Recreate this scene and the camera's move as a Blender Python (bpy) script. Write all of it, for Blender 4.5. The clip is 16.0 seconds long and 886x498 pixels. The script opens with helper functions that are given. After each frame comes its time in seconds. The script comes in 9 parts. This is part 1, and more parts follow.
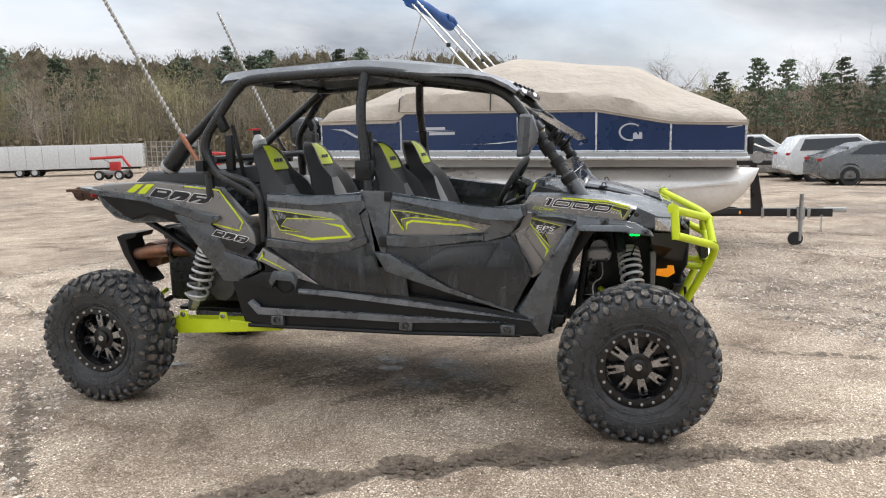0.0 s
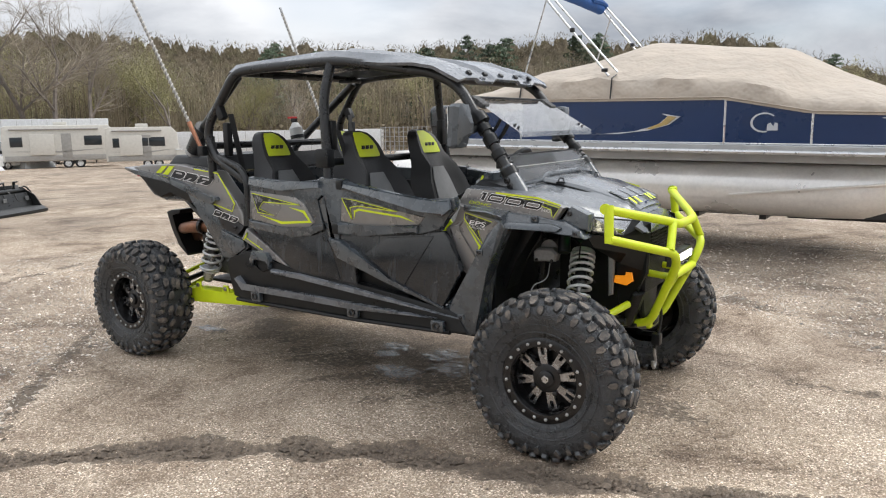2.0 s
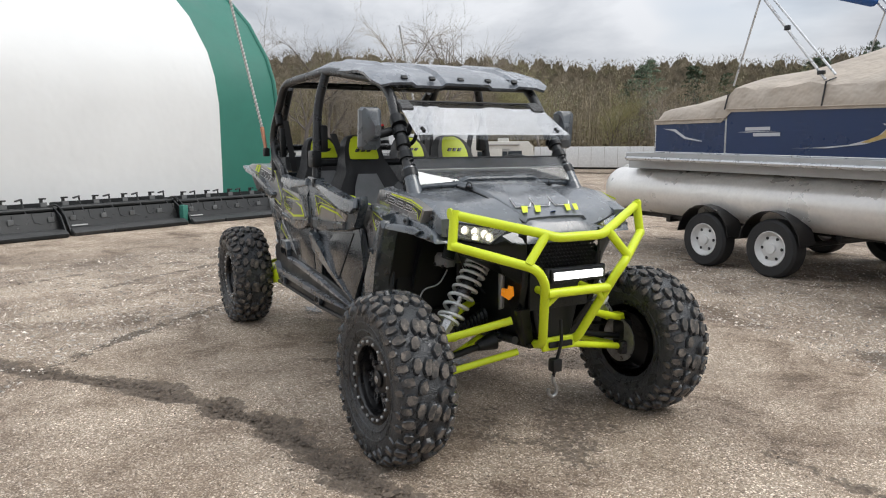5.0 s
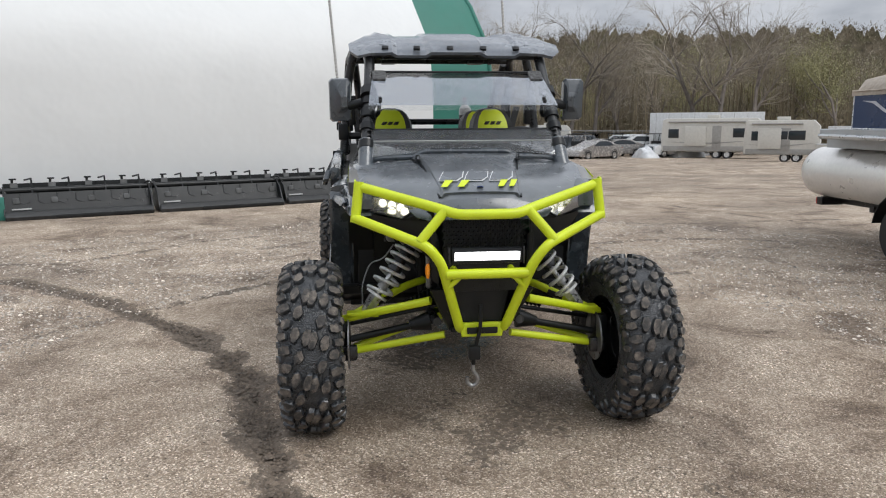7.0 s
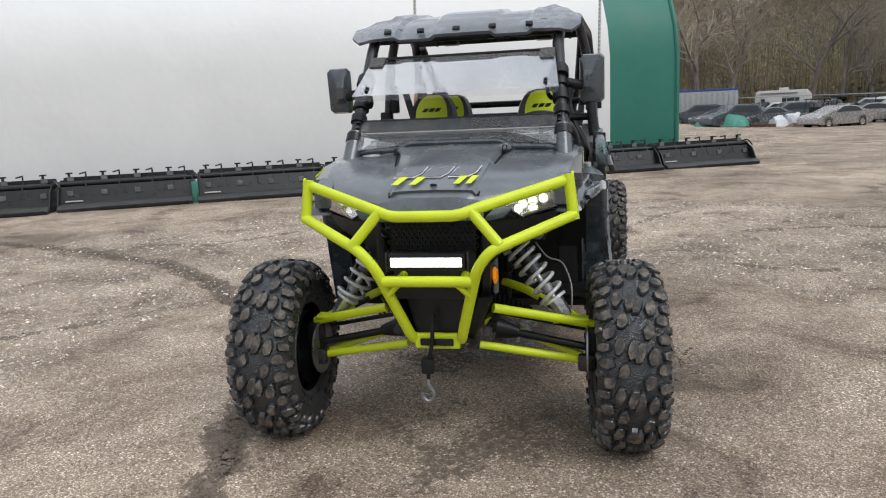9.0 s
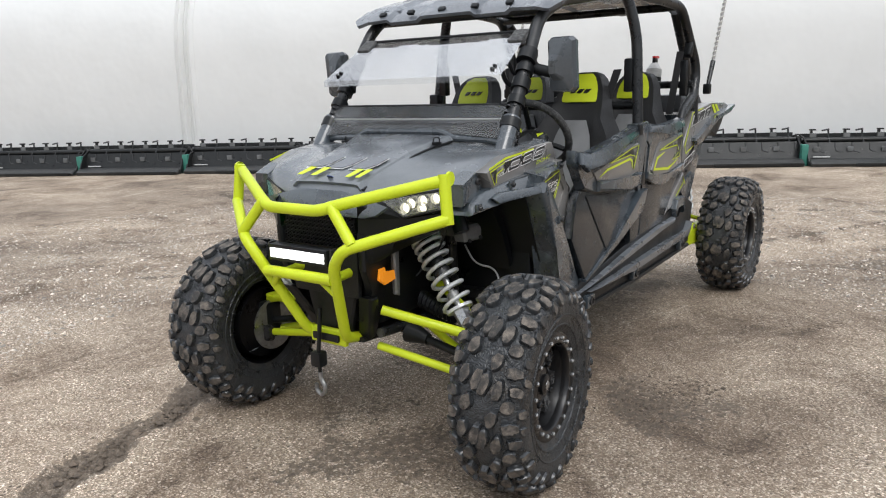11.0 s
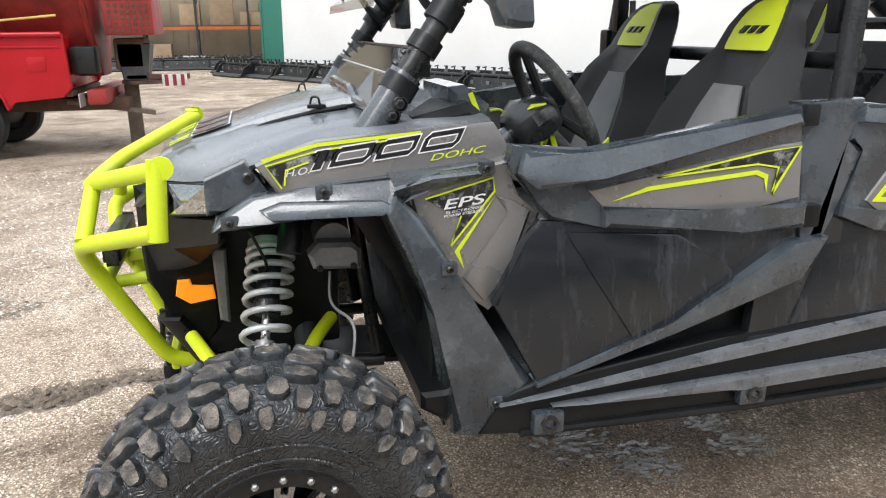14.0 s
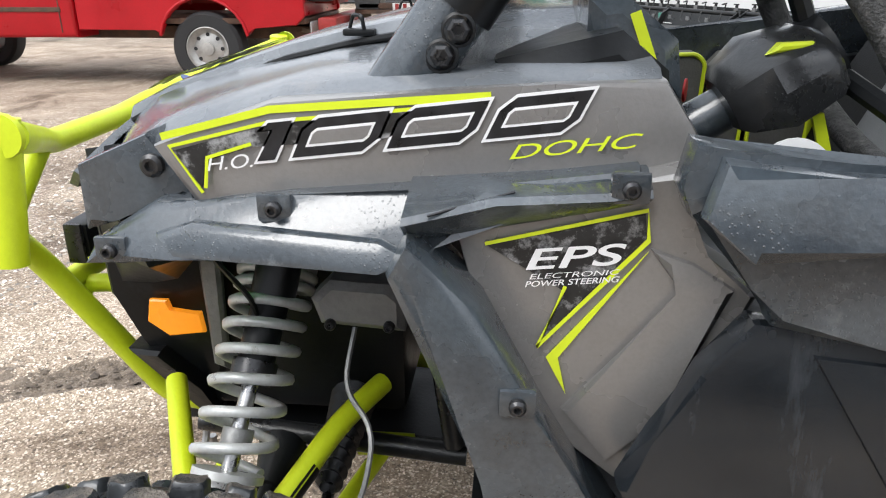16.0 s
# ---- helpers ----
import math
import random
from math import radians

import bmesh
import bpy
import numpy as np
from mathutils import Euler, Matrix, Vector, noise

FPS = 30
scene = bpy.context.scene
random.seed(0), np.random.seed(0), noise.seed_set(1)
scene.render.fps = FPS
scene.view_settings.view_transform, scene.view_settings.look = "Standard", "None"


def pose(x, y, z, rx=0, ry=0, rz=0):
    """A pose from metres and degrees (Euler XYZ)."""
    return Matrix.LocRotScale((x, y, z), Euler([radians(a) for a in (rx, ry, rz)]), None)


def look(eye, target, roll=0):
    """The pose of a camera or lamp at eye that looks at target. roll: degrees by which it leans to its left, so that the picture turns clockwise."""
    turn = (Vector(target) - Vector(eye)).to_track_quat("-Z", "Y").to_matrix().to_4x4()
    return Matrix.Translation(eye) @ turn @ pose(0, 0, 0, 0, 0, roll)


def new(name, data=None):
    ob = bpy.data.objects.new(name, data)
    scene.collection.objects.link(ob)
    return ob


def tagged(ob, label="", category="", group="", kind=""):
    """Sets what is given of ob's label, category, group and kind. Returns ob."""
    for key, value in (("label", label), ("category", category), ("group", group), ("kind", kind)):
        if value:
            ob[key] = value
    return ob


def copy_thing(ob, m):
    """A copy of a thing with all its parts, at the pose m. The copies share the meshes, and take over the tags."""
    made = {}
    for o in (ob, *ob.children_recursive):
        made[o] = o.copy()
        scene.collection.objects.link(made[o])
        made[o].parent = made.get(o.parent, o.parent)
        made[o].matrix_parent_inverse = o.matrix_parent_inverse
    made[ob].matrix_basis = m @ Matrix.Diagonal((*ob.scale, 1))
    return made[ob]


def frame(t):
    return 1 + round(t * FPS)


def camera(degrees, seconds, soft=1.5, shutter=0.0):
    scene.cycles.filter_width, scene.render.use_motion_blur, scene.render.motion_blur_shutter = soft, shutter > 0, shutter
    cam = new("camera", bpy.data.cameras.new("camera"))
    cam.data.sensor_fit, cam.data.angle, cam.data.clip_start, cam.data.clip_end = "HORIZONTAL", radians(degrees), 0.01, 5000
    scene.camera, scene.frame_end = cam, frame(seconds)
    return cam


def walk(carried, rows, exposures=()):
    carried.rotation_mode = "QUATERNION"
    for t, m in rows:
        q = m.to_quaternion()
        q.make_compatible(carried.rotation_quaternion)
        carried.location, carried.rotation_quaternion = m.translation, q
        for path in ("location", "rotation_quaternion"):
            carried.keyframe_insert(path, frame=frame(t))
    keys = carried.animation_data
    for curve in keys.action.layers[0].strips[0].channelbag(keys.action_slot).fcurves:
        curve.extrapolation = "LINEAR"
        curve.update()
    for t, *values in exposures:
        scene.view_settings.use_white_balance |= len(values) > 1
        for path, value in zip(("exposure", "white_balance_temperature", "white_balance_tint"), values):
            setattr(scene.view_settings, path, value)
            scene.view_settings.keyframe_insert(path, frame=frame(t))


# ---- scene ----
cam = camera(62.7, 16.0, soft=1.1)

PATH = [
    (0, (2.921, -4.203, 1.484), (2.429, -2.291, 1.168), -1.4),
    (0.5, (3.233, -4.06, 1.518), (2.634, -2.179, 1.195), -0.8),
    (1, (3.616, -3.949, 1.484), (2.773, -2.169, 1.135), -1.0),
    (1.5, (3.942, -3.794, 1.486), (2.969, -2.081, 1.14), -2.8),
    (2, (4.26, -3.56, 1.468), (3.183, -1.908, 1.131), -0.9),
    (2.5, (4.628, -3.407, 1.438), (3.405, -1.862, 1.097), -1.9),
    (3, (4.936, -3.204, 1.434), (3.592, -1.764, 1.086), -2.3),
    (3.5, (5.176, -2.895, 1.418), (3.764, -1.523, 1.066), -0.4),
    (4, (5.463, -2.607, 1.403), (3.917, -1.381, 1.076), -0.7),
    (4.5, (5.697, -2.323, 1.419), (4.041, -1.261, 1.06), -1.2),
    (4.7, (5.747, -2.184, 1.402), (4.05, -1.176, 1.081), -0.5),
    (6.8, (6.111, -0.598, 1.334), (4.159, -0.294, 1.024), -1.6),
    (7, (6.141, -0.474, 1.329), (4.18, -0.266, 0.997), -0.3),
    (7.5, (6.202, -0.199, 1.371), (4.238, -0.156, 0.999), -0.5),
    (8, (6.077, 0.057, 1.344), (4.112, -0.029, 0.98), 0.8),
    (8.2, (6.024, 0.159, 1.351), (4.064, 0.016, 0.979), 0.5),
    (10.3, (5.419, 1.449, 1.387), (3.682, 0.544, 0.981), -1.3),
    (10.5, (5.344, 1.61, 1.416), (3.657, 0.626, 0.989), 0.2),
    (11, (5.102, 1.852, 1.383), (3.498, 0.738, 0.952), -1.7),
    (11.5, (4.76, 2.013, 1.382), (3.231, 0.808, 0.925), 0.1),
    (12, (4.403, 2.178, 1.378), (3.063, 0.768, 0.913), -0.5),
    (12.5, (4.05, 2.223, 1.37), (2.82, 0.72, 0.891), 0.1),
    (13, (3.67, 2.172, 1.371), (2.616, 0.557, 0.842), 0.1),
    (13.5, (3.266, 2.159, 1.367), (2.529, 0.385, 0.812), 0.8),
    (14, (2.937, 2.054, 1.357), (2.465, 0.199, 0.777), -0.4),
    (14.5, (2.688, 1.824, 1.342), (2.46, -0.083, 0.785), 1.0),
    (15, (2.544, 1.612, 1.318), (2.588, -0.297, 0.723), 1.7),
    (15.5, (2.542, 1.408, 1.291), (2.701, -0.473, 0.63), 2.3),
    (16, (2.579, 1.244, 1.262), (2.759, -0.611, 0.535), -0.2),
]
walk(cam, [(t, look(eye, target, roll)) for t, eye, target, roll in PATH],
     exposures=[(0.0, 0.50, 6400, 10), (2.0, 0.44, 6400, 10), (4.5, 0.24, 6350, 10), (8.0, -0.05, 6200, 10), (10.5, 0.12, 6250, 10), (12.5, 0.44, 6250, 10), (13.5, 0.69, 6300, 10), (14.5, 0.80, 6300, 10), (16.0, 0.82, 6250, 10)])

# ---- light ----
world = bpy.data.worlds.new("overcast_sky")
scene.world = world
world.use_nodes = True
wt = world.node_tree
wt.nodes.clear()


def wnode(kind, **kw):
    n = wt.nodes.new(kind)
    for k, v in kw.items():
        n.inputs[k].default_value = v
    return n


SUN_ELEV, SUN_AZ = 50.0, 42.0
sky = wnode("ShaderNodeTexSky")
sky.sky_type, sky.sun_disc = "NISHITA", False
sky.sun_elevation, sky.sun_rotation = radians(SUN_ELEV), radians(SUN_AZ)
sky_bg = wnode("ShaderNodeBackground", Strength=0.10)
cloud_bg = wnode("ShaderNodeBackground", Strength=0.76)
tc = wnode("ShaderNodeTexCoord")
stretch = wnode("ShaderNodeMapping", Scale=(1.0, 1.0, 2.6), Location=(0.4, 0.1, 0.0))
n1 = wnode("ShaderNodeTexNoise", Scale=2.3, Detail=7.0, Roughness=0.55, Distortion=0.25)
n2 = wnode("ShaderNodeTexNoise", Scale=1.15, Detail=4.0, Roughness=0.5)
tone = wnode("ShaderNodeValToRGB")
tone.color_ramp.elements[0].position, tone.color_ramp.elements[0].color = 0.36, (0.38, 0.41, 0.46, 1)
tone.color_ramp.elements[1].position, tone.color_ramp.elements[1].color = 0.64, (0.92, 0.93, 0.95, 1)
gap = wnode("ShaderNodeValToRGB")
gap.color_ramp.elements[0].position, gap.color_ramp.elements[0].color = 0.60, (1, 1, 1, 1)
gap.color_ramp.elements[1].position, gap.color_ramp.elements[1].color = 0.72, (0.35, 0.35, 0.35, 1)
mix = wnode("ShaderNodeMixShader")
out = wnode("ShaderNodeOutputWorld")
L = wt.links.new
L(tc.outputs["Generated"], stretch.inputs["Vector"])
L(stretch.outputs["Vector"], n1.inputs["Vector"])
L(stretch.outputs["Vector"], n2.inputs["Vector"])
L(n1.outputs["Fac"], tone.inputs["Fac"])
# an overcast sky is about three times brighter overhead than at the horizon
height, rise, lift = wnode("ShaderNodeSeparateXYZ"), wnode("ShaderNodeMapRange"), wnode("ShaderNodeMix")
rise.inputs["To Min"].default_value, rise.inputs["To Max"].default_value = 0.82, 2.35
lift.data_type, lift.blend_type = "RGBA", "MULTIPLY"
lift.inputs["Factor"].default_value = 1.0
L(tc.outputs["Generated"], height.inputs["Vector"])
L(height.outputs["Z"], rise.inputs["Value"])
L(tone.outputs["Color"], lift.inputs[6])
L(rise.outputs["Result"], lift.inputs[7])
L(lift.outputs[2], cloud_bg.inputs["Color"])
L(sky.outputs["Color"], sky_bg.inputs["Color"])
L(n2.outputs["Fac"], gap.inputs["Fac"])
L(gap.outputs["Color"], mix.inputs["Fac"])
L(sky_bg.outputs["Background"], mix.inputs[1])
L(cloud_bg.outputs["Background"], mix.inputs[2])
L(mix.outputs["Shader"], out.inputs["Surface"])

sun = bpy.data.lights.new("sun", "SUN")
sun.energy, sun.angle, sun.color = 1.5, radians(34), (1.0, 0.96, 0.90)
sun_ob = new("sun", sun)
sun_ob.matrix_world = look((0, 0, 30), (-math.sin(radians(SUN_AZ)) * math.cos(radians(SUN_ELEV)) * 30, -math.cos(radians(SUN_AZ)) * math.cos(radians(SUN_ELEV)) * 30, 30 - 30 * math.sin(radians(SUN_ELEV))))


# ---- materials ----
def surf(name, base, rough=0.5, metal=0.0, var=0.12, scale=6.0, bump=0.05, bscale=90.0, dirt=None, dirt_at=0.62, dirt_scale=9.0, coat=0.0, rvar=0.12, emit=None, spec=0.5, island=0.0, obrand=0.0, dirt_map=(1, 1, 1), shift=False, drops=False, bdist=0.004):
    m = bpy.data.materials.new(name)
    m.use_nodes = True
    nt = m.node_tree
    b = nt.nodes["Principled BSDF"]
    link = nt.links.new

    def nd(kind, **kw):
        n = nt.nodes.new(kind)
        for k, v in kw.items():
            n.inputs[k].default_value = v
        return n

    t = nd("ShaderNodeTexCoord")
    place = t.outputs["Object"]
    if shift:
        add, times, info = nd("ShaderNodeVectorMath"), nd("ShaderNodeVectorMath"), nd("ShaderNodeObjectInfo")
        times.operation = "SCALE"
        times.inputs[0].default_value = (5.0, 3.0, 7.0)
        link(info.outputs["Random"], times.inputs["Scale"])
        link(place, add.inputs[0])
        link(times.outputs["Vector"], add.inputs[1])
        place = add.outputs["Vector"]
    big = nd("ShaderNodeTexNoise", Scale=scale, Detail=5.0, Roughness=0.6)
    fine = nd("ShaderNodeTexNoise", Scale=bscale, Detail=3.0, Roughness=0.6)
    for n in (big, fine):
        link(place, n.inputs["Vector"])
    ramp = nd("ShaderNodeValToRGB")
    lo, hi = [max(0.0, c * (1 - var * 1.6)) for c in base], [min(1.0, c * (1 + var * 1.6)) for c in base]
    ramp.color_ramp.elements[0].position, ramp.color_ramp.elements[0].color = 0.28, (*lo, 1)
    ramp.color_ramp.elements[1].position, ramp.color_ramp.elements[1].color = 0.72, (*hi, 1)
    link(big.outputs["Fac"], ramp.inputs["Fac"])
    colour = ramp.outputs["Color"]
    fmix = nd("ShaderNodeMix")
    fmix.data_type, fmix.blend_type = "RGBA", "MULTIPLY"
    fmix.inputs["Factor"].default_value = min(1.0, var * 2.2)
    link(colour, fmix.inputs[6])
    framp = nd("ShaderNodeValToRGB")
    framp.color_ramp.elements[0].position, framp.color_ramp.elements[0].color = 0.3, (0.55, 0.55, 0.55, 1)
    framp.color_ramp.elements[1].position, framp.color_ramp.elements[1].color = 0.6, (1, 1, 1, 1)
    link(fine.outputs["Fac"], framp.inputs["Fac"])
    link(framp.outputs["Color"], fmix.inputs[7])
    colour = fmix.outputs[2]
    if island or obrand:
        src = nd("ShaderNodeNewGeometry").outputs["Random Per Island"] if island else nd("ShaderNodeObjectInfo").outputs["Random"]
        rr = nd("ShaderNodeMapRange")
        rr.inputs["To Min"].default_value, rr.inputs["To Max"].default_value = 1 - (island or obrand), 1 + (island or obrand)
        link(src, rr.inputs["Value"])
        im = nd("ShaderNodeMix")
        im.data_type, im.blend_type = "RGBA", "MULTIPLY"
        im.inputs["Factor"].default_value = 1.0
        link(colour, im.inputs[6])
        link(rr.outputs["Result"], im.inputs[7])
        colour = im.outputs[2]
    if dirt:
        dn = nd("ShaderNodeTexNoise", Scale=dirt_scale, Detail=8.0, Roughness=0.72)
        dmap = nd("ShaderNodeMapping", Scale=dirt_map)
        link(place, dmap.inputs["Vector"])
        link(dmap.outputs["Vector"], dn.inputs["Vector"])
        dr = nd("ShaderNodeValToRGB")
        dr.color_ramp.elements[0].position, dr.color_ramp.elements[0].color = dirt_at - 0.06, (0, 0, 0, 1)
        dr.color_ramp.elements[1].position, dr.color_ramp.elements[1].color = dirt_at + 0.08, (1, 1, 1, 1)
        link(dn.outputs["Fac"], dr.inputs["Fac"])
        dm = nd("ShaderNodeMix")
        dm.data_type = "RGBA"
        link(dr.outputs["Color"], dm.inputs["Factor"])
        link(colour, dm.inputs[6])
        dm.inputs[7].default_value = (*dirt, 1)
        colour = dm.outputs[2]
    link(colour, b.inputs["Base Color"])
    rm = nd("ShaderNodeMapRange")
    rm.inputs["From Min"].default_value, rm.inputs["From Max"].default_value = 0.3, 0.7
    rm.inputs["To Min"].default_value, rm.inputs["To Max"].default_value = max(0.02, rough - rvar), min(1.0, rough + rvar)
    link(big.outputs["Fac"], rm.inputs["Value"])
    link(rm.outputs["Result"], b.inputs["Roughness"])
    b.inputs["Metallic"].default_value = metal
    b.inputs["Specular IOR Level"].default_value = spec
    b.inputs["Coat Weight"].default_value = coat
    b.inputs["Coat Roughness"].default_value = 0.12
    if bump:
        bp = nd("ShaderNodeBump", Strength=min(1.0, bump * 4), Distance=bdist)
        link(fine.outputs["Fac"], bp.inputs["Height"])
        last = bp.outputs["Normal"]
        if drops:
            # rain beads, thick in some places and none in others
            vo, patch = nd("ShaderNodeTexVoronoi", Scale=240.0), nd("ShaderNodeTexNoise", Scale=7.0, Detail=3.0)
            rp, pr, mu = nd("ShaderNodeValToRGB"), nd("ShaderNodeValToRGB"), nd("ShaderNodeMath")
            rp.color_ramp.elements[0].position, rp.color_ramp.elements[0].color = 0.12, (1, 1, 1, 1)
            rp.color_ramp.elements[1].position, rp.color_ramp.elements[1].color = 0.30, (0, 0, 0, 1)
            pr.color_ramp.elements[0].position, pr.color_ramp.elements[1].position = 0.48, 0.60
            mu.operation = "MULTIPLY"
            link(place, vo.inputs["Vector"])
            link(place, patch.inputs["Vector"])
            link(vo.outputs["Distance"], rp.inputs["Fac"])
            link(patch.outputs["Fac"], pr.inputs["Fac"])
            link(rp.outputs["Color"], mu.inputs[0])
            link(pr.outputs["Color"], mu.inputs[1])
            bead = nd("ShaderNodeBump", Strength=0.5, Distance=0.0011)
            link(mu.outputs["Value"], bead.inputs["Height"])
            link(last, bead.inputs["Normal"])
            last = bead.outputs["Normal"]
        link(last, b.inputs["Normal"])
    if emit:
        b.inputs["Emission Color"].default_value, b.inputs["Emission Strength"].default_value = (*emit[:3], 1), emit[3]
    return m


def clear_plate(name, tint, haze, rough=0.03, spots=3.2):
    m = bpy.data.materials.new(name)
    m.use_nodes = True
    nt = m.node_tree
    b = nt.nodes["Principled BSDF"]
    t, n = nt.nodes.new("ShaderNodeTexCoord"), nt.nodes.new("ShaderNodeTexNoise")
    n.inputs["Scale"].default_value, n.inputs["Detail"].default_value, n.inputs["Roughness"].default_value = 30.0, 8.0, 0.7
    r = nt.nodes.new("ShaderNodeValToRGB")
    r.color_ramp.elements[0].position, r.color_ramp.elements[0].color = 0.45, (haze, haze, haze, 1)
    r.color_ramp.elements[1].position, r.color_ramp.elements[1].color = 0.75, (haze * spots, haze * spots, haze * spots, 1)
    nt.links.new(t.outputs["Object"], n.inputs["Vector"])
    nt.links.new(n.outputs["Fac"], r.inputs["Fac"])
    clear, mixs = nt.nodes.new("ShaderNodeBsdfTransparent"), nt.nodes.new("ShaderNodeMixShader")
    clear.inputs["Color"].default_value = (*tint, 1)
    b.inputs["Base Color"].default_value, b.inputs["Roughness"].default_value = (0.75, 0.76, 0.77, 1), 0.25
    gl, fr, mix2 = nt.nodes.new("ShaderNodeBsdfGlossy"), nt.nodes.new("ShaderNodeFresnel"), nt.nodes.new("ShaderNodeMixShader")
    gl.inputs["Roughness"].default_value, fr.inputs["IOR"].default_value = rough, 1.5
    nt.links.new(r.outputs["Color"], mixs.inputs["Fac"])
    nt.links.new(clear.outputs["BSDF"], mixs.inputs[1])
    nt.links.new(b.outputs["BSDF"], mixs.inputs[2])
    nt.links.new(fr.outputs["Fac"], mix2.inputs["Fac"])
    nt.links.new(mixs.outputs["Shader"], mix2.inputs[1])
    nt.links.new(gl.outputs["BSDF"], mix2.inputs[2])
    nt.links.new(mix2.outputs["Shader"], nt.nodes["Material Output"].inputs["Surface"])
    return m


LIME = surf("lime_powder_coat", (0.62, 0.74, 0.015), 0.42, var=0.05, bump=0.03, bscale=140, dirt=(0.25, 0.24, 0.10), dirt_at=0.74, dirt_scale=14)
LIME_DECAL = surf("lime_vinyl", (0.66, 0.78, 0.02), 0.38, var=0.04, bump=0.0)
PLASTIC = surf("dark_moulded_plastic", (0.048, 0.060, 0.071), 0.27, var=0.3, scale=9, bump=0.03, bscale=160, dirt=(0.135, 0.152, 0.166), dirt_at=0.64, dirt_scale=11, rvar=0.10, coat=0.85, drops=True, spec=0.7)
SKIN = surf("wet_black_door_plastic", (0.013, 0.016, 0.0195), 0.20, var=0.2, scale=7, bump=0.02, bscale=120, dirt=(0.042, 0.047, 0.054), dirt_at=0.58, dirt_scale=16, dirt_map=(1.0, 1.0, 0.16), coat=0.30, spec=0.5)
PLASTIC_DK = surf("black_plastic", (0.008, 0.009, 0.010), 0.38, var=0.2, scale=7, bump=0.03, bscale=120, dirt=(0.026, 0.028, 0.030), dirt_at=0.66, dirt_scale=6, spec=0.35)
GREY = surf("titanium_grey_paint", (0.250, 0.242, 0.234), 0.3, metal=0.35, var=0.07, scale=5, bump=0.02, bscale=220, dirt=(0.23, 0.218, 0.207), dirt_at=0.66, dirt_scale=7, coat=0.4)
HOOD = surf("hood_grey_plastic", (0.142, 0.154, 0.167), 0.22, metal=0.15, var=0.12, scale=6, bump=0.03, bscale=200, dirt=(0.17, 0.17, 0.17), dirt_at=0.62, dirt_scale=8, coat=0.45, drops=True)
DECAL_DK = surf("black_vinyl", (0.016, 0.016, 0.018), 0.35, var=0.3, scale=40, bump=0.0)
DECAL_MIX = surf("scratched_pattern_vinyl", (0.02, 0.02, 0.02), 0.4, var=0.3, scale=30, bump=0.0, dirt=(0.32, 0.32, 0.32), dirt_at=0.57, dirt_scale=34)
WHITE = surf("white_vinyl", (0.80, 0.80, 0.80), 0.4, var=0.03, bump=0.0)
SILVER_DECAL = surf("silver_vinyl", (0.50, 0.50, 0.50), 0.35, metal=0.3, var=0.05, bump=0.0)
RUBBER = surf("tyre_rubber", (0.036, 0.039, 0.042), 0.28, var=0.3, scale=12, bump=0.06, bscale=70, dirt=(0.095, 0.083, 0.070), dirt_at=0.66, dirt_scale=13, rvar=0.15, spec=0.7)
LUGTOP = surf("mud_caked_lug", (0.185, 0.160, 0.135), 0.75, var=0.45, scale=30, bump=0.30, bscale=260, dirt=(0.042, 0.041, 0.040), dirt_at=0.50, dirt_scale=24, shift=True)
SIDEWALL = surf("worn_sidewall_rubber", (0.034, 0.037, 0.040), 0.30, var=0.3, scale=9, bump=0.05, bscale=70, dirt=(0.085, 0.074, 0.062), dirt_at=0.63, dirt_scale=7, rvar=0.16, spec=0.6)


def swirls(m):
    """Fine moulded curls on the sidewall."""
    nt = m.node_tree
    t, wave, bp = nt.nodes.new("ShaderNodeTexCoord"), nt.nodes.new("ShaderNodeTexWave"), nt.nodes.new("ShaderNodeBump")
    wave.inputs["Scale"].default_value, wave.inputs["Distortion"].default_value, wave.inputs["Detail"].default_value, wave.inputs["Detail Scale"].default_value = 22.0, 26.0, 1.5, 1.6
    bp.inputs["Strength"].default_value, bp.inputs["Distance"].default_value = 0.55, 0.0035
    b = nt.nodes["Principled BSDF"]
    nt.links.new(t.outputs["Object"], wave.inputs["Vector"])
    nt.links.new(wave.outputs["Fac"], bp.inputs["Height"])
    nt.links.new(b.inputs["Normal"].links[0].from_socket, bp.inputs["Normal"])
    nt.links.new(bp.outputs["Normal"], b.inputs["Normal"])


swirls(SIDEWALL)
# lighter grey for the rocker ribs; their sky highlights are put into the colour
RIB_PALE = surf("pale_rib_plastic", (0.150, 0.160, 0.175), 0.30, var=0.2, scale=8, bump=0.03, bscale=150, dirt=(0.060, 0.070, 0.080), dirt_at=0.60, dirt_scale=9, coat=0.4)
RIM = surf("black_satin_rim", (0.012, 0.012, 0.013), 0.30, metal=0.3, var=0.1, bump=0.0, coat=0.2)
SPOKE = surf("smoked_machined_spoke", (0.36, 0.36, 0.365), 0.24, metal=0.85, var=0.25, scale=18, bump=0.02)
BOLT = surf("zinc_bolt", (0.52, 0.52, 0.52), 0.32, metal=0.9, var=0.15, scale=60, bump=0.02)
DKBOLT = surf("dark_bolt", (0.06, 0.06, 0.062), 0.32, metal=0.7, var=0.15, scale=60, bump=0.02)
STEEL = surf("worn_steel", (0.34, 0.34, 0.34), 0.36, metal=0.85, var=0.2, scale=20, bump=0.04)
STEEL_DK = surf("oily_cast_steel", (0.085, 0.085, 0.083), 0.5, metal=0.4, var=0.25, bump=0.1, bscale=80)
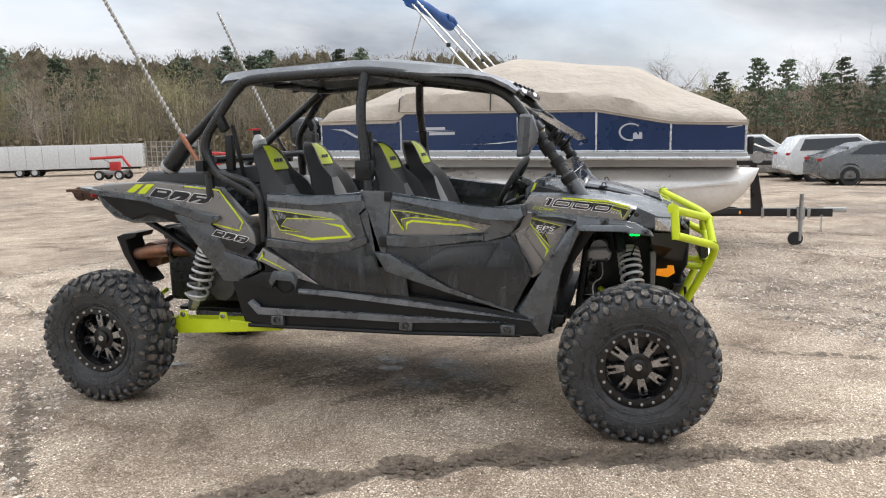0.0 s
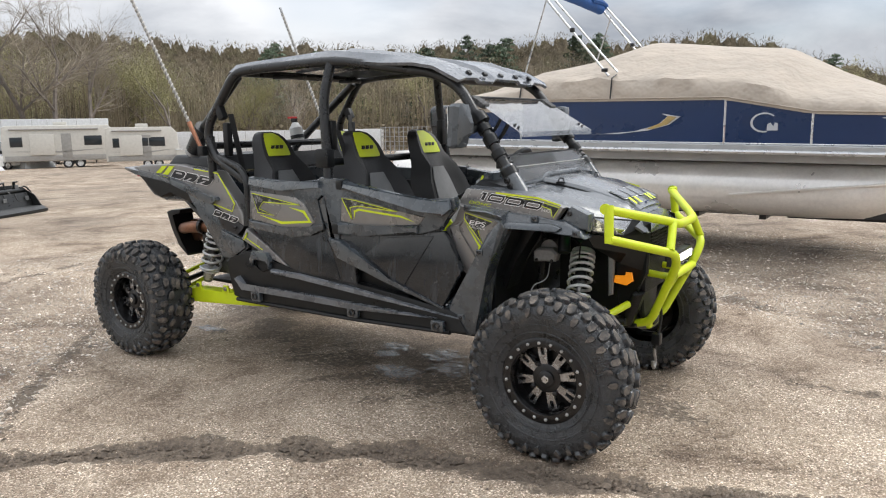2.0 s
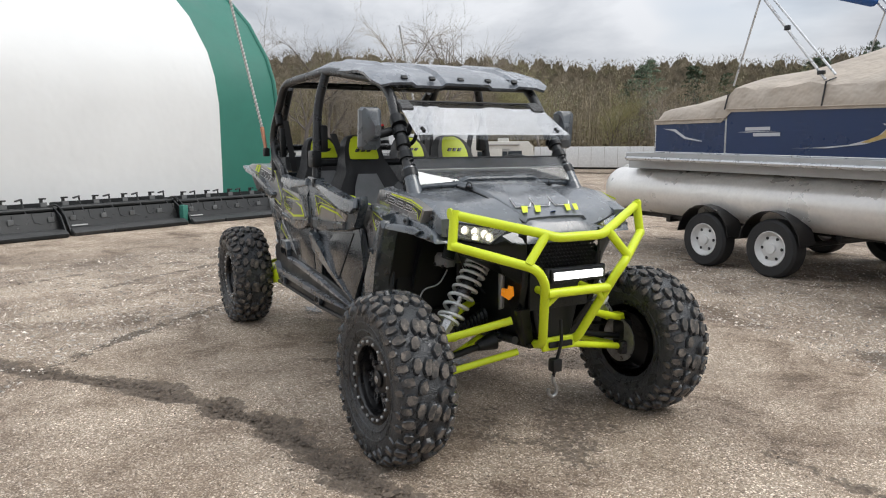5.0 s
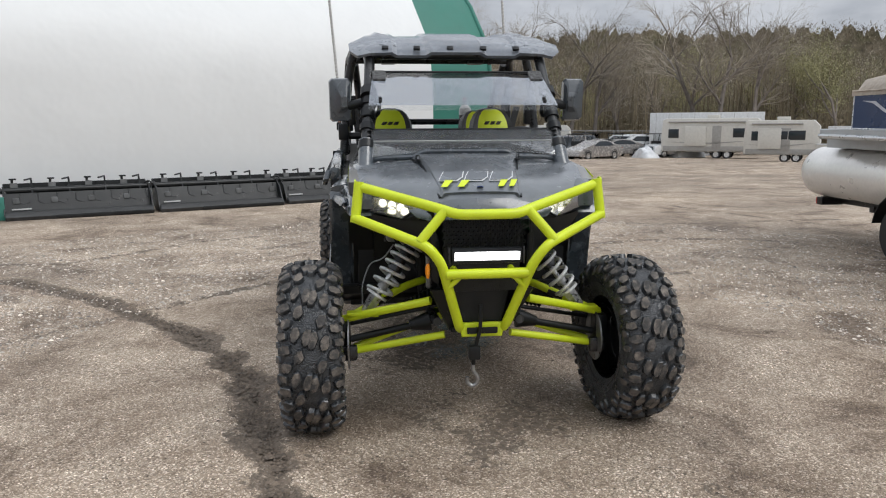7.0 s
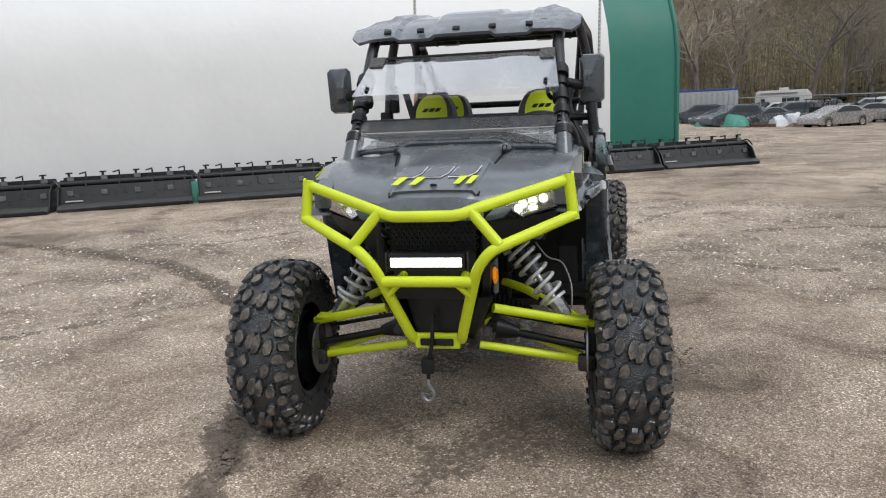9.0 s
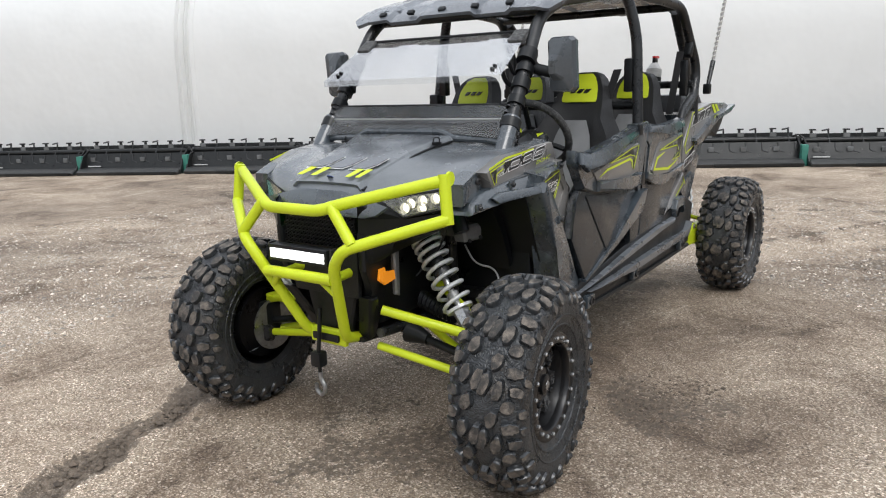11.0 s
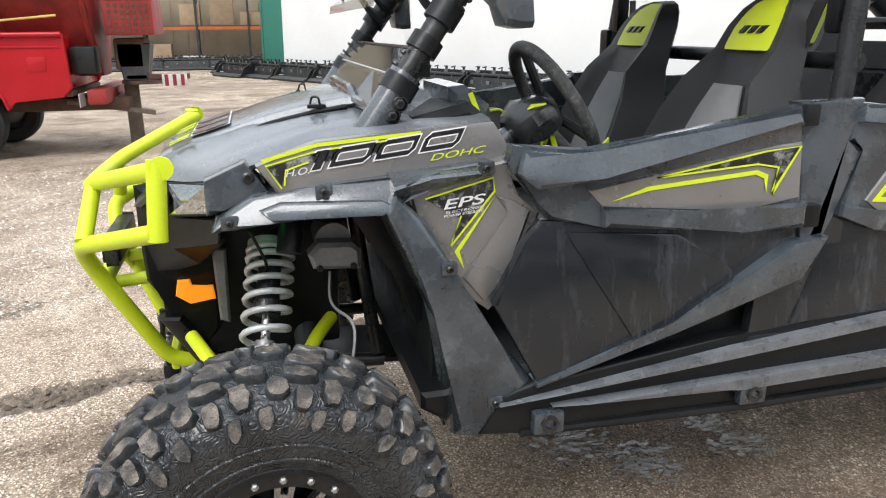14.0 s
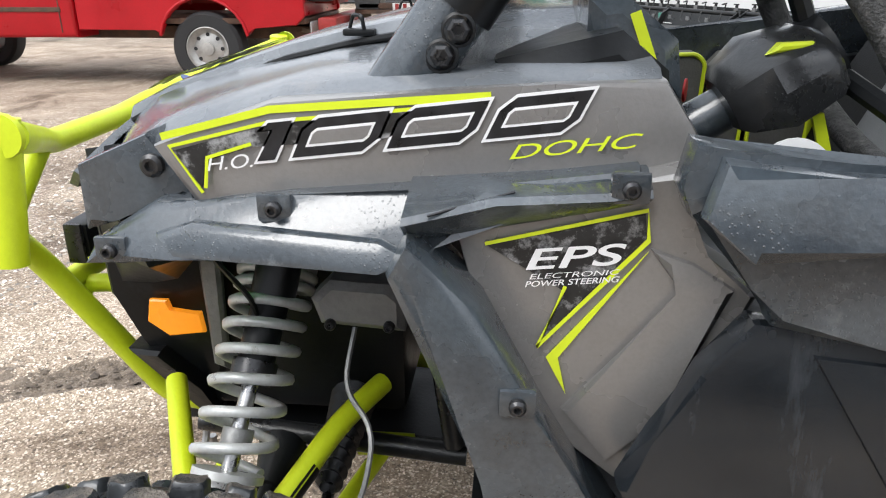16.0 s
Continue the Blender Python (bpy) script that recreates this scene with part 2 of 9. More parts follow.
CAGE = surf("black_cage_tube", (0.017, 0.018, 0.019), 0.32, var=0.2, scale=14, bump=0.06, bscale=130, dirt=(0.055, 0.056, 0.057), dirt_at=0.62)
SPRING = surf("grey_spring", (0.60, 0.61, 0.60), 0.38, metal=0.25, var=0.12, scale=20, bump=0.03, dirt=(0.2, 0.18, 0.15), dirt_at=0.68, dirt_scale=20)
SEAT_BK = surf("black_seat_vinyl", (0.022, 0.022, 0.023), 0.5, var=0.15, bump=0.09, bscale=300)
SEAT_GY = surf("grey_seat_fabric", (0.24, 0.243, 0.247), 0.85, var=0.12, bump=0.15, bscale=420)
SEAT_LM = surf("lime_seat_vinyl", (0.60, 0.70, 0.02), 0.5, var=0.05, bump=0.05, bscale=260)
COPPER = surf("heat_tinted_pipe", (0.30, 0.145, 0.085), 0.42, metal=0.75, var=0.3, scale=8, bump=0.06, dirt=(0.10, 0.06, 0.045), dirt_at=0.58)
ALU = surf("cast_aluminium", (0.30, 0.30, 0.295), 0.5, metal=0.6, var=0.15, bump=0.1, bscale=80)
ORANGE = surf("amber_lens", (0.95, 0.30, 0.01), 0.25, var=0.05, bump=0.03, emit=(1.0, 0.33, 0.02, 0.25))
GREEN_LED = surf("green_led", (0.02, 0.8, 0.2), 0.3, var=0.0, bump=0.0, emit=(0.0, 1.0, 0.06, 1.6))
LED = surf("led_bar_lens", (0.9, 0.9, 0.9), 0.2, var=0.0, bump=0.0, emit=(1.0, 0.98, 0.94, 2.2))
LAMP = surf("headlight_led", (0.9, 0.88, 0.8), 0.2, var=0.0, bump=0.0, emit=(1.0, 0.96, 0.86, 1.5))
REFLECTOR = surf("headlight_reflector", (0.50, 0.49, 0.42), 0.30, metal=0.85, var=0.3, scale=60, bump=0.12, bscale=70)
LENS = clear_plate("headlight_lens", (0.93, 0.92, 0.86), 0.10)
# clear strip with slightly more white mixed in than the screen below it
STRIP = clear_plate("whitened_screen_strip", (0.95, 0.96, 0.965), 0.075, spots=2.6)
VISOR = clear_plate("tinted_visor_plate", (0.78, 0.80, 0.82), 0.13, spots=2.0)
SHIELD = clear_plate("clear_shield_plate", (0.95, 0.96, 0.965), 0.065, spots=2.2)
RED = surf("red_plastic", (0.55, 0.02, 0.02), 0.4, var=0.08)
WHITE_TANK = surf("white_enamel", (0.46, 0.46, 0.45), 0.35, var=0.06, bump=0.02)
SHROUD = surf("wet_shroud_plastic", (0.024, 0.025, 0.026), 0.30, var=0.2, scale=9, bump=0.03, bscale=160, coat=0.3, drops=True)
WHEEL_GRIP = surf("worn_padded_grip", (0.060, 0.060, 0.058), 0.5, var=0.5, scale=60, bump=0.25, bscale=260, dirt=(0.19, 0.185, 0.175), dirt_at=0.62, dirt_scale=60)
MIRROR_SHELL = surf("mirror_shell", (0.075, 0.085, 0.095), 0.28, var=0.15, bump=0.04, coat=0.3)
BRASS = surf("copper_spring_base", (0.38, 0.17, 0.10), 0.4, metal=0.7, var=0.2)
WHIP = surf("spiral_whip_tube", (0.58, 0.56, 0.52), 0.4, var=0.15, scale=120, bump=0.0)


# ---- builders ----
def finish(name, bm, material, parent=None, smooth=38, mats=()):
    me = bpy.data.meshes.new(name)
    bmesh.ops.recalc_face_normals(bm, faces=bm.faces)
    bm.to_mesh(me)
    bm.free()
    me.materials.append(material)
    for extra in mats:
        me.materials.append(extra)
    if smooth:
        me.shade_smooth()
        me.set_sharp_from_angle(angle=radians(smooth))
    ob = new(name, me)
    if parent:
        ob.parent = parent
    return ob


def part(name, bm, material, parent, label="", smooth=38, mats=()):
    ob = finish(name, bm, material, parent, smooth, mats)
    if label:
        ob["label"] = label
    return ob


def thing(name, label, category, group="", at=(0, 0, 0), kind=""):
    ob = new(name)
    ob.location = at
    ob.empty_display_size = 0.2
    return tagged(ob, label, category, group, kind)


def prism(poly, a, b, axis="y", bevel=0.0, seg=1, bm=None):
    """A polygon extruded from a to b: (x, z) along y, (y, z) along x, or (x, y) along z."""
    own = bm is None
    bm = bmesh.new() if own else bm

    def put(p, q):
        return {"y": (p[0], q, p[1]), "x": (q, p[0], p[1]), "z": (p[0], p[1], q)}[axis]

    v0, v1 = [bm.verts.new(put(p, a)) for p in poly], [bm.verts.new(put(p, b)) for p in poly]
    n = len(poly)
    faces = [bm.faces.new(v0), bm.faces.new(v1[::-1])]
    faces += [bm.faces.new((v0[k], v0[(k + 1) % n], v1[(k + 1) % n], v1[k])) for k in range(n)]
    if bevel:
        edges = list({e for f in faces[:2] for e in f.edges})
        bmesh.ops.bevel(bm, geom=edges, offset=bevel, segments=seg, profile=0.6, affect="EDGES", clamp_overlap=True)
    return bm


def side_prism(poly, y0, y1, s, bevel=0.006, seg=2, bm=None):
    return prism(poly, s * y0, s * y1, "y", bevel, seg, bm)


def boxm(c, size, bevel=0.0, seg=2, rot=None, bm=None):
    bm = bmesh.new() if bm is None else bm
    m = Matrix.Translation(c) @ (rot.to_4x4() if rot else Matrix()) @ Matrix.Diagonal((*size, 1))
    r = bmesh.ops.create_cube(bm, size=1.0, matrix=m)
    if bevel:
        bmesh.ops.bevel(bm, geom=list({e for v in r["verts"] for e in v.link_edges}), offset=bevel, segments=seg, profile=0.6, affect="EDGES", clamp_overlap=True)
    return bm


def tube(points, r, n=12, bm=None, r1=None, cap=True, closed=False):
    """A tube along points; r1 tapers it."""
    bm = bmesh.new() if bm is None else bm
    pts = [Vector(p) for p in points]
    k = len(pts)
    rings, prev = [], None
    for i, p in enumerate(pts):
        a = pts[(i - 1) % k] if (i > 0 or closed) else None
        b = pts[(i + 1) % k] if (i < k - 1 or closed) else None
        t1 = (p - a).normalized() if a is not None else (b - p).normalized()
        t2 = (b - p).normalized() if b is not None else t1
        t = (t1 + t2).normalized()
        if prev is None:
            u = t.orthogonal().normalized()
        else:
            u = (prev - t * prev.dot(t)).normalized()
        prev = u
        w = t.cross(u)
        rad = r if r1 is None else r + (r1 - r) * i / max(1, k - 1)
        st = min(1.5, 1 / max(0.3, t1.dot(t)))
        rings.append([bm.verts.new(p + (u * math.cos(6.28318 * j / n) + w * math.sin(6.28318 * j / n)) * rad) for j in range(n)])
    loops = list(zip(rings, rings[1:])) + ([(rings[-1], rings[0])] if closed else [])
    for r0, rr in loops:
        for j in range(n):
            bm.faces.new((r0[j], r0[(j + 1) % n], rr[(j + 1) % n], rr[j]))
    if cap and not closed:
        bm.faces.new(rings[0][::-1])
        bm.faces.new(rings[-1])
    return bm


def bend(points, radius=0.06, seg=5):
    """Rounds the corners of a polyline."""
    pts = [Vector(p) for p in points]
    res = [pts[0]]
    for a, p, b in zip(pts, pts[1:], pts[2:]):
        d = min(radius, (a - p).length * 0.45, (b - p).length * 0.45)
        q0, q1 = p + (a - p).normalized() * d, p + (b - p).normalized() * d
        res += [q0 * (1 - f) ** 2 + p * 2 * f * (1 - f) + q1 * f * f for f in [i / seg for i in range(seg + 1)]]
    return res + [pts[-1]]


def rod(a, b, r, n=14, bm=None, r1=None):
    return tube([a, b], r, n, bm, r1)


def lathe(profile, n, m=None, bm=None):
    """A closed ring profile (radius, along) turned round the y axis, then set by m."""
    bm = bmesh.new() if bm is None else bm
    m = m or Matrix()
    rings = [[bm.verts.new(m @ Vector((rad * math.cos(6.28318 * j / n), al, rad * math.sin(6.28318 * j / n)))) for j in range(n)] for rad, al in profile]
    for r0, r1 in zip(rings, rings[1:]):
        for j in range(n):
            bm.faces.new((r0[j], r0[(j + 1) % n], r1[(j + 1) % n], r1[j]))
    return bm


def sheet(rows, thick=0.0, bm=None):
    """A grid surface through rows of points; thick gives it a back, below."""
    bm = bmesh.new() if bm is None else bm
    vs = [[bm.verts.new(p) for p in row] for row in rows]
    faces = []
    for a, b in zip(vs, vs[1:]):
        for k in range(len(a) - 1):
            faces.append(bm.faces.new((a[k], a[k + 1], b[k + 1], b[k])))
    if thick:
        bmesh.ops.recalc_face_normals(bm, faces=faces)
        bmesh.ops.solidify(bm, geom=faces, thickness=thick)
    return bm


def ribbon(points, w, y, s, bm=None, t=0.0012):
    """A flat stripe through (x, z) points, standing at the side y."""
    bm = bmesh.new() if bm is None else bm
    pts = [Vector((p[0], 0, p[1])) for p in points]
    left, right = [], []
    for i, p in enumerate(pts):
        d = (pts[min(i + 1, len(pts) - 1)] - pts[max(i - 1, 0)]).normalized()
        d1 = (pts[min(i + 1, len(pts) - 1)] - p).normalized() if i < len(pts) - 1 else d
        nrm = Vector((-d.z, 0, d.x)) * w / 2 / max(0.5, d.dot(d1) if d1.length else 1)
        left.append(p + nrm)
        right.append(p - nrm)
    for i in range(len(pts) - 1):
        a, b, c, d = left[i], left[i + 1], right[i + 1], right[i]
        for yy in (y, y + t):
            bm.faces.new([bm.verts.new((q.x, s * yy, q.z)) for q in (a, b, c, d)])
    return bm


def flat(poly, y, s, bm=None, t=0.0015):
    return prism(poly, s * y, s * (y + t), "y", 0, 1, bm)


def lettering(body, x0, z0, width, height, y, s, shear=0.0, offset=0.0, slope=0.0, from_front=True):
    """Built-in letters laid on a side; x0 is where they begin."""
    cu = bpy.data.curves.new("letters", "FONT")
    cu.body, cu.shear, cu.offset, cu.extrude = body, shear, offset, 0.0
    tmp = bpy.data.objects.new("letters", cu)
    me = bpy.data.meshes.new_from_object(tmp)
    xs, ys = [v.co.x for v in me.vertices], [v.co.y for v in me.vertices]
    lo, hi, b0, b1 = min(xs), max(xs), min(ys), max(ys)
    bm = bmesh.new()
    bm.from_mesh(me)
    bpy.data.objects.remove(tmp)
    bpy.data.curves.remove(cu)
    bpy.data.meshes.remove(me)
    d = -s
    for v in bm.verts:
        u, w = (v.co.x - lo) / (hi - lo) * width, (v.co.y - b0) / (b1 - b0) * height
        v.co = Vector((x0 + d * u, s * y, z0 + w + u * slope))
    return bm


def leaned(bm, s, top, k, taper=0.0):
    """Leans a panel outwards below the height top, and draws it in towards the nose."""
    for v in bm.verts:
        v.co.y += s * (k * max(0.0, top - v.co.z) - taper * max(0.0, v.co.x - 2.72))
    return bm


def mirrored(points):
    return [(p[0], -p[1], p[2]) for p in points]

# ---- the vehicle ----
utv = thing("side_by_side_vehicle", "dark grey and lime four-seat off-road side-by-side parked on gravel", "off-road vehicle")


# half section of the carcass, from the crown outwards: radius, and share of the half width
CARCASS = [(0.362, 0.0), (0.3605, 0.38), (0.354, 0.66), (0.338, 0.86), (0.316, 0.975), (0.286, 1.0), (0.25, 0.965), (0.212, 0.86), (0.192, 0.78)]


def tyre_mesh(width):
    h = width / 2
    prof = [(r, a * h) for r, a in CARCASS[::-1]] + [(r, -a * h) for r, a in CARCASS[1:]]
    return lathe(prof, 84)


def sidewall_ring(width, sgn, inner):
    """A raised ring on the sidewall."""
    h = width / 2
    if inner:
        return lathe([(0.214, sgn * h * 0.865), (0.216, sgn * (h * 0.885 + 0.002)), (0.221, sgn * (h * 0.90 + 0.002)), (0.224, sgn * h * 0.895)], 72)
    return lathe([(0.252, sgn * h * 0.965), (0.254, sgn * (h * 0.975 + 0.002)), (0.257, sgn * (h * 0.98 + 0.002)), (0.259, sgn * h * 0.972)], 72)


def carcass_at(h, d):
    """Radius, offset and outward direction at d metres from the crown's middle along the section."""
    pts = [(r, a * h) for r, a in CARCASS]
    for (r0, y0), (r1, y1) in zip(pts, pts[1:]):
        ln = math.hypot(r1 - r0, y1 - y0)
        if d <= ln:
            return r0 + (r1 - r0) * d / ln, y0 + (y1 - y0) * d / ln, (y1 - y0) / ln, (r0 - r1) / ln
        d -= ln
    return pts[-1][0], pts[-1][1], 0.0, 1.0


def lug_mesh(h, outline, high, sgn, seed):
    """A worn tread block with a grit-caked top; its outline is (round the tyre, across the section) in metres."""
    rnd = random.Random(seed)
    cu, cd = sum(p[0] for p in outline) / len(outline), sum(p[1] for p in outline) / len(outline)
    bm = bmesh.new()

    def put(u, d, up):
        r, y, nr, ny = carcass_at(h, abs(d))
        side = sgn if d >= 0 else -sgn
        r, y, a = r + nr * up, (y + ny * up) * side, u / 0.37
        return bm.verts.new((r * math.cos(a), y, r * math.sin(a)))

    fine = []
    for (u0, d0), (u1, d1) in zip(outline, outline[1:] + outline[:1]):
        fine += [(u0 * 0.86 + u1 * 0.14, d0 * 0.86 + d1 * 0.14), (u0 * 0.5 + u1 * 0.5 + rnd.uniform(-0.0015, 0.0015), d0 * 0.5 + d1 * 0.5 + rnd.uniform(-0.0015, 0.0015)), (u0 * 0.14 + u1 * 0.86, d0 * 0.14 + d1 * 0.86)]
    rings = []
    for grow, up, jit in ((1.20, -0.003, 0.0), (1.05, high * 0.45, 0.0), (1.0, high - 0.003, 0.0), (0.90, high, 0.0012)):
        rings.append([put(cu + (u - cu) * grow, cd + (d - cd) * grow, up + rnd.uniform(-jit, jit)) for u, d in fine])
    n = len(fine)
    for p, q in zip(rings, rings[1:]):
        for i in range(n):
            bm.faces.new((p[i], p[(i + 1) % n], q[(i + 1) % n], q[i]))
    mid = put(cu, cd, high + rnd.uniform(-0.001, 0.0015))
    for i in range(n):
        bm.faces.new((rings[-1][i], rings[-1][(i + 1) % n], mid)).material_index = 1
    bmesh.ops.recalc_face_normals(bm, faces=bm.faces)
    me = bpy.data.meshes.new("tread_block")
    bm.to_mesh(me)
    bm.free()
    me.materials.append(RUBBER)
    me.materials.append(LUGTOP)
    me.shade_smooth()
    me.set_sharp_from_angle(angle=radians(42))
    return me


LUGS = {}
# outlines of one pitch of the tread, 0.155 m long: (round, across)
BLOCKS = [
    ([(0.004, -0.010), (0.060, 0.004), (0.066, 0.026), (0.040, 0.034), (0.002, 0.016)], 0.0185),
    ([(0.072, 0.030), (0.104, 0.022), (0.124, 0.042), (0.118, 0.064), (0.092, 0.060), (0.076, 0.048)], 0.0185),
    ([(-0.006, 0.044), (0.022, 0.036), (0.052, 0.056), (0.048, 0.072), (0.020, 0.076), (-0.004, 0.064)], 0.0180),
    ([(0.058, 0.080), (0.086, 0.074), (0.094, 0.096), (0.088, 0.120), (0.064, 0.122), (0.056, 0.104)], 0.0170),
    ([(0.128, 0.068), (0.150, 0.076), (0.158, 0.098), (0.146, 0.112), (0.122, 0.108), (0.118, 0.086)], 0.0170),
    ([(0.010, 0.092), (0.034, 0.088), (0.040, 0.112), (0.030, 0.136), (0.008, 0.130)], 0.0150),
    ([(0.100, 0.124), (0.124, 0.120), (0.128, 0.146), (0.112, 0.166), (0.098, 0.150)], 0.0090),
    ([(0.044, 0.134), (0.068, 0.132), (0.064, 0.160), (0.046, 0.176), (0.038, 0.156)], 0.0080),
]


def tread(width, wheel):
    """Thirteen pitches of tread blocks, the halves out of step."""
    h, n = width / 2, 13
    gap = 6.28318 / n
    if width not in LUGS:
        k = width / 0.262
        LUGS[width] = [(gap / 2 if sgn > 0 else 0.0, lug_mesh(h, [((u if sgn > 0 else 0.155 - u) * 1.14, d * k) for u, d in pts], high, sgn, 7 * i + sgn)) for sgn in (-1, 1) for i, (pts, high) in enumerate(BLOCKS)]
    for i in range(n):
        for ang, me in LUGS[width]:
            ob = new("tread_block", me)
            ob.parent = wheel
            ob.rotation_euler = (0, -(ang + i * gap), 0)


def build_wheel(name, x, y, z, width, s, steer):
    """A wheel with its outer face towards s."""
    h, f = width / 2, s * width / 2
    rim_bm = lathe([(0.190, -h * 0.78), (0.188, h * 0.70), (0.176, h * 0.72), (0.160, h * 0.5), (0.156, -h * 0.2), (0.156, -h * 0.78)] if s > 0 else [(0.190, h * 0.78), (0.188, -h * 0.70), (0.176, -h * 0.72), (0.160, -h * 0.5), (0.156, h * 0.2), (0.156, h * 0.78)], 56)
    wheel = part(name, rim_bm, RIM, utv, "black beadlock wheel with a knobby mud tyre")
    wheel.matrix_basis = pose(x, y, z, 0, 0, steer)

    def child(nm, bm, mt, label="", smooth=38):
        return part(nm, bm, mt, wheel, label, smooth)

    child("tyre", tyre_mesh(width), SIDEWALL, "muddy black mud tyre", 30)
    for sgn in (-1, 1):
        for inner in (True, False):
            child("sidewall_ring", sidewall_ring(width, sgn, inner), SIDEWALL, "", 30)
    tread(width, wheel)
    child("beadlock_ring", lathe([(0.150, f * 0.58), (0.150, f * 0.76), (0.154, f * 0.80), (0.186, f * 0.82), (0.194, f * 0.78), (0.196, f * 0.66)], 64), RIM, "black beadlock ring")
    # eight forked spokes, dished towards the hub
    for k in range(8):
        a = k * 6.28318 / 8 + 0.2
        er, et = Vector((math.cos(a), 0, math.sin(a))), Vector((-math.sin(a), 0, math.cos(a)))
        bm = bmesh.new()
        for poly in ([(0.050, -0.015), (0.050, 0.015), (0.104, 0.0195), (0.104, -0.0195)], [(0.104, -0.0195), (0.104, -0.0075), (0.144, -0.0085), (0.150, -0.0225)], [(0.104, 0.0075), (0.104, 0.0195), (0.150, 0.0225), (0.144, 0.0085)], [(0.142, -0.0085), (0.142, 0.0085), (0.151, 0.0095), (0.151, -0.0095)]):
            tops = [er * r + et * t + Vector((0, f * (0.46 - 0.9 * max(0.0, r - 0.06)), 0)) for r, t in poly]
            v0, v1 = [bm.verts.new(p) for p in tops], [bm.verts.new(p - Vector((0, f * 0.20, 0))) for p in tops]
            bm.faces.new(v0), bm.faces.new(v1[::-1])
            for i in range(4):
                bm.faces.new((v0[i], v1[i], v1[(i + 1) % 4], v0[(i + 1) % 4]))
        child("spoke", bm, SPOKE, "smoked machined forked spoke" if k == 0 else "", 25)
    child("wheel_back", lathe([(0.156, f * 0.02), (0.05, f * 0.08), (0.0005, f * 0.08)], 40), RIM)
    child("hub_boss", lathe([(0.066, f * 0.12), (0.064, f * 0.46), (0.056, f * 0.49), (0.0005, f * 0.49)], 40), RIM)
    child("centre_cap", lathe([(0.038, f * 0.48), (0.037, f * 0.58), (0.031, f * 0.61), (0.0005, f * 0.615)], 32), RIM, "black centre cap")
    emb = prism([(-0.015, -0.008), (0.003, -0.018), (0.016, -0.006), (0.015, 0.009), (-0.003, 0.018), (-0.016, 0.006)], f * 0.61, f * 0.63, "y", 0.002, 1)
    child("cap_emblem", emb, BOLT, "silver emblem on the cap")

    def ring_of(nm, bm, mt, count, rad, off, turn, label=""):
        data = None
        for k in range(count):
            a = k * 6.28318 / count + turn
            ob = new(nm, data) if data else child(nm, bm, mt, label)
            ob.parent, data = wheel, ob.data
            ob.location = (rad * math.cos(a), off, rad * math.sin(a))

    ring_of("bolt", lathe([(0.0078, 0), (0.0078, s * 0.006), (0.005, s * 0.009), (0.0004, s * 0.009)], 6), BOLT, 20, 0.171, f * 0.812, 0.1, "zinc beadlock bolt")
    ring_of("lug_nut", lathe([(0.011, 0), (0.011, s * 0.012), (0.007, s * 0.016), (0.0004, s * 0.016)], 6), RIM, 4, 0.074, f * 0.45, 0.6)
    return wheel


build_wheel("wheel", 2.975, -0.722, 0.372, 0.262, -1, 2.5)
build_wheel("wheel", 2.965, 0.708, 0.364, 0.262, 1, 4.5)
for s in (-1, 1):
    build_wheel("wheel", 0.012, s * 0.702, 0.370, 0.285, s, 0.0)

# -- chassis, floor and engine bay
part("floor_pan", prism([(0.90, 0.44), (2.50, 0.44), (2.62, 0.52), (2.62, 0.56), (0.86, 0.56)], -0.60, 0.60, "y", 0.01), PLASTIC_DK, utv, "black floor pan")
skid = part("skid_plate", prism([(0.20, 0.43), (0.9, 0.415), (2.58, 0.415), (2.58, 0.44), (0.2, 0.45)], -0.30, 0.30, "y", 0.004), PLASTIC_DK, utv, "black skid plate")
part("skid_nose", prism([(2.575, 0.417), (3.15, 0.46), (3.15, 0.478), (2.575, 0.438)], -0.125, 0.125, "y", 0.004), PLASTIC_DK, skid)
part("engine_block", boxm((0.46, 0, 0.72), (0.62, 0.62, 0.46), 0.03), DKBOLT, utv, "grimy engine and gearbox")
part("gear_case", lathe([(0.0005, -0.46), (0.085, -0.45), (0.098, -0.40), (0.098, -0.28)], 28, pose(0.60, 0, 0.62)), STEEL_DK, utv, "grey cast gear case")
part("front_core", boxm((2.93, 0, 0.735), (0.36, 0.30, 0.44), 0.02), PLASTIC_DK, utv, "black front bulkhead")
part("firewall", prism([(2.52, 0.50), (2.58, 0.50), (2.58, 1.10), (2.52, 1.14)], -0.52, 0.52, "y", 0.004), PLASTIC_DK, utv)
part("dashboard", prism([(2.40, 0.96), (2.56, 0.90), (2.60, 1.17), (2.47, 1.200), (2.42, 1.16)], -0.48, 0.48, "y", 0.02), PLASTIC_DK, utv, "black dashboard")
part("centre_tunnel", boxm((1.6, 0, 0.68), (1.6, 0.2, 0.26), 0.04), PLASTIC_DK, utv)
for s in (-1, 1):
    part("cabin_wall", side_prism([(0.95, 0.5), (2.34, 0.5), (2.34, 0.94), (2.25, 1.0), (1.7, 1.08), (1.0, 1.10)], 0.575, 0.605, s, 0.004), PLASTIC_DK, utv)
    part("dash_binnacle", prism([(2.39, 1.12), (2.50, 1.15), (2.50, 1.228), (2.46, 1.232), (2.40, 1.185)], s * 0.12, s * 0.41, "y", 0.018), PLASTIC, utv, "dark dash cowl")
    part("dash_trim", ribbon([(2.452, 1.215), (2.425, 1.150)], 0.012, 0.412, s), LIME_DECAL, utv, "lime dash trim")

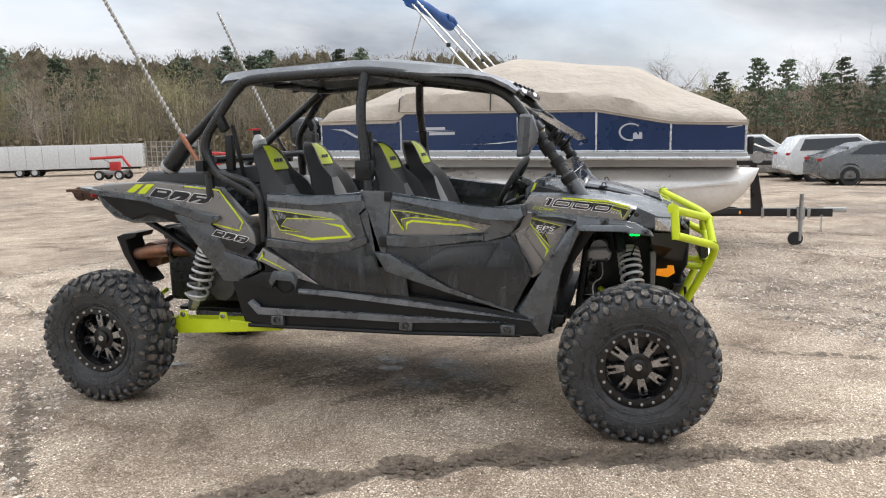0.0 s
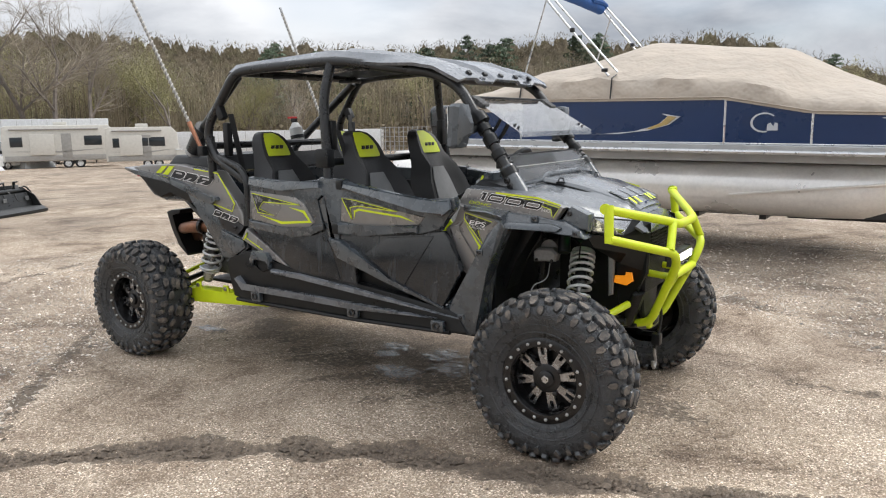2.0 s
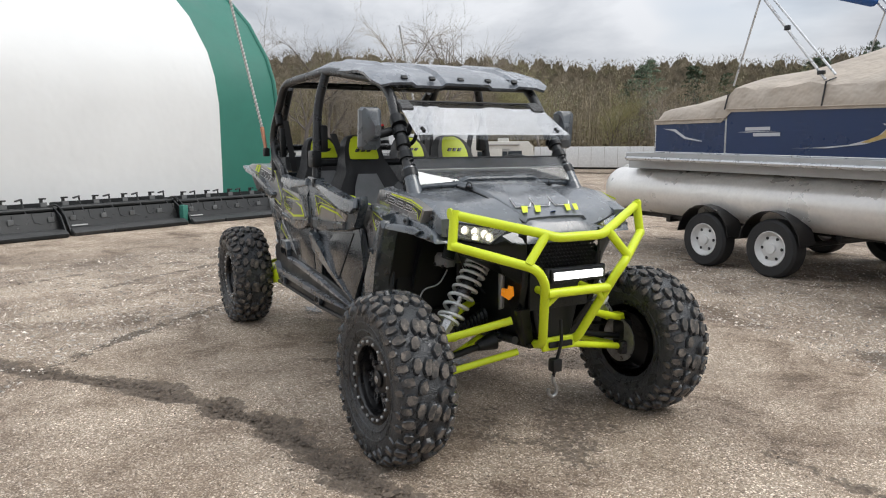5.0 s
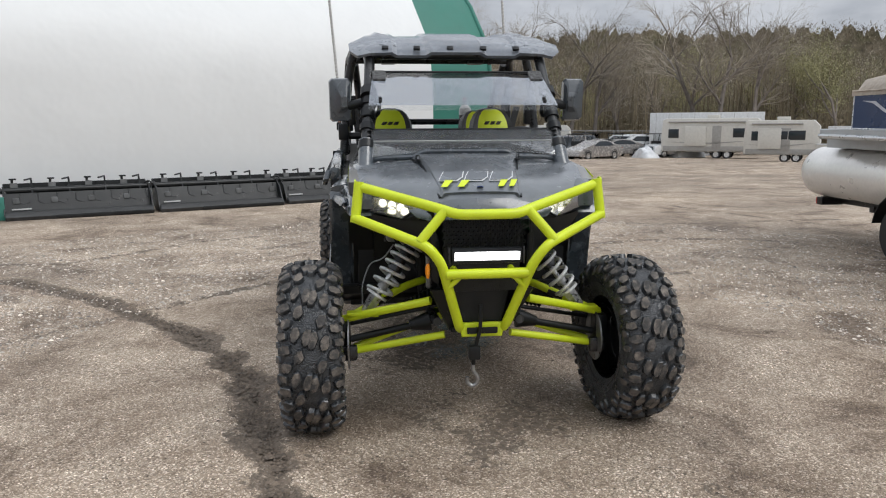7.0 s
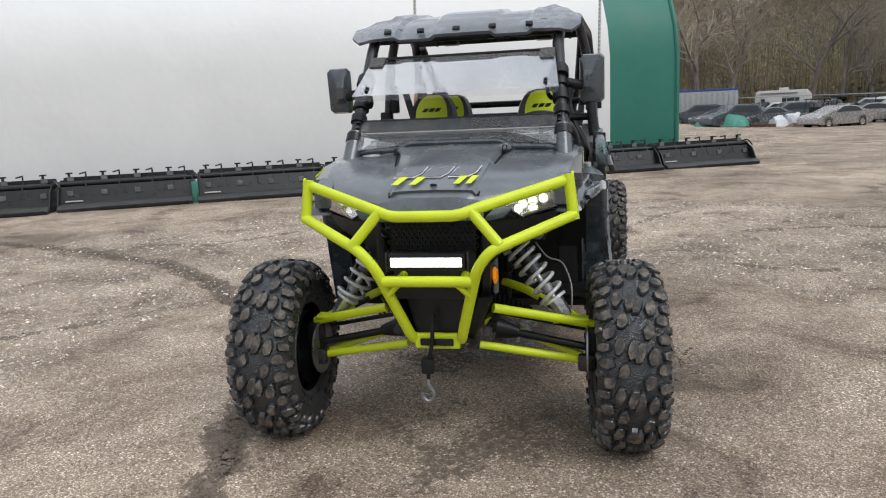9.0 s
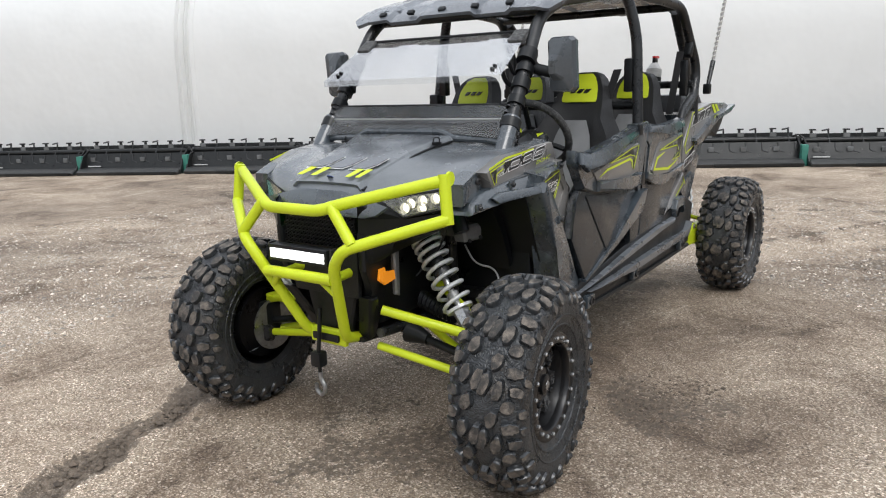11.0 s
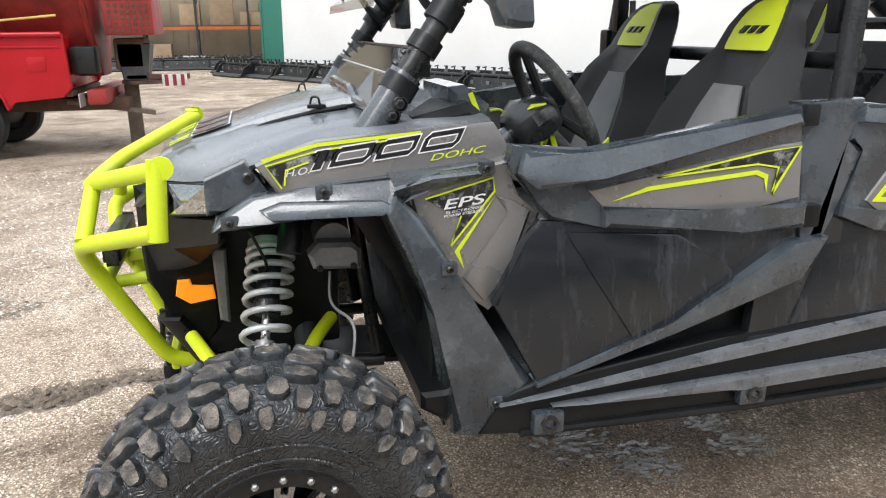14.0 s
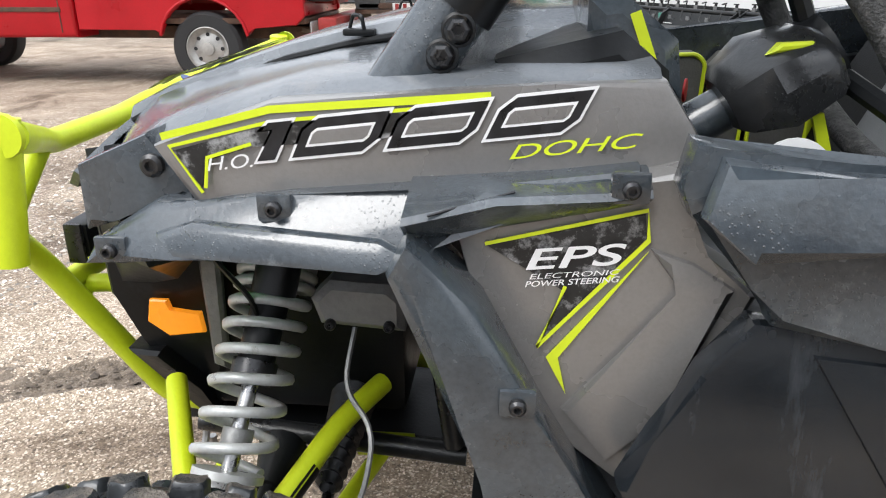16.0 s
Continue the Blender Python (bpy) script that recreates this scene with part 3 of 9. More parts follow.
# -- hood, lofted over cross-sections (half-width, height)
HX = [3.185, 3.155, 3.10, 3.035, 2.955, 2.82, 2.70, 2.58, 2.44]
HC = [1.036, 1.066, 1.088, 1.112, 1.138, 1.170, 1.190, 1.205, 1.215]
HE = [0.19, 0.232, 0.345, 0.455, 0.500, 0.528, 0.542, 0.546, 0.548]
HZ = [1.012, 1.026, 1.042, 1.062, 1.098, 1.140, 1.152, 1.158, 1.164]
rows = []
for x, c, e, z in zip(HX, HC, HE, HZ):
    half = [(0.0, c), (e * 0.30, c - 0.001), (min(0.19, e * 0.62), c - 0.004), (min(0.215, e * 0.70), c - 0.014), (min(0.36, e * 0.80), c - 0.55 * (c - z) - 0.004), (e - 0.03, z + 0.006), (e, z - 0.012)]
    rows.append([(x, -y, zz) for y, zz in half[::-1]] + [(x, y, zz) for y, zz in half[1:]])
part("hood", sheet(rows, 0.012), HOOD, utv, "grey plastic hood with wet patches", 28)
# raised middle panel, parted from the sides by a groove
rows = []
for x, c, w in ((3.172, 1.060, 0.150), (3.10, 1.094, 0.164), (3.02, 1.122, 0.176), (2.90, 1.160, 0.188), (2.80, 1.184, 0.206), (2.73, 1.198, 0.232), (2.69, 1.204, 0.240)):
    rows.append([(x, -w - 0.016, c - 0.018), (x, -w - 0.004, c - 0.003), (x, -w + 0.004, c), (x, -w / 2, c + 0.003), (x, 0, c + 0.004), (x, w / 2, c + 0.003), (x, w - 0.004, c), (x, w + 0.004, c - 0.003), (x, w + 0.016, c - 0.018)])
hood_panel = part("hood_panel", sheet(rows, 0.012), HOOD, utv, "raised centre hood panel", 25)
for s in (-1, 1):
    part("hood_gap", tube([(3.165, s * (0.170), 1.040), (3.10, s * 0.184, 1.073), (2.90, s * 0.208, 1.140), (2.80, s * 0.226, 1.164), (2.72, s * 0.254, 1.179)], 0.005, 6), PLASTIC_DK, utv)
    latch = part("hood_latch", boxm((2.79, s * 0.232, 1.178), (0.045, 0.018, 0.010), 0.004), PLASTIC_DK, utv, "black rubber hood latch")
    part("latch_bail", tube(bend([(2.805, s * 0.225, 1.182), (2.80, s * 0.225, 1.200), (2.785, s * 0.240, 1.200), (2.782, s * 0.240, 1.182)], 0.006, 3), 0.0028, 6), PLASTIC_DK, latch)
part("cowl_seal", tube(bend([(2.66, -0.45, 1.172), (2.675, -0.40, 1.185), (2.695, -0.24, 1.190), (2.70, -0.20, 1.215), (2.70, 0.20, 1.215), (2.695, 0.24, 1.190), (2.675, 0.40, 1.185), (2.66, 0.45, 1.172)], 0.03, 4), 0.013, 8), PLASTIC, utv, "black rubber cowl seal")
# badge on the hood: plain slanted bars
def hood_decal(name, pts, lift, mt):
    """A thin sticker following the raised panel: (x, y) corners."""
    bm = bmesh.new()
    for off in (0.0, 0.0012):
        bm.faces.new([bm.verts.new((x, y, float(np.interp(x, [2.80, 2.90, 3.02, 3.10, 3.172], [1.190, 1.166, 1.128, 1.1005, 1.0665])) + lift + off)) for x, y in pts])
    part(name, bm, mt, hood_panel, smooth=0)


for k in range(3):
    y0 = -0.165 + 0.108 * k
    for grow, lift, mt in ((0.0045, 0.001, WHITE), (0.0, 0.004, HOOD)):
        hood_decal("badge_bar", [(3.094 + grow, y0 - grow), (3.094 + grow, y0 + 0.072 + grow), (3.060, y0 + 0.100 + grow), (3.004 - grow, y0 + 0.112 + grow), (3.004 - grow, y0 + 0.030 - grow), (3.055, y0 + 0.012 - grow)], lift, mt)
for y0, w in ((-0.165, 0.045), (-0.095, 0.045), (0.075, 0.040), (0.122, 0.035)):
    hood_decal("badge_stripe", [(3.150, y0), (3.150, y0 + w * 0.6), (3.100, y0 + w * 1.3), (3.100, y0 + w * 0.55)], 0.0055, LIME_DECAL)
bm = lathe([(0.0135, 0), (0.0135, 0.002), (0.0005, 0.002)], 20, pose(3.146, 0, 1.078, 62, 0, 90))
part("round_emblem", bm, surf("blue_emblem", (0.05, 0.08, 0.25), 0.3), hood_panel)

# -- nose, headlights, grille
part("nose_cover", sheet([[(3.195, y, 1.038 - 0.25 * max(0, abs(y) - 0.12)) for y in (-0.30, -0.18, -0.1, 0, 0.1, 0.18, 0.30)],
                          [(3.225, y * 0.9, 0.998 - 0.18 * max(0, abs(y) - 0.12)) for y in (-0.30, -0.18, -0.1, 0, 0.1, 0.18, 0.30)],
                          [(3.235, y * 0.75, 0.955) for y in (-0.30, -0.18, -0.1, 0, 0.1, 0.18, 0.30)]], 0.012), PLASTIC, utv, "dark nose cover", 25)
bm = bmesh.new()
for i in range(17):
    for j in range(8):
        y, z = -0.16 + i * 0.02 + (0.01 if j % 2 else 0), 0.845 + j * 0.0165
        a = [(y + 0.0095 * math.cos(k * 1.0472), z + 0.0085 * math.sin(k * 1.0472)) for k in range(6)]
        o = [bm.verts.new((3.232, p, q)) for p, q in a]
        ii = [bm.verts.new((3.232, y + (p - y) * 0.72, z + (q - z) * 0.72)) for p, q in a]
        bk = [bm.verts.new((3.218, y + (p - y) * 0.72, z + (q - z) * 0.72)) for p, q in a]
        for k in range(6):
            bm.faces.new((o[k], o[(k + 1) % 6], ii[(k + 1) % 6], ii[k]))
            bm.faces.new((ii[k], ii[(k + 1) % 6], bk[(k + 1) % 6], bk[k]))
part("grille_mesh", bm, PLASTIC_DK, utv, "black honeycomb grille", 0)
part("radiator", boxm((3.195, 0, 0.80), (0.02, 0.32, 0.30), 0.004), surf("radiator_black", (0.012, 0.012, 0.012), 0.6, bump=0.2, bscale=200), utv, "black radiator")
part("lower_fascia", prism([(-0.165, 0.80), (0.165, 0.80), (0.085, 0.50), (-0.085, 0.50)], 3.150, 3.182, "x", 0.008), PLASTIC_DK, utv)
for s in (-1, 1):
    part("nose_cheek", leaned(prism([(3.06, 0.86), (3.235, 0.90), (3.23, 0.76), (3.18, 0.68), (3.175, 0.56), (3.13, 0.50), (3.07, 0.60)], s * 0.185, s * 0.215, "y", 0.008), s, 0.69, -0.50), PLASTIC_DK, utv, "black nose cheek panel")
    part("cheek_wedge", sheet([[(3.03, s * 0.47, 0.965), (3.13, s * 0.335, 0.945), (3.235, s * 0.20, 0.955)], [(3.04, s * 0.42, 0.90), (3.15, s * 0.29, 0.86), (3.235, s * 0.20, 0.86)], [(3.03, s * 0.30, 0.87), (3.10, s * 0.23, 0.80), (3.22, s * 0.19, 0.76)]], 0.01), PLASTIC_DK, utv)
    marker = part("marker_lamp", prism([(3.070, 0.702), (3.132, 0.693), (3.166, 0.718), (3.158, 0.758), (3.128, 0.758), (3.128, 0.738), (3.074, 0.738)], s * 0.214, s * 0.226, "y", 0.003), ORANGE, utv, "amber side marker lamp")
    part("cheek_flap", leaned(prism([(3.215, 0.66), (3.16, 0.655), (3.115, 0.56), (3.09, 0.47), (3.125, 0.46)], s * 0.175, s * 0.235, "y", 0.008), s, 0.69, -0.45), PLASTIC_DK, utv)
    part("grey_bracket", prism([(3.035, 0.83), (3.07, 0.84), (3.065, 0.64), (3.04, 0.63)], s * 0.20, s * 0.222, "y", 0.006), ALU, utv)
    # headlight: reflector bowl, lens and lamps
    A, B, C, D = Vector((3.045, s * 0.445, 1.040)), Vector((3.042, s * 0.452, 0.978)), Vector((3.140, s * 0.325, 0.952)), Vector((3.150, s * 0.238, 1.008))
    cen = (A + B + C + D) / 4
    back = Vector((-0.05, -s * 0.02, 0.0))
    bm = bmesh.new()
    f0 = [bm.verts.new(p) for p in (A, B, C, D)]
    f1 = [bm.verts.new(cen + (p - cen) * 0.82 + back) for p in (A, B, C, D)]
    bm.faces.new(f1)
    for i in range(4):
        bm.faces.new((f0[i], f0[(i + 1) % 4], f1[(i + 1) % 4], f1[i]))
    light = part("headlight", bm, REFLECTOR, utv, "lit headlight with a clear lens", 0)
    bm = bmesh.new()
    lv = [bm.verts.new(p + Vector((0.006, s * 0.003, 0))) for p in (A, B, C, D)]
    bm.faces.new(lv)
    bmesh.ops.solidify(bm, geom=list(bm.faces), thickness=0.003)
    lens = part("lens", bm, LENS, light, "clear lens", 0)
    lens.visible_shadow = False
    for u, v in ((0.20, 0.40), (0.42, 0.40), (0.64, 0.45), (0.52, 0.78), (0.80, 0.62)):
        p = A.lerp(D, u).lerp(B.lerp(C, u), v) + back * 0.55
        aim = Matrix.Translation(p) @ pose(0, 0, 0, 0, 0, -90 + s * 8)
        cup = part("lamp_cup", lathe([(0.0175, 0.0), (0.0190, 0.020), (0.0200, 0.020), (0.0200, 0.0)], 16, aim), REFLECTOR, light)
        part("lamp_cell", lathe([(0.0178, 0.001), (0.0130, 0.005), (0.0005, 0.007)], 16, aim), LAMP, cup, "glowing lamp cell")
    part("headlight_bezel", tube([A, B, C, D], 0.007, 8, closed=True), PLASTIC_DK, utv)
    bm = bmesh.new()
    q = [bm.verts.new(v) for v in ((3.235, s * 0.20, 1.00), (3.158, s * 0.235, 1.018), (3.140, s * 0.325, 0.946), (3.236, s * 0.20, 0.950))]
    bm.faces.new(q)
    bmesh.ops.solidify(bm, geom=list(bm.faces), thickness=0.006)
    part("headlight_side", bm, PLASTIC_DK, utv, smooth=0)
    part("green_led_strip", boxm((2.955, s * 0.405, 0.945), (0.05, 0.012, 0.010), 0.003), GREEN_LED, utv, "glowing green wheel-well light")

# -- front bumper of lime tubes
BR = 0.0205
bumper = part("front_bumper", tube(bend([(3.13, -0.504, 1.088), (3.315, -0.185, 1.010), (3.345, -0.12, 0.990), (3.345, 0.12, 0.990), (3.315, 0.185, 1.010), (3.13, 0.504, 1.088)], 0.05, 5), BR, 14), LIME, utv, "lime tubular front bumper")
for s in (-1, 1):
    part("bumper_tube", tube(bend([(3.15, s * 0.522, 0.960), (3.365, s * 0.236, 0.868), (3.355, s * 0.185, 0.80), (3.215, s * 0.095, 0.495), (3.13, s * 0.08, 0.472)], 0.06, 6), BR, 14), LIME, bumper)
    part("bumper_tube", tube([(3.138, s * 0.500, 1.108), (3.150, s * 0.520, 0.942)], BR, 14), LIME, bumper)
    part("bumper_tube", tube([(3.328, s * 0.165, 1.005), (3.348, s * 0.268, 0.886)], BR * 0.95, 14), LIME, bumper)
    part("tube_end", lathe([(BR + 0.004, 0), (BR + 0.004, s * 0.008), (0.0005, s * 0.009)], 16, pose(3.128, s * 0.512, 1.092)), LIME, bumper)
    part("gusset", tube([(3.338, s * 0.105, 0.745), (3.318, s * 0.152, 0.695)], 0.012, 10), LIME, bumper)
    part("bumper_mount", rod((3.32, s * 0.12, 0.735), (3.19, s * 0.12, 0.745), 0.017), LIME, bumper)
part("bumper_tube", tube([(3.340, -0.165, 0.752), (3.340, 0.165, 0.752)], BR, 14), LIME, bumper)
part("fairlead_plate", prism([(-0.10, 0.515), (0.10, 0.515), (0.085, 0.455), (-0.085, 0.455)], 3.19, 3.215, "x", 0.005), LIME, bumper, "lime winch fairlead plate")
part("fairlead", boxm((3.222, 0, 0.485), (0.012, 0.13, 0.028), 0.006), PLASTIC_DK, bumper)
bar = part("light_bar", boxm((3.318, 0, 0.823), (0.045, 0.285, 0.062), 0.008), PLASTIC_DK, utv, "lit white light bar in a black housing")
part("light_bar_lens", boxm((3.342, 0, 0.823), (0.006, 0.262, 0.034), 0.002), LED, bar, "glowing white lens")
for s in (-1, 1):
    part("light_bar_bracket", boxm((3.315, s * 0.15, 0.822), (0.03, 0.008, 0.07), 0.002), DKBOLT, bar)
# winch hook on its strap
strap = part("winch_strap", tube(bend([(3.235, -0.01, 0.60), (3.245, -0.012, 0.50), (3.235, -0.035, 0.40), (3.225, -0.04, 0.335)], 0.03), 0.008, 8), PLASTIC_DK, utv, "black winch strap")
part("rubber_stop", boxm((3.232, -0.036, 0.395), (0.045, 0.05, 0.06), 0.01), PLASTIC_DK, strap)
part("hook", tube(bend([(3.225, -0.04, 0.345), (3.225, -0.04, 0.31), (3.225, -0.018, 0.285), (3.225, -0.022, 0.255), (3.225, -0.045, 0.243), (3.225, -0.066, 0.262), (3.225, -0.064, 0.285)], 0.02, 4), 0.0085, 8), STEEL, strap, "galvanised winch hook")

# -- side panels, both sides alike
def bolt_head(x, y, z, s, parent, r=0.012, mt=None):
    return part("bolt", lathe([(r, 0), (r, s * 0.006), (r * 0.7, s * 0.009), (r * 0.45, s * 0.009), (r * 0.4, s * 0.004), (0.0004, s * 0.004)], 12, pose(x, s * y, z)), mt or DKBOLT, parent)


def slanted_bars(x0, z0, width, height, y, s, parent, slope=0.0, lean=0.25, mats=(None, None)):
    """A maker's badge as plain slanted blocks with a light rim, each slotted and notched."""
    d = -s

    def lay(poly, lift, mt):
        part("badge_bar", flat([(x0 + d * (u + lean * v), z0 + v + (u + lean * v) * slope) for u, v in poly], y + lift, s), mt, parent, smooth=0)

    for k in range(3):
        a, w, h = k / 3 * width, width / 3 * (0.90, 0.86, 0.96)[k], height
        c = 0.16 * w
        for grow, lift, mt in ((0.0045, 0.0, mats[0] or WHITE), (0.0, 0.0016, mats[1] or DECAL_DK)):
            lay([(a - grow, -grow), (a + w - c, -grow), (a + w + grow, h * 0.30), (a + w + grow, h + grow - 0.2 * h), (a + w - c, h + grow), (a - grow, h + grow)], lift, mt)
        if k != 1:
            lay([(a + 0.24 * w, h * 0.60), (a + 0.78 * w, h * 0.60), (a + 0.74 * w, h * 0.80), (a + 0.24 * w, h * 0.80)], 0.0024, SILVER_DECAL)
        if k != 0:
            lay([(a + 0.10 * w, -0.004), (a + 0.34 * w, -0.004), (a + 0.62 * w, h * 0.42), (a + 0.46 * w, h * 0.42)], 0.0024, SILVER_DECAL)


def digit(zero, x0, z0, u0, s, slope, parent):
    """One blocky leaning numeral: white rim, dark body and, for a nought, a rimmed hole."""
    def lay(name, pts, lift, mt):
        part(name, flat([(x0 - s * (u0 + u + 0.5 * v), z0 + v + (u0 + u + 0.5 * v) * slope) for u, v in pts], 0.5502 + lift * 0.4, s, t=0.0008), mt, parent, smooth=0)

    def chamfered(w, h, i, c):
        return [(i, i), (w - i - c, i), (w - i, i + c), (w - i, h - i), (i + c, h - i), (i, h - i - c)]

    if zero:
        w, h = 0.088, 0.043
        for i, c, lift, mt in ((0.0, 0.012, 0.0, WHITE), (0.003, 0.011, 0.001, DECAL_DK), (0.0125, 0.004, 0.002, WHITE), (0.0152, 0.003, 0.003, GREY)):
            lay("numeral", chamfered(w, h, i, c), lift, mt)
    else:
        for i, lift, mt in ((0.0, 0.0, WHITE), (0.0028, 0.001, DECAL_DK)):
            lay("numeral", [(i, i), (0.024 - i, i), (0.026 - i, 0.043 - i), (-0.004 + i, 0.043 - i), (-0.010 + 2 * i, 0.032 + i * 0.4), (0.004 + i, 0.032 + i * 0.4)], lift, mt)


for s in (-1, 1):
    # front side panel with its numerals
    side = part("side_panel", side_prism([(2.945, 1.092), (2.818, 1.138), (2.623, 1.153), (2.541, 1.158), (2.437, 1.162), (2.402, 1.11), (2.396, 1.075), (2.62, 1.055), (2.821, 1.030), (2.901, 1.025)], 0.49, 0.548, s, 0.008), GREY, utv, "grey side panel lettered 1000 DOHC")
    part("lime_line", ribbon([(2.932, 1.102), (2.817, 1.131), (2.60, 1.147)], 0.0075, 0.5495, s), LIME_DECAL, side, smooth=0)
    part("lime_line", ribbon([(2.895, 1.044), (2.925, 1.092), (2.817, 1.119), (2.62, 1.139)], 0.0035, 0.5495, s), LIME_DECAL, side, smooth=0)
    part("lime_line", ribbon([(2.890, 1.050), (2.885, 1.082), (2.838, 1.097)], 0.0035, 0.5525, s), LIME_DECAL, side, smooth=0)
    part("dark_decal", flat([(2.921, 1.088), (2.817, 1.1165), (2.64, 1.1355), (2.70, 1.105), (2.84, 1.093), (2.888, 1.078), (2.895, 1.050)], 0.5495, s), DECAL_MIX, side, smooth=0)
    if s > 0:
        num, dohc, ho = (2.838, 1.0755), (2.581, 1.086), (2.886, 1.0680)
    else:
        num, dohc, ho = (2.512, 1.110), (2.452, 1.0925), (2.838, 1.072)
    sl = 0.116 * (1 if s > 0 else -1)
    for k, u0 in enumerate((0.0, 0.036, 0.132, 0.229)):
        digit(k > 0, num[0], num[1], u0, s, sl, side)
    part("lettering", lettering("DOHC", dohc[0], dohc[1], 0.125, 0.014, 0.5512, s, 0.3, 0.0, sl), LIME_DECAL, side, "lime letters DOHC", 0)
    part("lettering", lettering("H.O.", ho[0], ho[1], 0.048, 0.014, 0.5535, s, 0.25, 0.0, sl), WHITE, side, "white letters H.O.", 0)
    # dark corner by the headlight
    part("nose_corner", side_prism([(3.050, 1.062), (2.966, 1.098), (2.919, 1.030), (3.019, 1.005), (3.052, 0.985)], 0.44, 0.518, s, 0.008), PLASTIC, utv)
    bolt_head(2.961, 0.518, 1.064, s, utv, 0.013)
    # lower grey panel with its EPS sign
    eps = part("quarter_panel", side_prism([(2.411, 1.09), (2.428, 1.071), (2.396, 1.000), (2.338, 0.966), (2.390, 0.862), (2.402, 0.798), (2.458, 0.742), (2.53, 0.80), (2.615, 0.963), (2.63, 1.02), (2.48, 1.072)], 0.50, 0.585, s, 0.008), GREY, utv, "grey quarter panel with a power steering sign")
    part("dark_decal", flat([(2.600, 1.010), (2.453, 1.046), (2.450, 1.022), (2.545, 0.908), (2.525, 0.965)], 0.5862, s), DECAL_MIX, eps, smooth=0)
    part("lime_line", ribbon([(2.523, 0.970), (2.548, 0.902), (2.448, 1.020), (2.451, 1.050), (2.602, 1.012)], 0.0035, 0.588, s), LIME_DECAL, eps, smooth=0)
    part("lime_mark", flat([(2.447, 1.008), (2.538, 0.890), (2.516, 0.848), (2.526, 0.890)], 0.5862, s), LIME_DECAL, eps, smooth=0)
    ex = 2.562 if s > 0 else 2.474
    sl2 = 0.10 * s
    part("lettering", lettering("EPS", ex, 0.986 if s > 0 else 0.995, 0.094, 0.022, 0.5895, s, 0.2, 0.012, sl2), WHITE, eps, "white letters EPS", 0)
    part("lettering", lettering("ELECTRONIC", ex - s * 0.004, 0.9765 if s > 0 else 0.987, 0.086, 0.0055, 0.5895, s, 0.2, 0.0, sl2), WHITE, eps, "white letters ELECTRONIC", 0)
    part("lettering", lettering("POWER STEERING", ex, 0.9680 if s > 0 else 0.979, 0.090, 0.0062, 0.5895, s, 0.2, 0.01, sl2), WHITE, eps, "white letters POWER STEERING", 0)
    part("panel_crease", side_prism([(2.446, 1.012), (2.409, 0.967), (2.520, 0.830), (2.47, 0.768), (2.428, 0.810), (2.416, 0.860), (2.362, 0.972), (2.404, 0.998)], 0.575, 0.592, s, 0.007), GREY, eps)
    # fender flare: brow and leg
    flare = part("fender_flare", leaned(side_prism([(3.045, 0.955), (3.03, 0.985), (2.955, 1.030), (2.80, 1.050), (2.62, 1.066), (2.458, 1.086), (2.452, 1.062), (2.593, 1.032), (2.660, 1.022), (2.672, 0.990), (2.80, 0.990), (2.93, 0.975)], 0.40, 0.572, s, 0.012), s, 1.088, 0.44, 0.25), PLASTIC, utv, "dark plastic fender flare with scuffs")
    part("flare_leg", side_prism([(2.672, 1.035), (2.605, 0.967), (2.532, 0.83), (2.450, 0.690), (2.372, 0.592), (2.380, 0.548), (2.490, 0.455), (2.560, 0.470), (2.562, 0.700), (2.600, 0.775), (2.694, 0.995)], 0.54, 0.648, s, 0.022), PLASTIC, flare)
    part("flare_ledge", leaned(side_prism([(2.945, 1.004), (2.90, 1.020), (2.70, 1.022), (2.665, 1.006), (2.70, 0.992), (2.92, 0.984)], 0.572, 0.592, s, 0.008), s, 1.088, 0.44, 0.25), PLASTIC, flare)
    shelf = bmesh.new()
    ends = []
    for x, zt, zc, zb, yc in ((2.676, 1.066, 1.050, 1.010, 0.640), (2.655, 1.067, 1.054, 1.014, 0.636), (2.591, 1.072, 1.066, 1.030, 0.622), (2.490, 1.080, 1.068, 1.050, 0.607), (2.450, 1.083, 1.070, 1.060, 0.600)):
        ends.append([shelf.verts.new((x, s * q, z)) for q, z in ((0.545, zt), (0.560, zt), (yc - 0.006, zc + 0.001), (yc, zc - 0.005), (0.592, zb), (0.545, zb))])
    for p, q in zip(ends, ends[1:]):
        for i in range(6):
            shelf.faces.new((p[i], p[(i + 1) % 6], q[(i + 1) % 6], q[i]))
    shelf.faces.new(ends[0])
    shelf.faces.new(ends[-1])
    part("flare_shelf", shelf, PLASTIC, flare, "cracked dark ledge of the flare", 24)
    part("flare_crack", tube([(2.652, s * 0.636, 1.0545), (2.620, s * 0.620, 1.0605), (2.604, s * 0.616, 1.064), (2.575, s * 0.606, 1.0700)], 0.0013, 5), DECAL_DK, flare)
    for bx, bz, by in ((2.812, 1.038, 0.572), (2.471, 1.074, 0.598), (2.566, 0.874, 0.648), (3.005, 0.978, 0.549), (2.46, 0.545, 0.648)):
        part("bolt_pad", boxm((bx, s * (by + 0.001), bz), (0.036, 0.010, 0.030), 0.004), PLASTIC, flare)
        bolt_head(bx, by + 0.006, bz, s, flare, 0.0085, DKBOLT)
    part("arch_liner", sheet([[(2.70, s * y, 0.995), (2.60, s * y, 0.77), (2.56, s * y, 0.69), (2.56, s * y, 0.45)] for y in (0.22, 0.36, 0.50, 0.56)], 0.006), PLASTIC_DK, utv, "black wheel arch liner", 30)
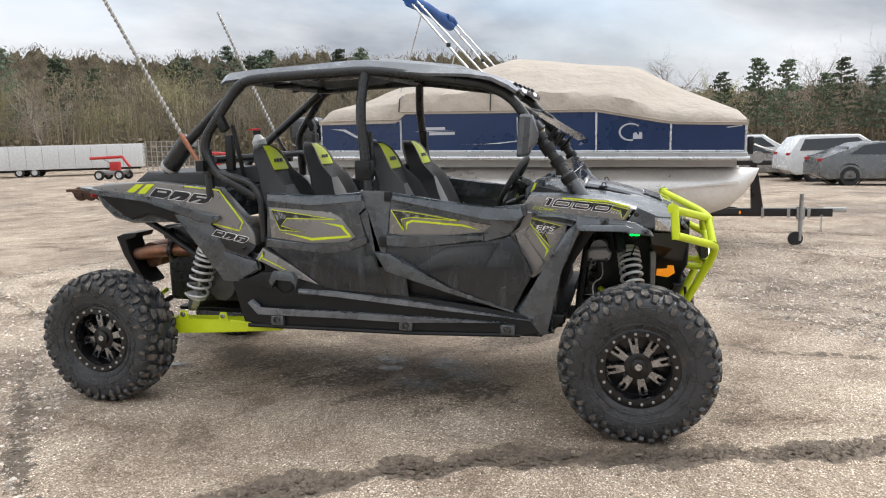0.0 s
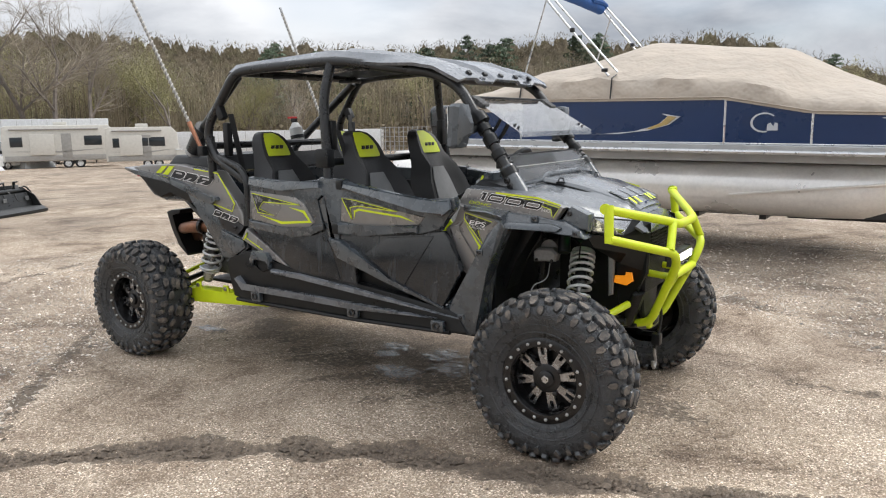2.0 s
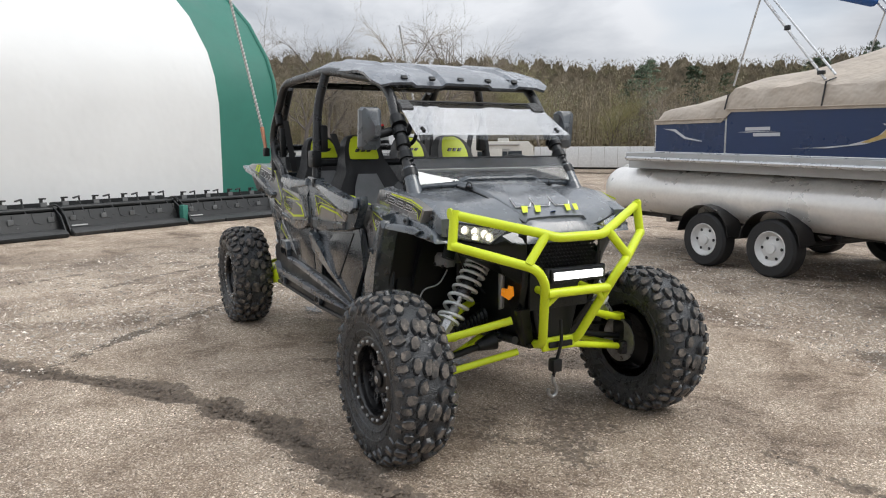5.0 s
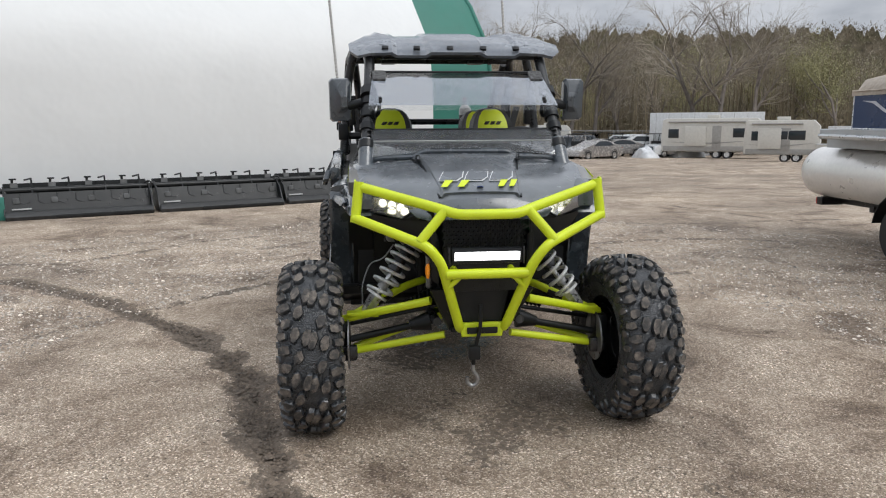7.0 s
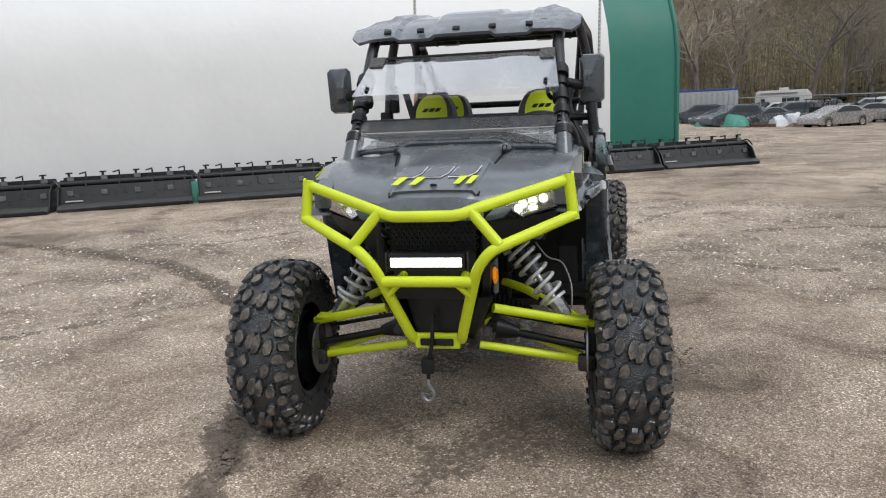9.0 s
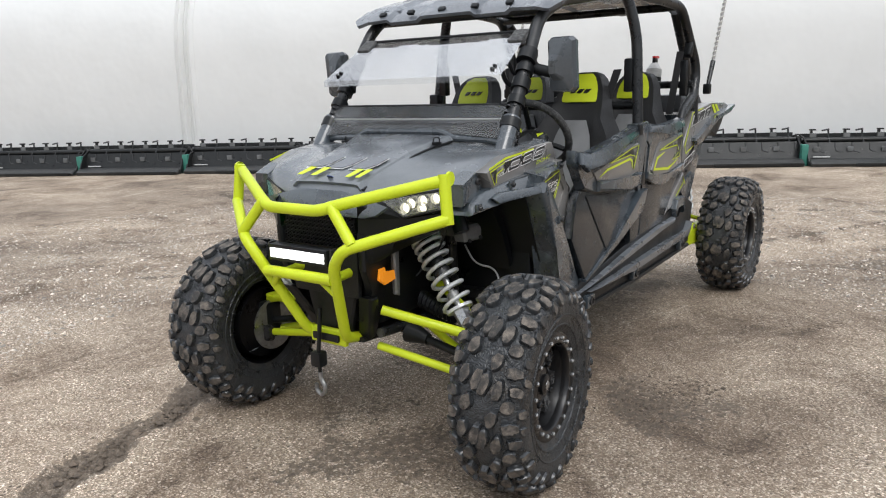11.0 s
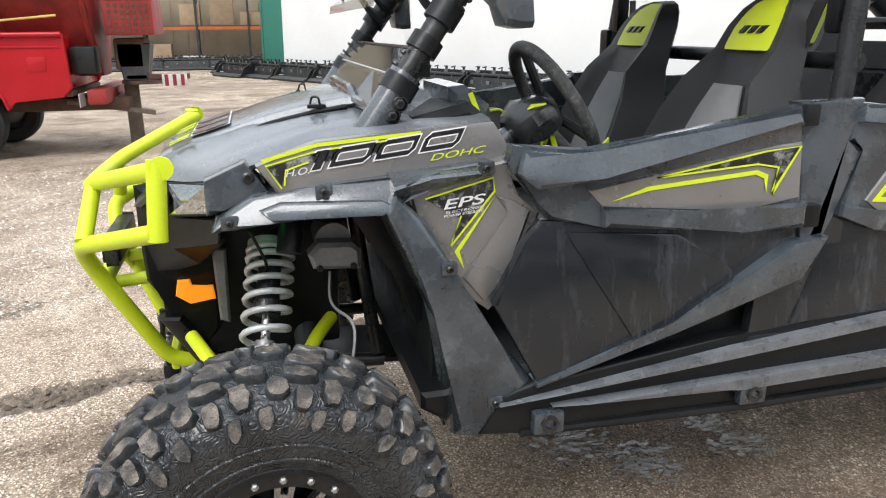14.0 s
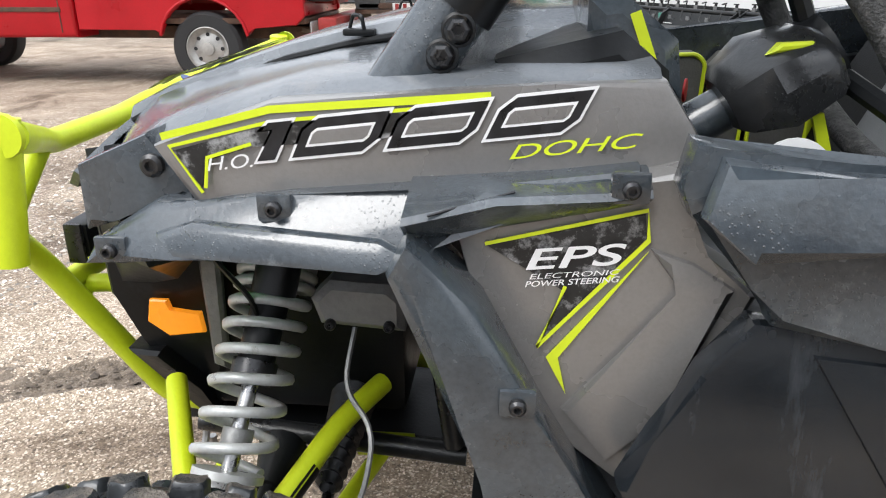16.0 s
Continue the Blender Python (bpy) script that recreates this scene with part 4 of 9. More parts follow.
    part("liner_fin", side_prism([(2.84, 0.985), (2.74, 0.96), (2.64, 0.80), (2.60, 0.66), (2.57, 0.68), (2.60, 0.80), (2.70, 0.985)], 0.30, 0.44, s, 0.008), PLASTIC_DK, utv)
    part("liner_top", prism([(2.66, s * 0.20), (3.02, s * 0.20), (3.02, s * 0.46), (2.66, s * 0.52)], 0.975, 0.990, "z", 0.003), PLASTIC_DK, utv)
    # front door
    door = part("front_door", side_prism([(2.438, 1.088), (2.430, 1.128), (2.40, 1.122), (2.257, 1.098), (1.739, 1.186), (1.702, 0.90), (1.865, 0.902), (2.221, 0.938), (2.345, 0.962), (2.360, 1.005), (2.428, 1.064)], 0.605, 0.648, s, 0.010), PLASTIC, utv, "dark grey plastic half door with lime graphics")
    part("door_inset", side_prism([(2.261, 1.025), (2.224, 0.985), (1.872, 0.952), (1.722, 0.975), (1.733, 1.105), (1.80, 1.098)], 0.64, 0.654, s, 0.005), GREY, door, "grey door inset")
    part("top_rail", leaned(side_prism([(2.425, 1.072), (2.41, 1.118), (2.252, 1.098), (1.74, 1.184), (1.735, 1.142), (2.24, 1.055), (2.385, 1.038)], 0.622, 0.652, s, 0.012), s, 1.184, 0.30), PLASTIC, door)
    part("door_ledge", side_prism([(2.225, 0.984), (1.875, 0.950), (1.705, 0.968), (1.702, 0.902), (1.865, 0.904), (2.221, 0.938)], 0.64, 0.668, s, 0.014), PLASTIC, door)
    part("lime_mark", flat([(2.203, 0.996), (2.119, 1.024), (1.845, 1.046), (1.816, 1.034), (1.816, 0.992), (1.826, 1.026), (1.850, 1.036), (2.112, 1.015)], 0.655, s), LIME_DECAL, door, smooth=0)
    part("dark_decal", flat([(2.085, 1.046), (1.83, 1.085), (1.742, 1.093), (1.803, 0.995), (1.794, 1.046), (1.848, 1.056)], 0.655, s), DECAL_MIX, door, smooth=0)
    part("lime_line", ribbon([(2.098, 1.043), (1.83, 1.088), (1.738, 1.096), (1.802, 0.989), (1.792, 1.050), (1.848, 1.060), (2.098, 1.043)], 0.004, 0.657, s), LIME_DECAL, door, smooth=0)
    part("door_skin", leaned(side_prism([(2.355, 0.958), (1.712, 0.905), (1.675, 0.871), (1.803, 0.801), (2.02, 0.688), (2.362, 0.581), (2.465, 0.778), (2.428, 0.828), (2.398, 0.905)], 0.595, 0.630, s, 0.008), s, 0.95, 0.11), SKIN, door, "black lower door skin with drip marks")
    part("skin_facet", leaned(side_prism([(2.30, 0.93), (2.02, 0.905), (1.86, 0.80), (2.02, 0.70), (2.13, 0.665)], 0.624, 0.636, s, 0.006), s, 0.95, 0.11), SKIN, door)
    part("diagonal_rib", side_prism([(2.372, 0.592), (2.03, 0.698), (1.735, 0.868), (1.640, 0.880), (1.700, 0.778), (2.028, 0.676), (2.37, 0.578)], 0.62, 0.676, s, 0.020), PLASTIC, door)
    part("latch_cap", boxm((1.722, s * 0.652, 1.165), (0.04, 0.022, 0.05), 0.006), PLASTIC_DK, door)
    part("hinge", boxm((1.690, s * 0.652, 0.93), (0.045, 0.03, 0.055), 0.006), PLASTIC_DK, door)
    part("gap_filler", leaned(side_prism([(1.76, 1.10), (1.56, 1.10), (1.58, 0.62), (1.82, 0.62)], 0.590, 0.621, s, 0.004), s, 0.95, 0.11), SKIN, utv)
    # pillar cover between the doors
    part("pillar_cover", side_prism([(1.742, 1.193), (1.568, 1.198), (1.562, 1.167), (1.618, 1.096), (1.551, 1.078), (1.610, 0.912), (1.64, 0.86), (1.73, 0.70), (1.70, 0.66), (1.66, 0.66), (1.70, 0.90)], 0.595, 0.644, s, 0.010), PLASTIC, utv, "dark pillar cover")
    # rear door
    rdoor = part("rear_door", side_prism([(1.036, 1.190), (1.29, 1.160), (1.42, 1.172), (1.578, 1.190), (1.60, 1.10), (1.545, 1.085), (1.603, 0.922), (1.50, 0.885), (1.374, 0.862), (1.016, 0.897)], 0.605, 0.648, s, 0.010), PLASTIC, utv, "dark grey rear half door with lime graphics")
    part("door_inset", side_prism([(1.045, 1.110), (1.40, 1.085), (1.455, 1.06), (1.532, 0.955), (1.49, 0.925), (1.285, 0.915), (1.05, 0.945)], 0.64, 0.655, s, 0.005), GREY, rdoor, "grey door inset")
    part("top_rail", leaned(side_prism([(1.04, 1.188), (1.29, 1.158), (1.575, 1.185), (1.585, 1.145), (1.30, 1.118), (1.04, 1.145)], 0.625, 0.656, s, 0.009), s, 1.188, 0.30), PLASTIC, rdoor)
    part("door_ledge", side_prism([(1.022, 0.945), (1.285, 0.912), (1.50, 0.922), (1.60, 0.955), (1.600, 0.920), (1.50, 0.880), (1.374, 0.862), (1.018, 0.895)], 0.64, 0.662, s, 0.009), PLASTIC, rdoor)
    part("lime_mark", flat([(1.111, 0.976), (1.288, 0.932), (1.516, 0.952), (1.466, 1.016), (1.344, 1.031), (1.455, 1.004), (1.493, 0.962), (1.290, 0.946)], 0.656, s), LIME_DECAL, rdoor, smooth=0)
    part("dark_decal", flat([(1.062, 1.096), (1.40, 1.052), (1.150, 1.054), (1.115, 1.014), (1.20, 0.986), (1.105, 0.985)], 0.656, s), DECAL_MIX, rdoor, smooth=0)
    part("lime_line", ribbon([(1.436, 1.045), (1.15, 1.051), (1.113, 1.011), (1.231, 0.978), (1.105, 0.988), (1.059, 1.098), (1.436, 1.045)], 0.004, 0.658, s), LIME_DECAL, rdoor, smooth=0)
    part("door_skin", leaned(side_prism([(0.99, 0.905), (1.374, 0.872), (1.60, 0.92), (1.705, 0.655), (1.40, 0.665), (1.342, 0.680), (1.185, 0.785)], 0.595, 0.632, s, 0.008), s, 0.92, 0.11), SKIN, rdoor, "black lower door skin")
    # rocker
    rocker = part("rocker_panel", side_prism([(2.50, 0.468), (2.44, 0.555), (2.372, 0.585), (1.868, 0.640), (1.423, 0.672), (1.34, 0.688), (1.19, 0.70), (1.087, 0.760), (0.963, 0.750), (0.852, 0.693), (0.797, 0.683), (0.853, 0.468), (1.05, 0.443), (1.8, 0.444), (2.387, 0.456)], 0.52, 0.656, s, 0.012), PLASTIC_DK, utv, "black rocker panel with raised ribs")
    part("rib", side_prism([(2.455, 0.542), (1.868, 0.618), (1.423, 0.660), (1.20, 0.668), (1.20, 0.640), (1.423, 0.634), (1.868, 0.594)], 0.64, 0.684, s, 0.012), RIB_PALE, rocker)
    part("rib", side_prism([(2.33, 0.528), (1.843, 0.541), (1.415, 0.552), (0.97, 0.552), (0.92, 0.60), (0.895, 0.585), (0.955, 0.520), (1.415, 0.520), (1.843, 0.510)], 0.64, 0.690, s, 0.012), RIB_PALE, rocker)
    part("nerf_edge", tube([(0.88, s * 0.655, 0.452), (1.8, s * 0.662, 0.450), (2.40, s * 0.655, 0.462)], 0.012, 8), PLASTIC_DK, rocker)
    for bx in (2.341, 1.804, 1.07):
        part("bolt_pad", boxm((bx, s * 0.672, 0.492), (0.075, 0.03, 0.055), 0.008), PLASTIC, rocker)
        part("bolt_socket", lathe([(0.020, s * 0.0), (0.020, s * 0.006), (0.012, s * 0.006), (0.011, s * -0.004), (0.0004, s * -0.004)], 14, pose(bx, s * 0.688, 0.494)), DKBOLT, rocker)
    part("fuel_cap", lathe([(0.062, 0), (0.060, s * 0.012), (0.050, s * 0.016), (0.048, s * -0.012), (0.030, s * -0.012), (0.028, s * 0.006), (0.0004, s * 0.006)], 24, pose(1.115, s * 0.648, 0.700)), PLASTIC_DK, rocker, "black round cap")
    part("cap_hood", side_prism([(1.03, 0.71), (1.06, 0.765), (1.17, 0.76), (1.20, 0.71), (1.185, 0.66), (1.17, 0.72), (1.07, 0.725), (1.05, 0.67)], 0.62, 0.684, s, 0.008), PLASTIC, rocker)
    # rear fender
    rear = part("rear_fender", side_prism([(-0.125, 1.215), (-0.003, 1.240), (0.309, 1.247), (0.707, 1.210), (0.860, 1.045), (0.925, 0.965), (0.930, 0.885), (0.690, 1.000), (0.615, 1.050), (0.435, 1.122), (0.095, 1.183)], 0.52, 0.612, s, 0.010), GREY, utv, "grey rear fender with maker's graphics")
    rx = 0.735 if s > 0 else 0.315
    slanted_bars(rx - (0.03 if s < 0 else 0), 1.128 if s > 0 else 1.168, 0.365, 0.050, 0.614, s, rear, 0.125 * s, 0.9)
    part("lime_line", ribbon([(0.512, 1.222), (0.728, 1.200), (0.861, 1.022), (0.836, 0.975), (0.665, 1.015)], 0.007, 0.614, s), LIME_DECAL, rear, smooth=0)
    for k in (0.0, 0.07):
        part("lime_bar", flat([(0.135 + k, 1.192 - k * 0.12), (0.185 + k, 1.188 - k * 0.12), (0.255 + k, 1.236), (0.205 + k, 1.236)], 0.614, s), LIME_DECAL, rear, smooth=0)
    part("fender_lip", side_prism([(-0.155, 1.224), (0.10, 1.188), (0.31, 1.163), (0.46, 1.122), (0.59, 1.076), (0.725, 1.058), (0.735, 1.040), (0.680, 1.012), (0.585, 1.030), (0.455, 1.082), (0.265, 1.140), (-0.04, 1.178), (-0.150, 1.206)], 0.54, 0.646, s, 0.010), PLASTIC, rear)
    part("fender_underside", side_prism([(-0.10, 1.196), (0.27, 1.150), (0.45, 1.095), (0.60, 1.035), (0.44, 1.010), (0.33, 1.045), (0.25, 1.075), (0.15, 1.030), (0.085, 1.060), (0.035, 1.108)], 0.50, 0.604, s, 0.006), PLASTIC_DK, rear, "black underside of the fender")
    part("quarter_black", side_prism([(0.675, 1.000), (0.935, 0.890), (0.915, 0.870), (0.871, 0.838), (0.945, 0.812), (0.800, 0.855), (0.745, 0.872)], 0.55, 0.618, s, 0.006), DECAL_DK, rear, "black badge panel")
    slanted_bars(0.895 if s > 0 else 0.672, 0.898 if s > 0 else 0.950, 0.20, 0.034, 0.620, s, rear, 0.21 * s, 0.8)
    part("lower_quarter", side_prism([(0.425, 1.065), (0.60, 1.055), (0.690, 0.985), (0.745, 0.872), (0.941, 0.812), (0.955, 0.762), (0.852, 0.700), (0.797, 0.683), (0.715, 0.687)], 0.50, 0.610, s, 0.010), PLASTIC, rear, "dark lower quarter panel")
    part("quarter_facet", side_prism([(0.735, 0.862), (0.935, 0.806), (0.945, 0.765), (0.845, 0.705), (0.745, 0.72)], 0.60, 0.628, s, 0.012), PLASTIC, rear)
    part("flash", side_prism([(0.943, 0.822), (0.992, 0.888), (1.178, 0.780), (1.335, 0.678), (1.14, 0.738)], 0.60, 0.652, s, 0.006), GREY, rear, "silver grey dart trim")
    part("lime_line", ribbon([(0.965, 0.818), (1.002, 0.862), (0.985, 0.832), (1.12, 0.770)], 0.006, 0.6535, s), LIME_DECAL, rear, smooth=0)
    bolt_head(0.865, 0.625, 0.880, s, rear, 0.010)
    bolt_head(0.30, 0.640, 1.16, s, rear, 0.010)

# -- cargo bed behind
part("cargo_bed", prism([(-0.15, 1.17), (0.0, 1.20), (0.72, 1.19), (0.72, 1.02), (0.10, 1.00), (-0.03, 1.03), (-0.10, 1.09)], -0.53, 0.53, "y", 0.012), PLASTIC, utv, "dark cargo bed")
part("bed_cover", prism([(0.08, 1.22), (0.19, 1.300), (0.40, 1.288), (0.57, 1.300), (0.60, 1.20)], -0.50, 0.50, "y", 0.02, 2), surf("bed_cover_vinyl", (0.045, 0.047, 0.05), 0.55, var=0.2, bump=0.1), utv, "dark bed cover")
for s in (-1, 1):
    part("tail_lamp", boxm((-0.155, s * 0.50, 1.17), (0.02, 0.10, 0.03), 0.006), surf("tail_lens", (0.35, 0.02, 0.02), 0.3) if s < 0 else bpy.data.materials["tail_lens"], utv, "red tail lamp")
    part("mud_guard", side_prism([(-0.205, 0.885), (-0.150, 0.905), (-0.050, 0.912), (-0.070, 0.880), (-0.150, 0.870), (-0.120, 0.770), (-0.060, 0.670), (-0.002, 0.600), (-0.010, 0.586), (-0.100, 0.655), (-0.165, 0.770)], 0.14, 0.31, s, 0.005), PLASTIC_DK, utv)
exhaust = part("exhaust_pipe", tube(bend([(0.42, -0.30, 0.80), (0.25, -0.33, 0.815), (0.02, -0.32, 0.79), (-0.09, -0.26, 0.77)], 0.08), 0.040, 16), COPPER, utv, "heat-tinted coppery exhaust pipe")
part("muffler", tube([(-0.04, -0.20, 0.755), (-0.04, 0.24, 0.755)], 0.080, 20), COPPER, exhaust, "coppery muffler can")
part("pipe_clamp", tube([(0.20, -0.335, 0.812), (0.225, -0.335, 0.812)], 0.054, 18), DKBOLT, exhaust)
part("air_canister", tube([(0.49, -0.50, 1.475), (0.315, -0.455, 1.315)], 0.052, 20), CAGE, utv, "black canister strapped to the rear brace")
part("canister_band", tube([(0.335, -0.460, 1.334), (0.318, -0.456, 1.318)], 0.0535, 20), WHITE_TANK, utv, "white canister band")

# -- roll cage
CR = 0.0265
cage = part("roll_cage", tube(bend([(0.955, -0.60, 1.16), (0.70, -0.605, 1.30), (0.648, -0.60, 1.42), (0.665, -0.595, 1.50), (0.88, -0.57, 1.785), (1.05, -0.55, 1.800), (1.60, -0.515, 1.815), (2.20, -0.455, 1.725), (2.335, -0.438, 1.655), (2.685, -0.470, 1.160)], 0.10, 6), CR, 14), CAGE, utv, "black tubular roll cage")
part("cage_tube", tube(bend(mirrored([(0.955, -0.60, 1.16), (0.70, -0.605, 1.30), (0.648, -0.60, 1.42), (0.665, -0.595, 1.50), (0.88, -0.57, 1.785), (1.05, -0.55, 1.800), (1.60, -0.515, 1.815), (2.20, -0.455, 1.725), (2.335, -0.438, 1.655), (2.685, -0.470, 1.160)]), 0.10, 6), CR, 14), CAGE, cage)
for s in (-1, 1):
    part("cage_tube", tube(bend([(1.575, s * 0.515, 1.805), (1.555, s * 0.565, 1.62), (1.60, s * 0.60, 1.17)], 0.15, 6), CR, 14), CAGE, cage)
    part("cage_tube", tube([(0.86, s * 0.53, 1.765), (0.50, s * 0.50, 1.48), (0.33, s * 0.46, 1.32), (0.30, s * 0.45, 1.22)], CR, 14), CAGE, cage)
    part("cage_tube", tube([(0.66, s * 0.595, 1.42), (0.67, s * 0.60, 1.16)], CR, 14), CAGE, cage)
    part("cage_tube", tube(bend([(0.68, s * 0.600, 1.315), (0.93, s * 0.615, 1.235), (0.985, s * 0.62, 1.16), (0.99, s * 0.62, 0.92)], 0.06), 0.020, 12), CAGE, cage)
    # sleeves, clamps and pads of the front pillar
    ax, bx = Vector((2.685, s * 0.470, 1.160)), Vector((2.335, s * 0.438, 1.655))
    for f0, f1, rr in ((0.10, 0.13, 0.034), (0.30, 0.36, 0.036), (0.42, 0.50, 0.037), (0.545, 0.60, 0.036), (0.70, 0.73, 0.033)):
        part("pillar_clamp", tube([ax.lerp(bx, f0), ax.lerp(bx, f1)], rr, 14), PLASTIC_DK, cage)
    foot = part("pillar_foot", tube([(2.722, s * 0.473, 1.108), (2.612, s * 0.464, 1.262)], 0.037, 18), PLASTIC, cage, "moulded pillar foot with two bolts")
    part("foot_collar", tube([(2.640, s * 0.466, 1.222), (2.618, s * 0.464, 1.254)], 0.041, 18), PLASTIC_DK, foot)
    for px, pz in ((2.652, 1.178), (2.635, 1.203)):
        part("bolt_recess", lathe([(0.0175, 0), (0.0175, s * 0.010), (0.0145, s * 0.012), (0.0135, s * 0.004), (0.0004, s * 0.004)], 16, pose(px, s * 0.494, pz)), PLASTIC_DK, foot)
        part("bolt", lathe([(0.0115, 0), (0.0115, s * 0.008), (0.008, s * 0.011), (0.006, s * 0.011), (0.0055, s * 0.004), (0.0004, s * 0.004)], 6, pose(px, s * 0.498, pz)), DKBOLT, foot)
    # seat belts
    part("seat_belt", sheet([[(1.575, s * 0.50, 1.45), (1.575, s * 0.46, 1.45)], [(1.60, s * 0.44, 1.25), (1.60, s * 0.40, 1.25)], [(1.62, s * 0.40, 0.90), (1.62, s * 0.36, 0.90)]], 0.004), SEAT_BK, utv, "black seat belt")
    part("belt_retractor", boxm((1.585, s * 0.545, 1.42), (0.05, 0.045, 0.16), 0.012), PLASTIC_DK, utv)
    part("seat_belt", sheet([[(0.80, s * 0.57, 1.55), (0.80, s * 0.53, 1.55)], [(0.84, s * 0.53, 1.20), (0.84, s * 0.49, 1.20)]], 0.004), SEAT_BK, utv, "black seat belt")
    part("belt_retractor", boxm((0.76, s * 0.585, 1.56), (0.05, 0.045, 0.09), 0.012, rot=Matrix.Rotation(radians(-25), 3, "Y")), PLASTIC_DK, utv)
    part("belt_housing", boxm((0.79, s * 0.572, 1.40), (0.045, 0.04, 0.20), 0.012), PLASTIC_DK, utv)
for pts in ([(0.70, -0.60, 1.365), (0.70, 0.60, 1.365)], [(0.90, -0.56, 1.785), (0.90, 0.56, 1.785)], [(1.58, -0.51, 1.81), (1.58, 0.51, 1.81)], [(2.26, -0.45, 1.695), (2.26, 0.45, 1.695)], [(1.54, -0.575, 1.275), (1.54, 0.575, 1.275)]):
    part("cage_tube", tube(pts, 0.022, 12), CAGE, cage)
part("speaker_pod", boxm((1.58, -0.60, 1.30), (0.09, 0.06, 0.10), 0.012), PLASTIC_DK, utv)
for s in (-1, 1):
    part("dome_lamp", boxm((1.02, s * 0.30, 1.765), (0.12, 0.10, 0.025), 0.008), PLASTIC_DK, utv)

# -- roof
RX = [0.690, 0.74, 0.90, 1.20, 1.48, 1.54, 1.90, 2.12, 2.25, 2.335, 2.372]
RZ = [1.838, 1.852, 1.862, 1.872, 1.884, 1.884, 1.842, 1.805, 1.765, 1.722, 1.694]
RW = [0.46, 0.49, 0.505, 0.515, 0.520, 0.520, 0.520, 0.530, 0.545, 0.540, 0.500]
rows = []
for x, z, w in zip(RX, RZ, RW):
    k = 1.0 if x < 2.0 else 0.55 if x < 2.2 else 0.25
    half = [(0.0, z + 0.006), (0.13, z + 0.006), (0.155, z - 0.010), (0.30, z - 0.010), (0.325, z + 0.004), (w - 0.060, z + 0.002 - 0.010 * k), (w - 0.03, z - 0.032 * k), (w, z - 0.055 * k)]
    rows.append([(x, -y, q) for y, q in half[::-1]] + [(x, y, q) for y, q in half[1:]])
roof = part("roof", sheet(rows, 0.016), surf("roof_plastic", (0.125, 0.137, 0.155), 0.20, var=0.18, scale=5, bump=0.05, bscale=140, dirt=(0.21, 0.225, 0.245), dirt_at=0.58, dirt_scale=5, coat=0.5, drops=True), utv, "black moulded plastic roof, wet on top", 22)
for s in (-1, 1):
    part("roof_rib", sheet([[(1.62, s * 0.36, 1.876), (1.62, s * 0.40, 1.888), (1.62, s * 0.44, 1.868)], [(2.05, s * 0.34, 1.818), (2.05, s * 0.39, 1.832), (2.05, s * 0.44, 1.806)], [(2.30, s * 0.30, 1.738), (2.30, s * 0.38, 1.745), (2.30, s * 0.46, 1.728)]]), roof.data.materials[0], roof)
for y in (-0.36, -0.20, -0.03, 0.14, 0.31):
    part("roof_vent", boxm((2.345, y, 1.722), (0.022, 0.034, 0.016), 0.004, rot=Matrix.Rotation(radians(48), 3, "Y")), PLASTIC_DK, roof)

# -- screens
VT, VB = (2.395, 0.425, 1.600), (2.672, 0.452, 1.428)


def plate(corners, thick):
    bm = bmesh.new()
    bm.faces.new([bm.verts.new(c) for c in corners])
    bmesh.ops.solidify(bm, geom=list(bm.faces), thickness=thick)
    return bm


visor = part("visor_screen", plate([(VT[0], -VT[1], VT[2]), (VB[0], -VB[1], VB[2]), (VB[0], VB[1], VB[2]), (VT[0], VT[1], VT[2])], 0.005), VISOR, utv, "raised upper half of a split clear windscreen, rain-spotted", 0)
part("visor_lip", plate([(VB[0], -VB[1], VB[2]), (VB[0] + 0.004, -VB[1] + 0.006, VB[2] - 0.024), (VB[0] + 0.004, VB[1] - 0.006, VB[2] - 0.024), (VB[0], VB[1], VB[2])], 0.005), SHIELD, visor, smooth=0)
part("visor_seal", tube([(VT[0], -VT[1], VT[2]), (VT[0], VT[1], VT[2])], 0.006, 8), PLASTIC_DK, visor)
for s in (-1, 1):
    for dx, dz in ((-0.03, 0.02), (-0.05, 0.032)):
        part("screen_bolt", lathe([(0.009, 0), (0.009, 0.006), (0.0004, 0.007)], 10, Matrix.Translation((VB[0] + dx, s * 0.395, VB[2] + dz)) @ pose(0, 0, 0, 60, 0, 90)), DKBOLT, visor)
    part("foam_pad", boxm((2.425, s * 0.395, 1.575), (0.09, 0.07, 0.03), 0.012, rot=Matrix.Rotation(radians(32), 3, "Y")), surf("wet_foam", (0.10, 0.10, 0.10), 0.9, var=0.5, scale=60, bump=0.3, bscale=90) if s < 0 else bpy.data.materials["wet_foam"], visor, "worn foam pad")
    part("visor_arm", tube(bend([(2.59, s * 0.40, 1.470), (2.545, s * 0.40, 1.400), (2.51, s * 0.42, 1.375), (2.48, s * 0.445, 1.40)], 0.04), 0.010, 8), PLASTIC_DK, visor)
    part("visor_arm", tube(bend([(2.555, s * 0.415, 1.490), (2.515, s * 0.415, 1.43), (2.47, s * 0.44, 1.41)], 0.04), 0.008, 8), PLASTIC_DK, visor)
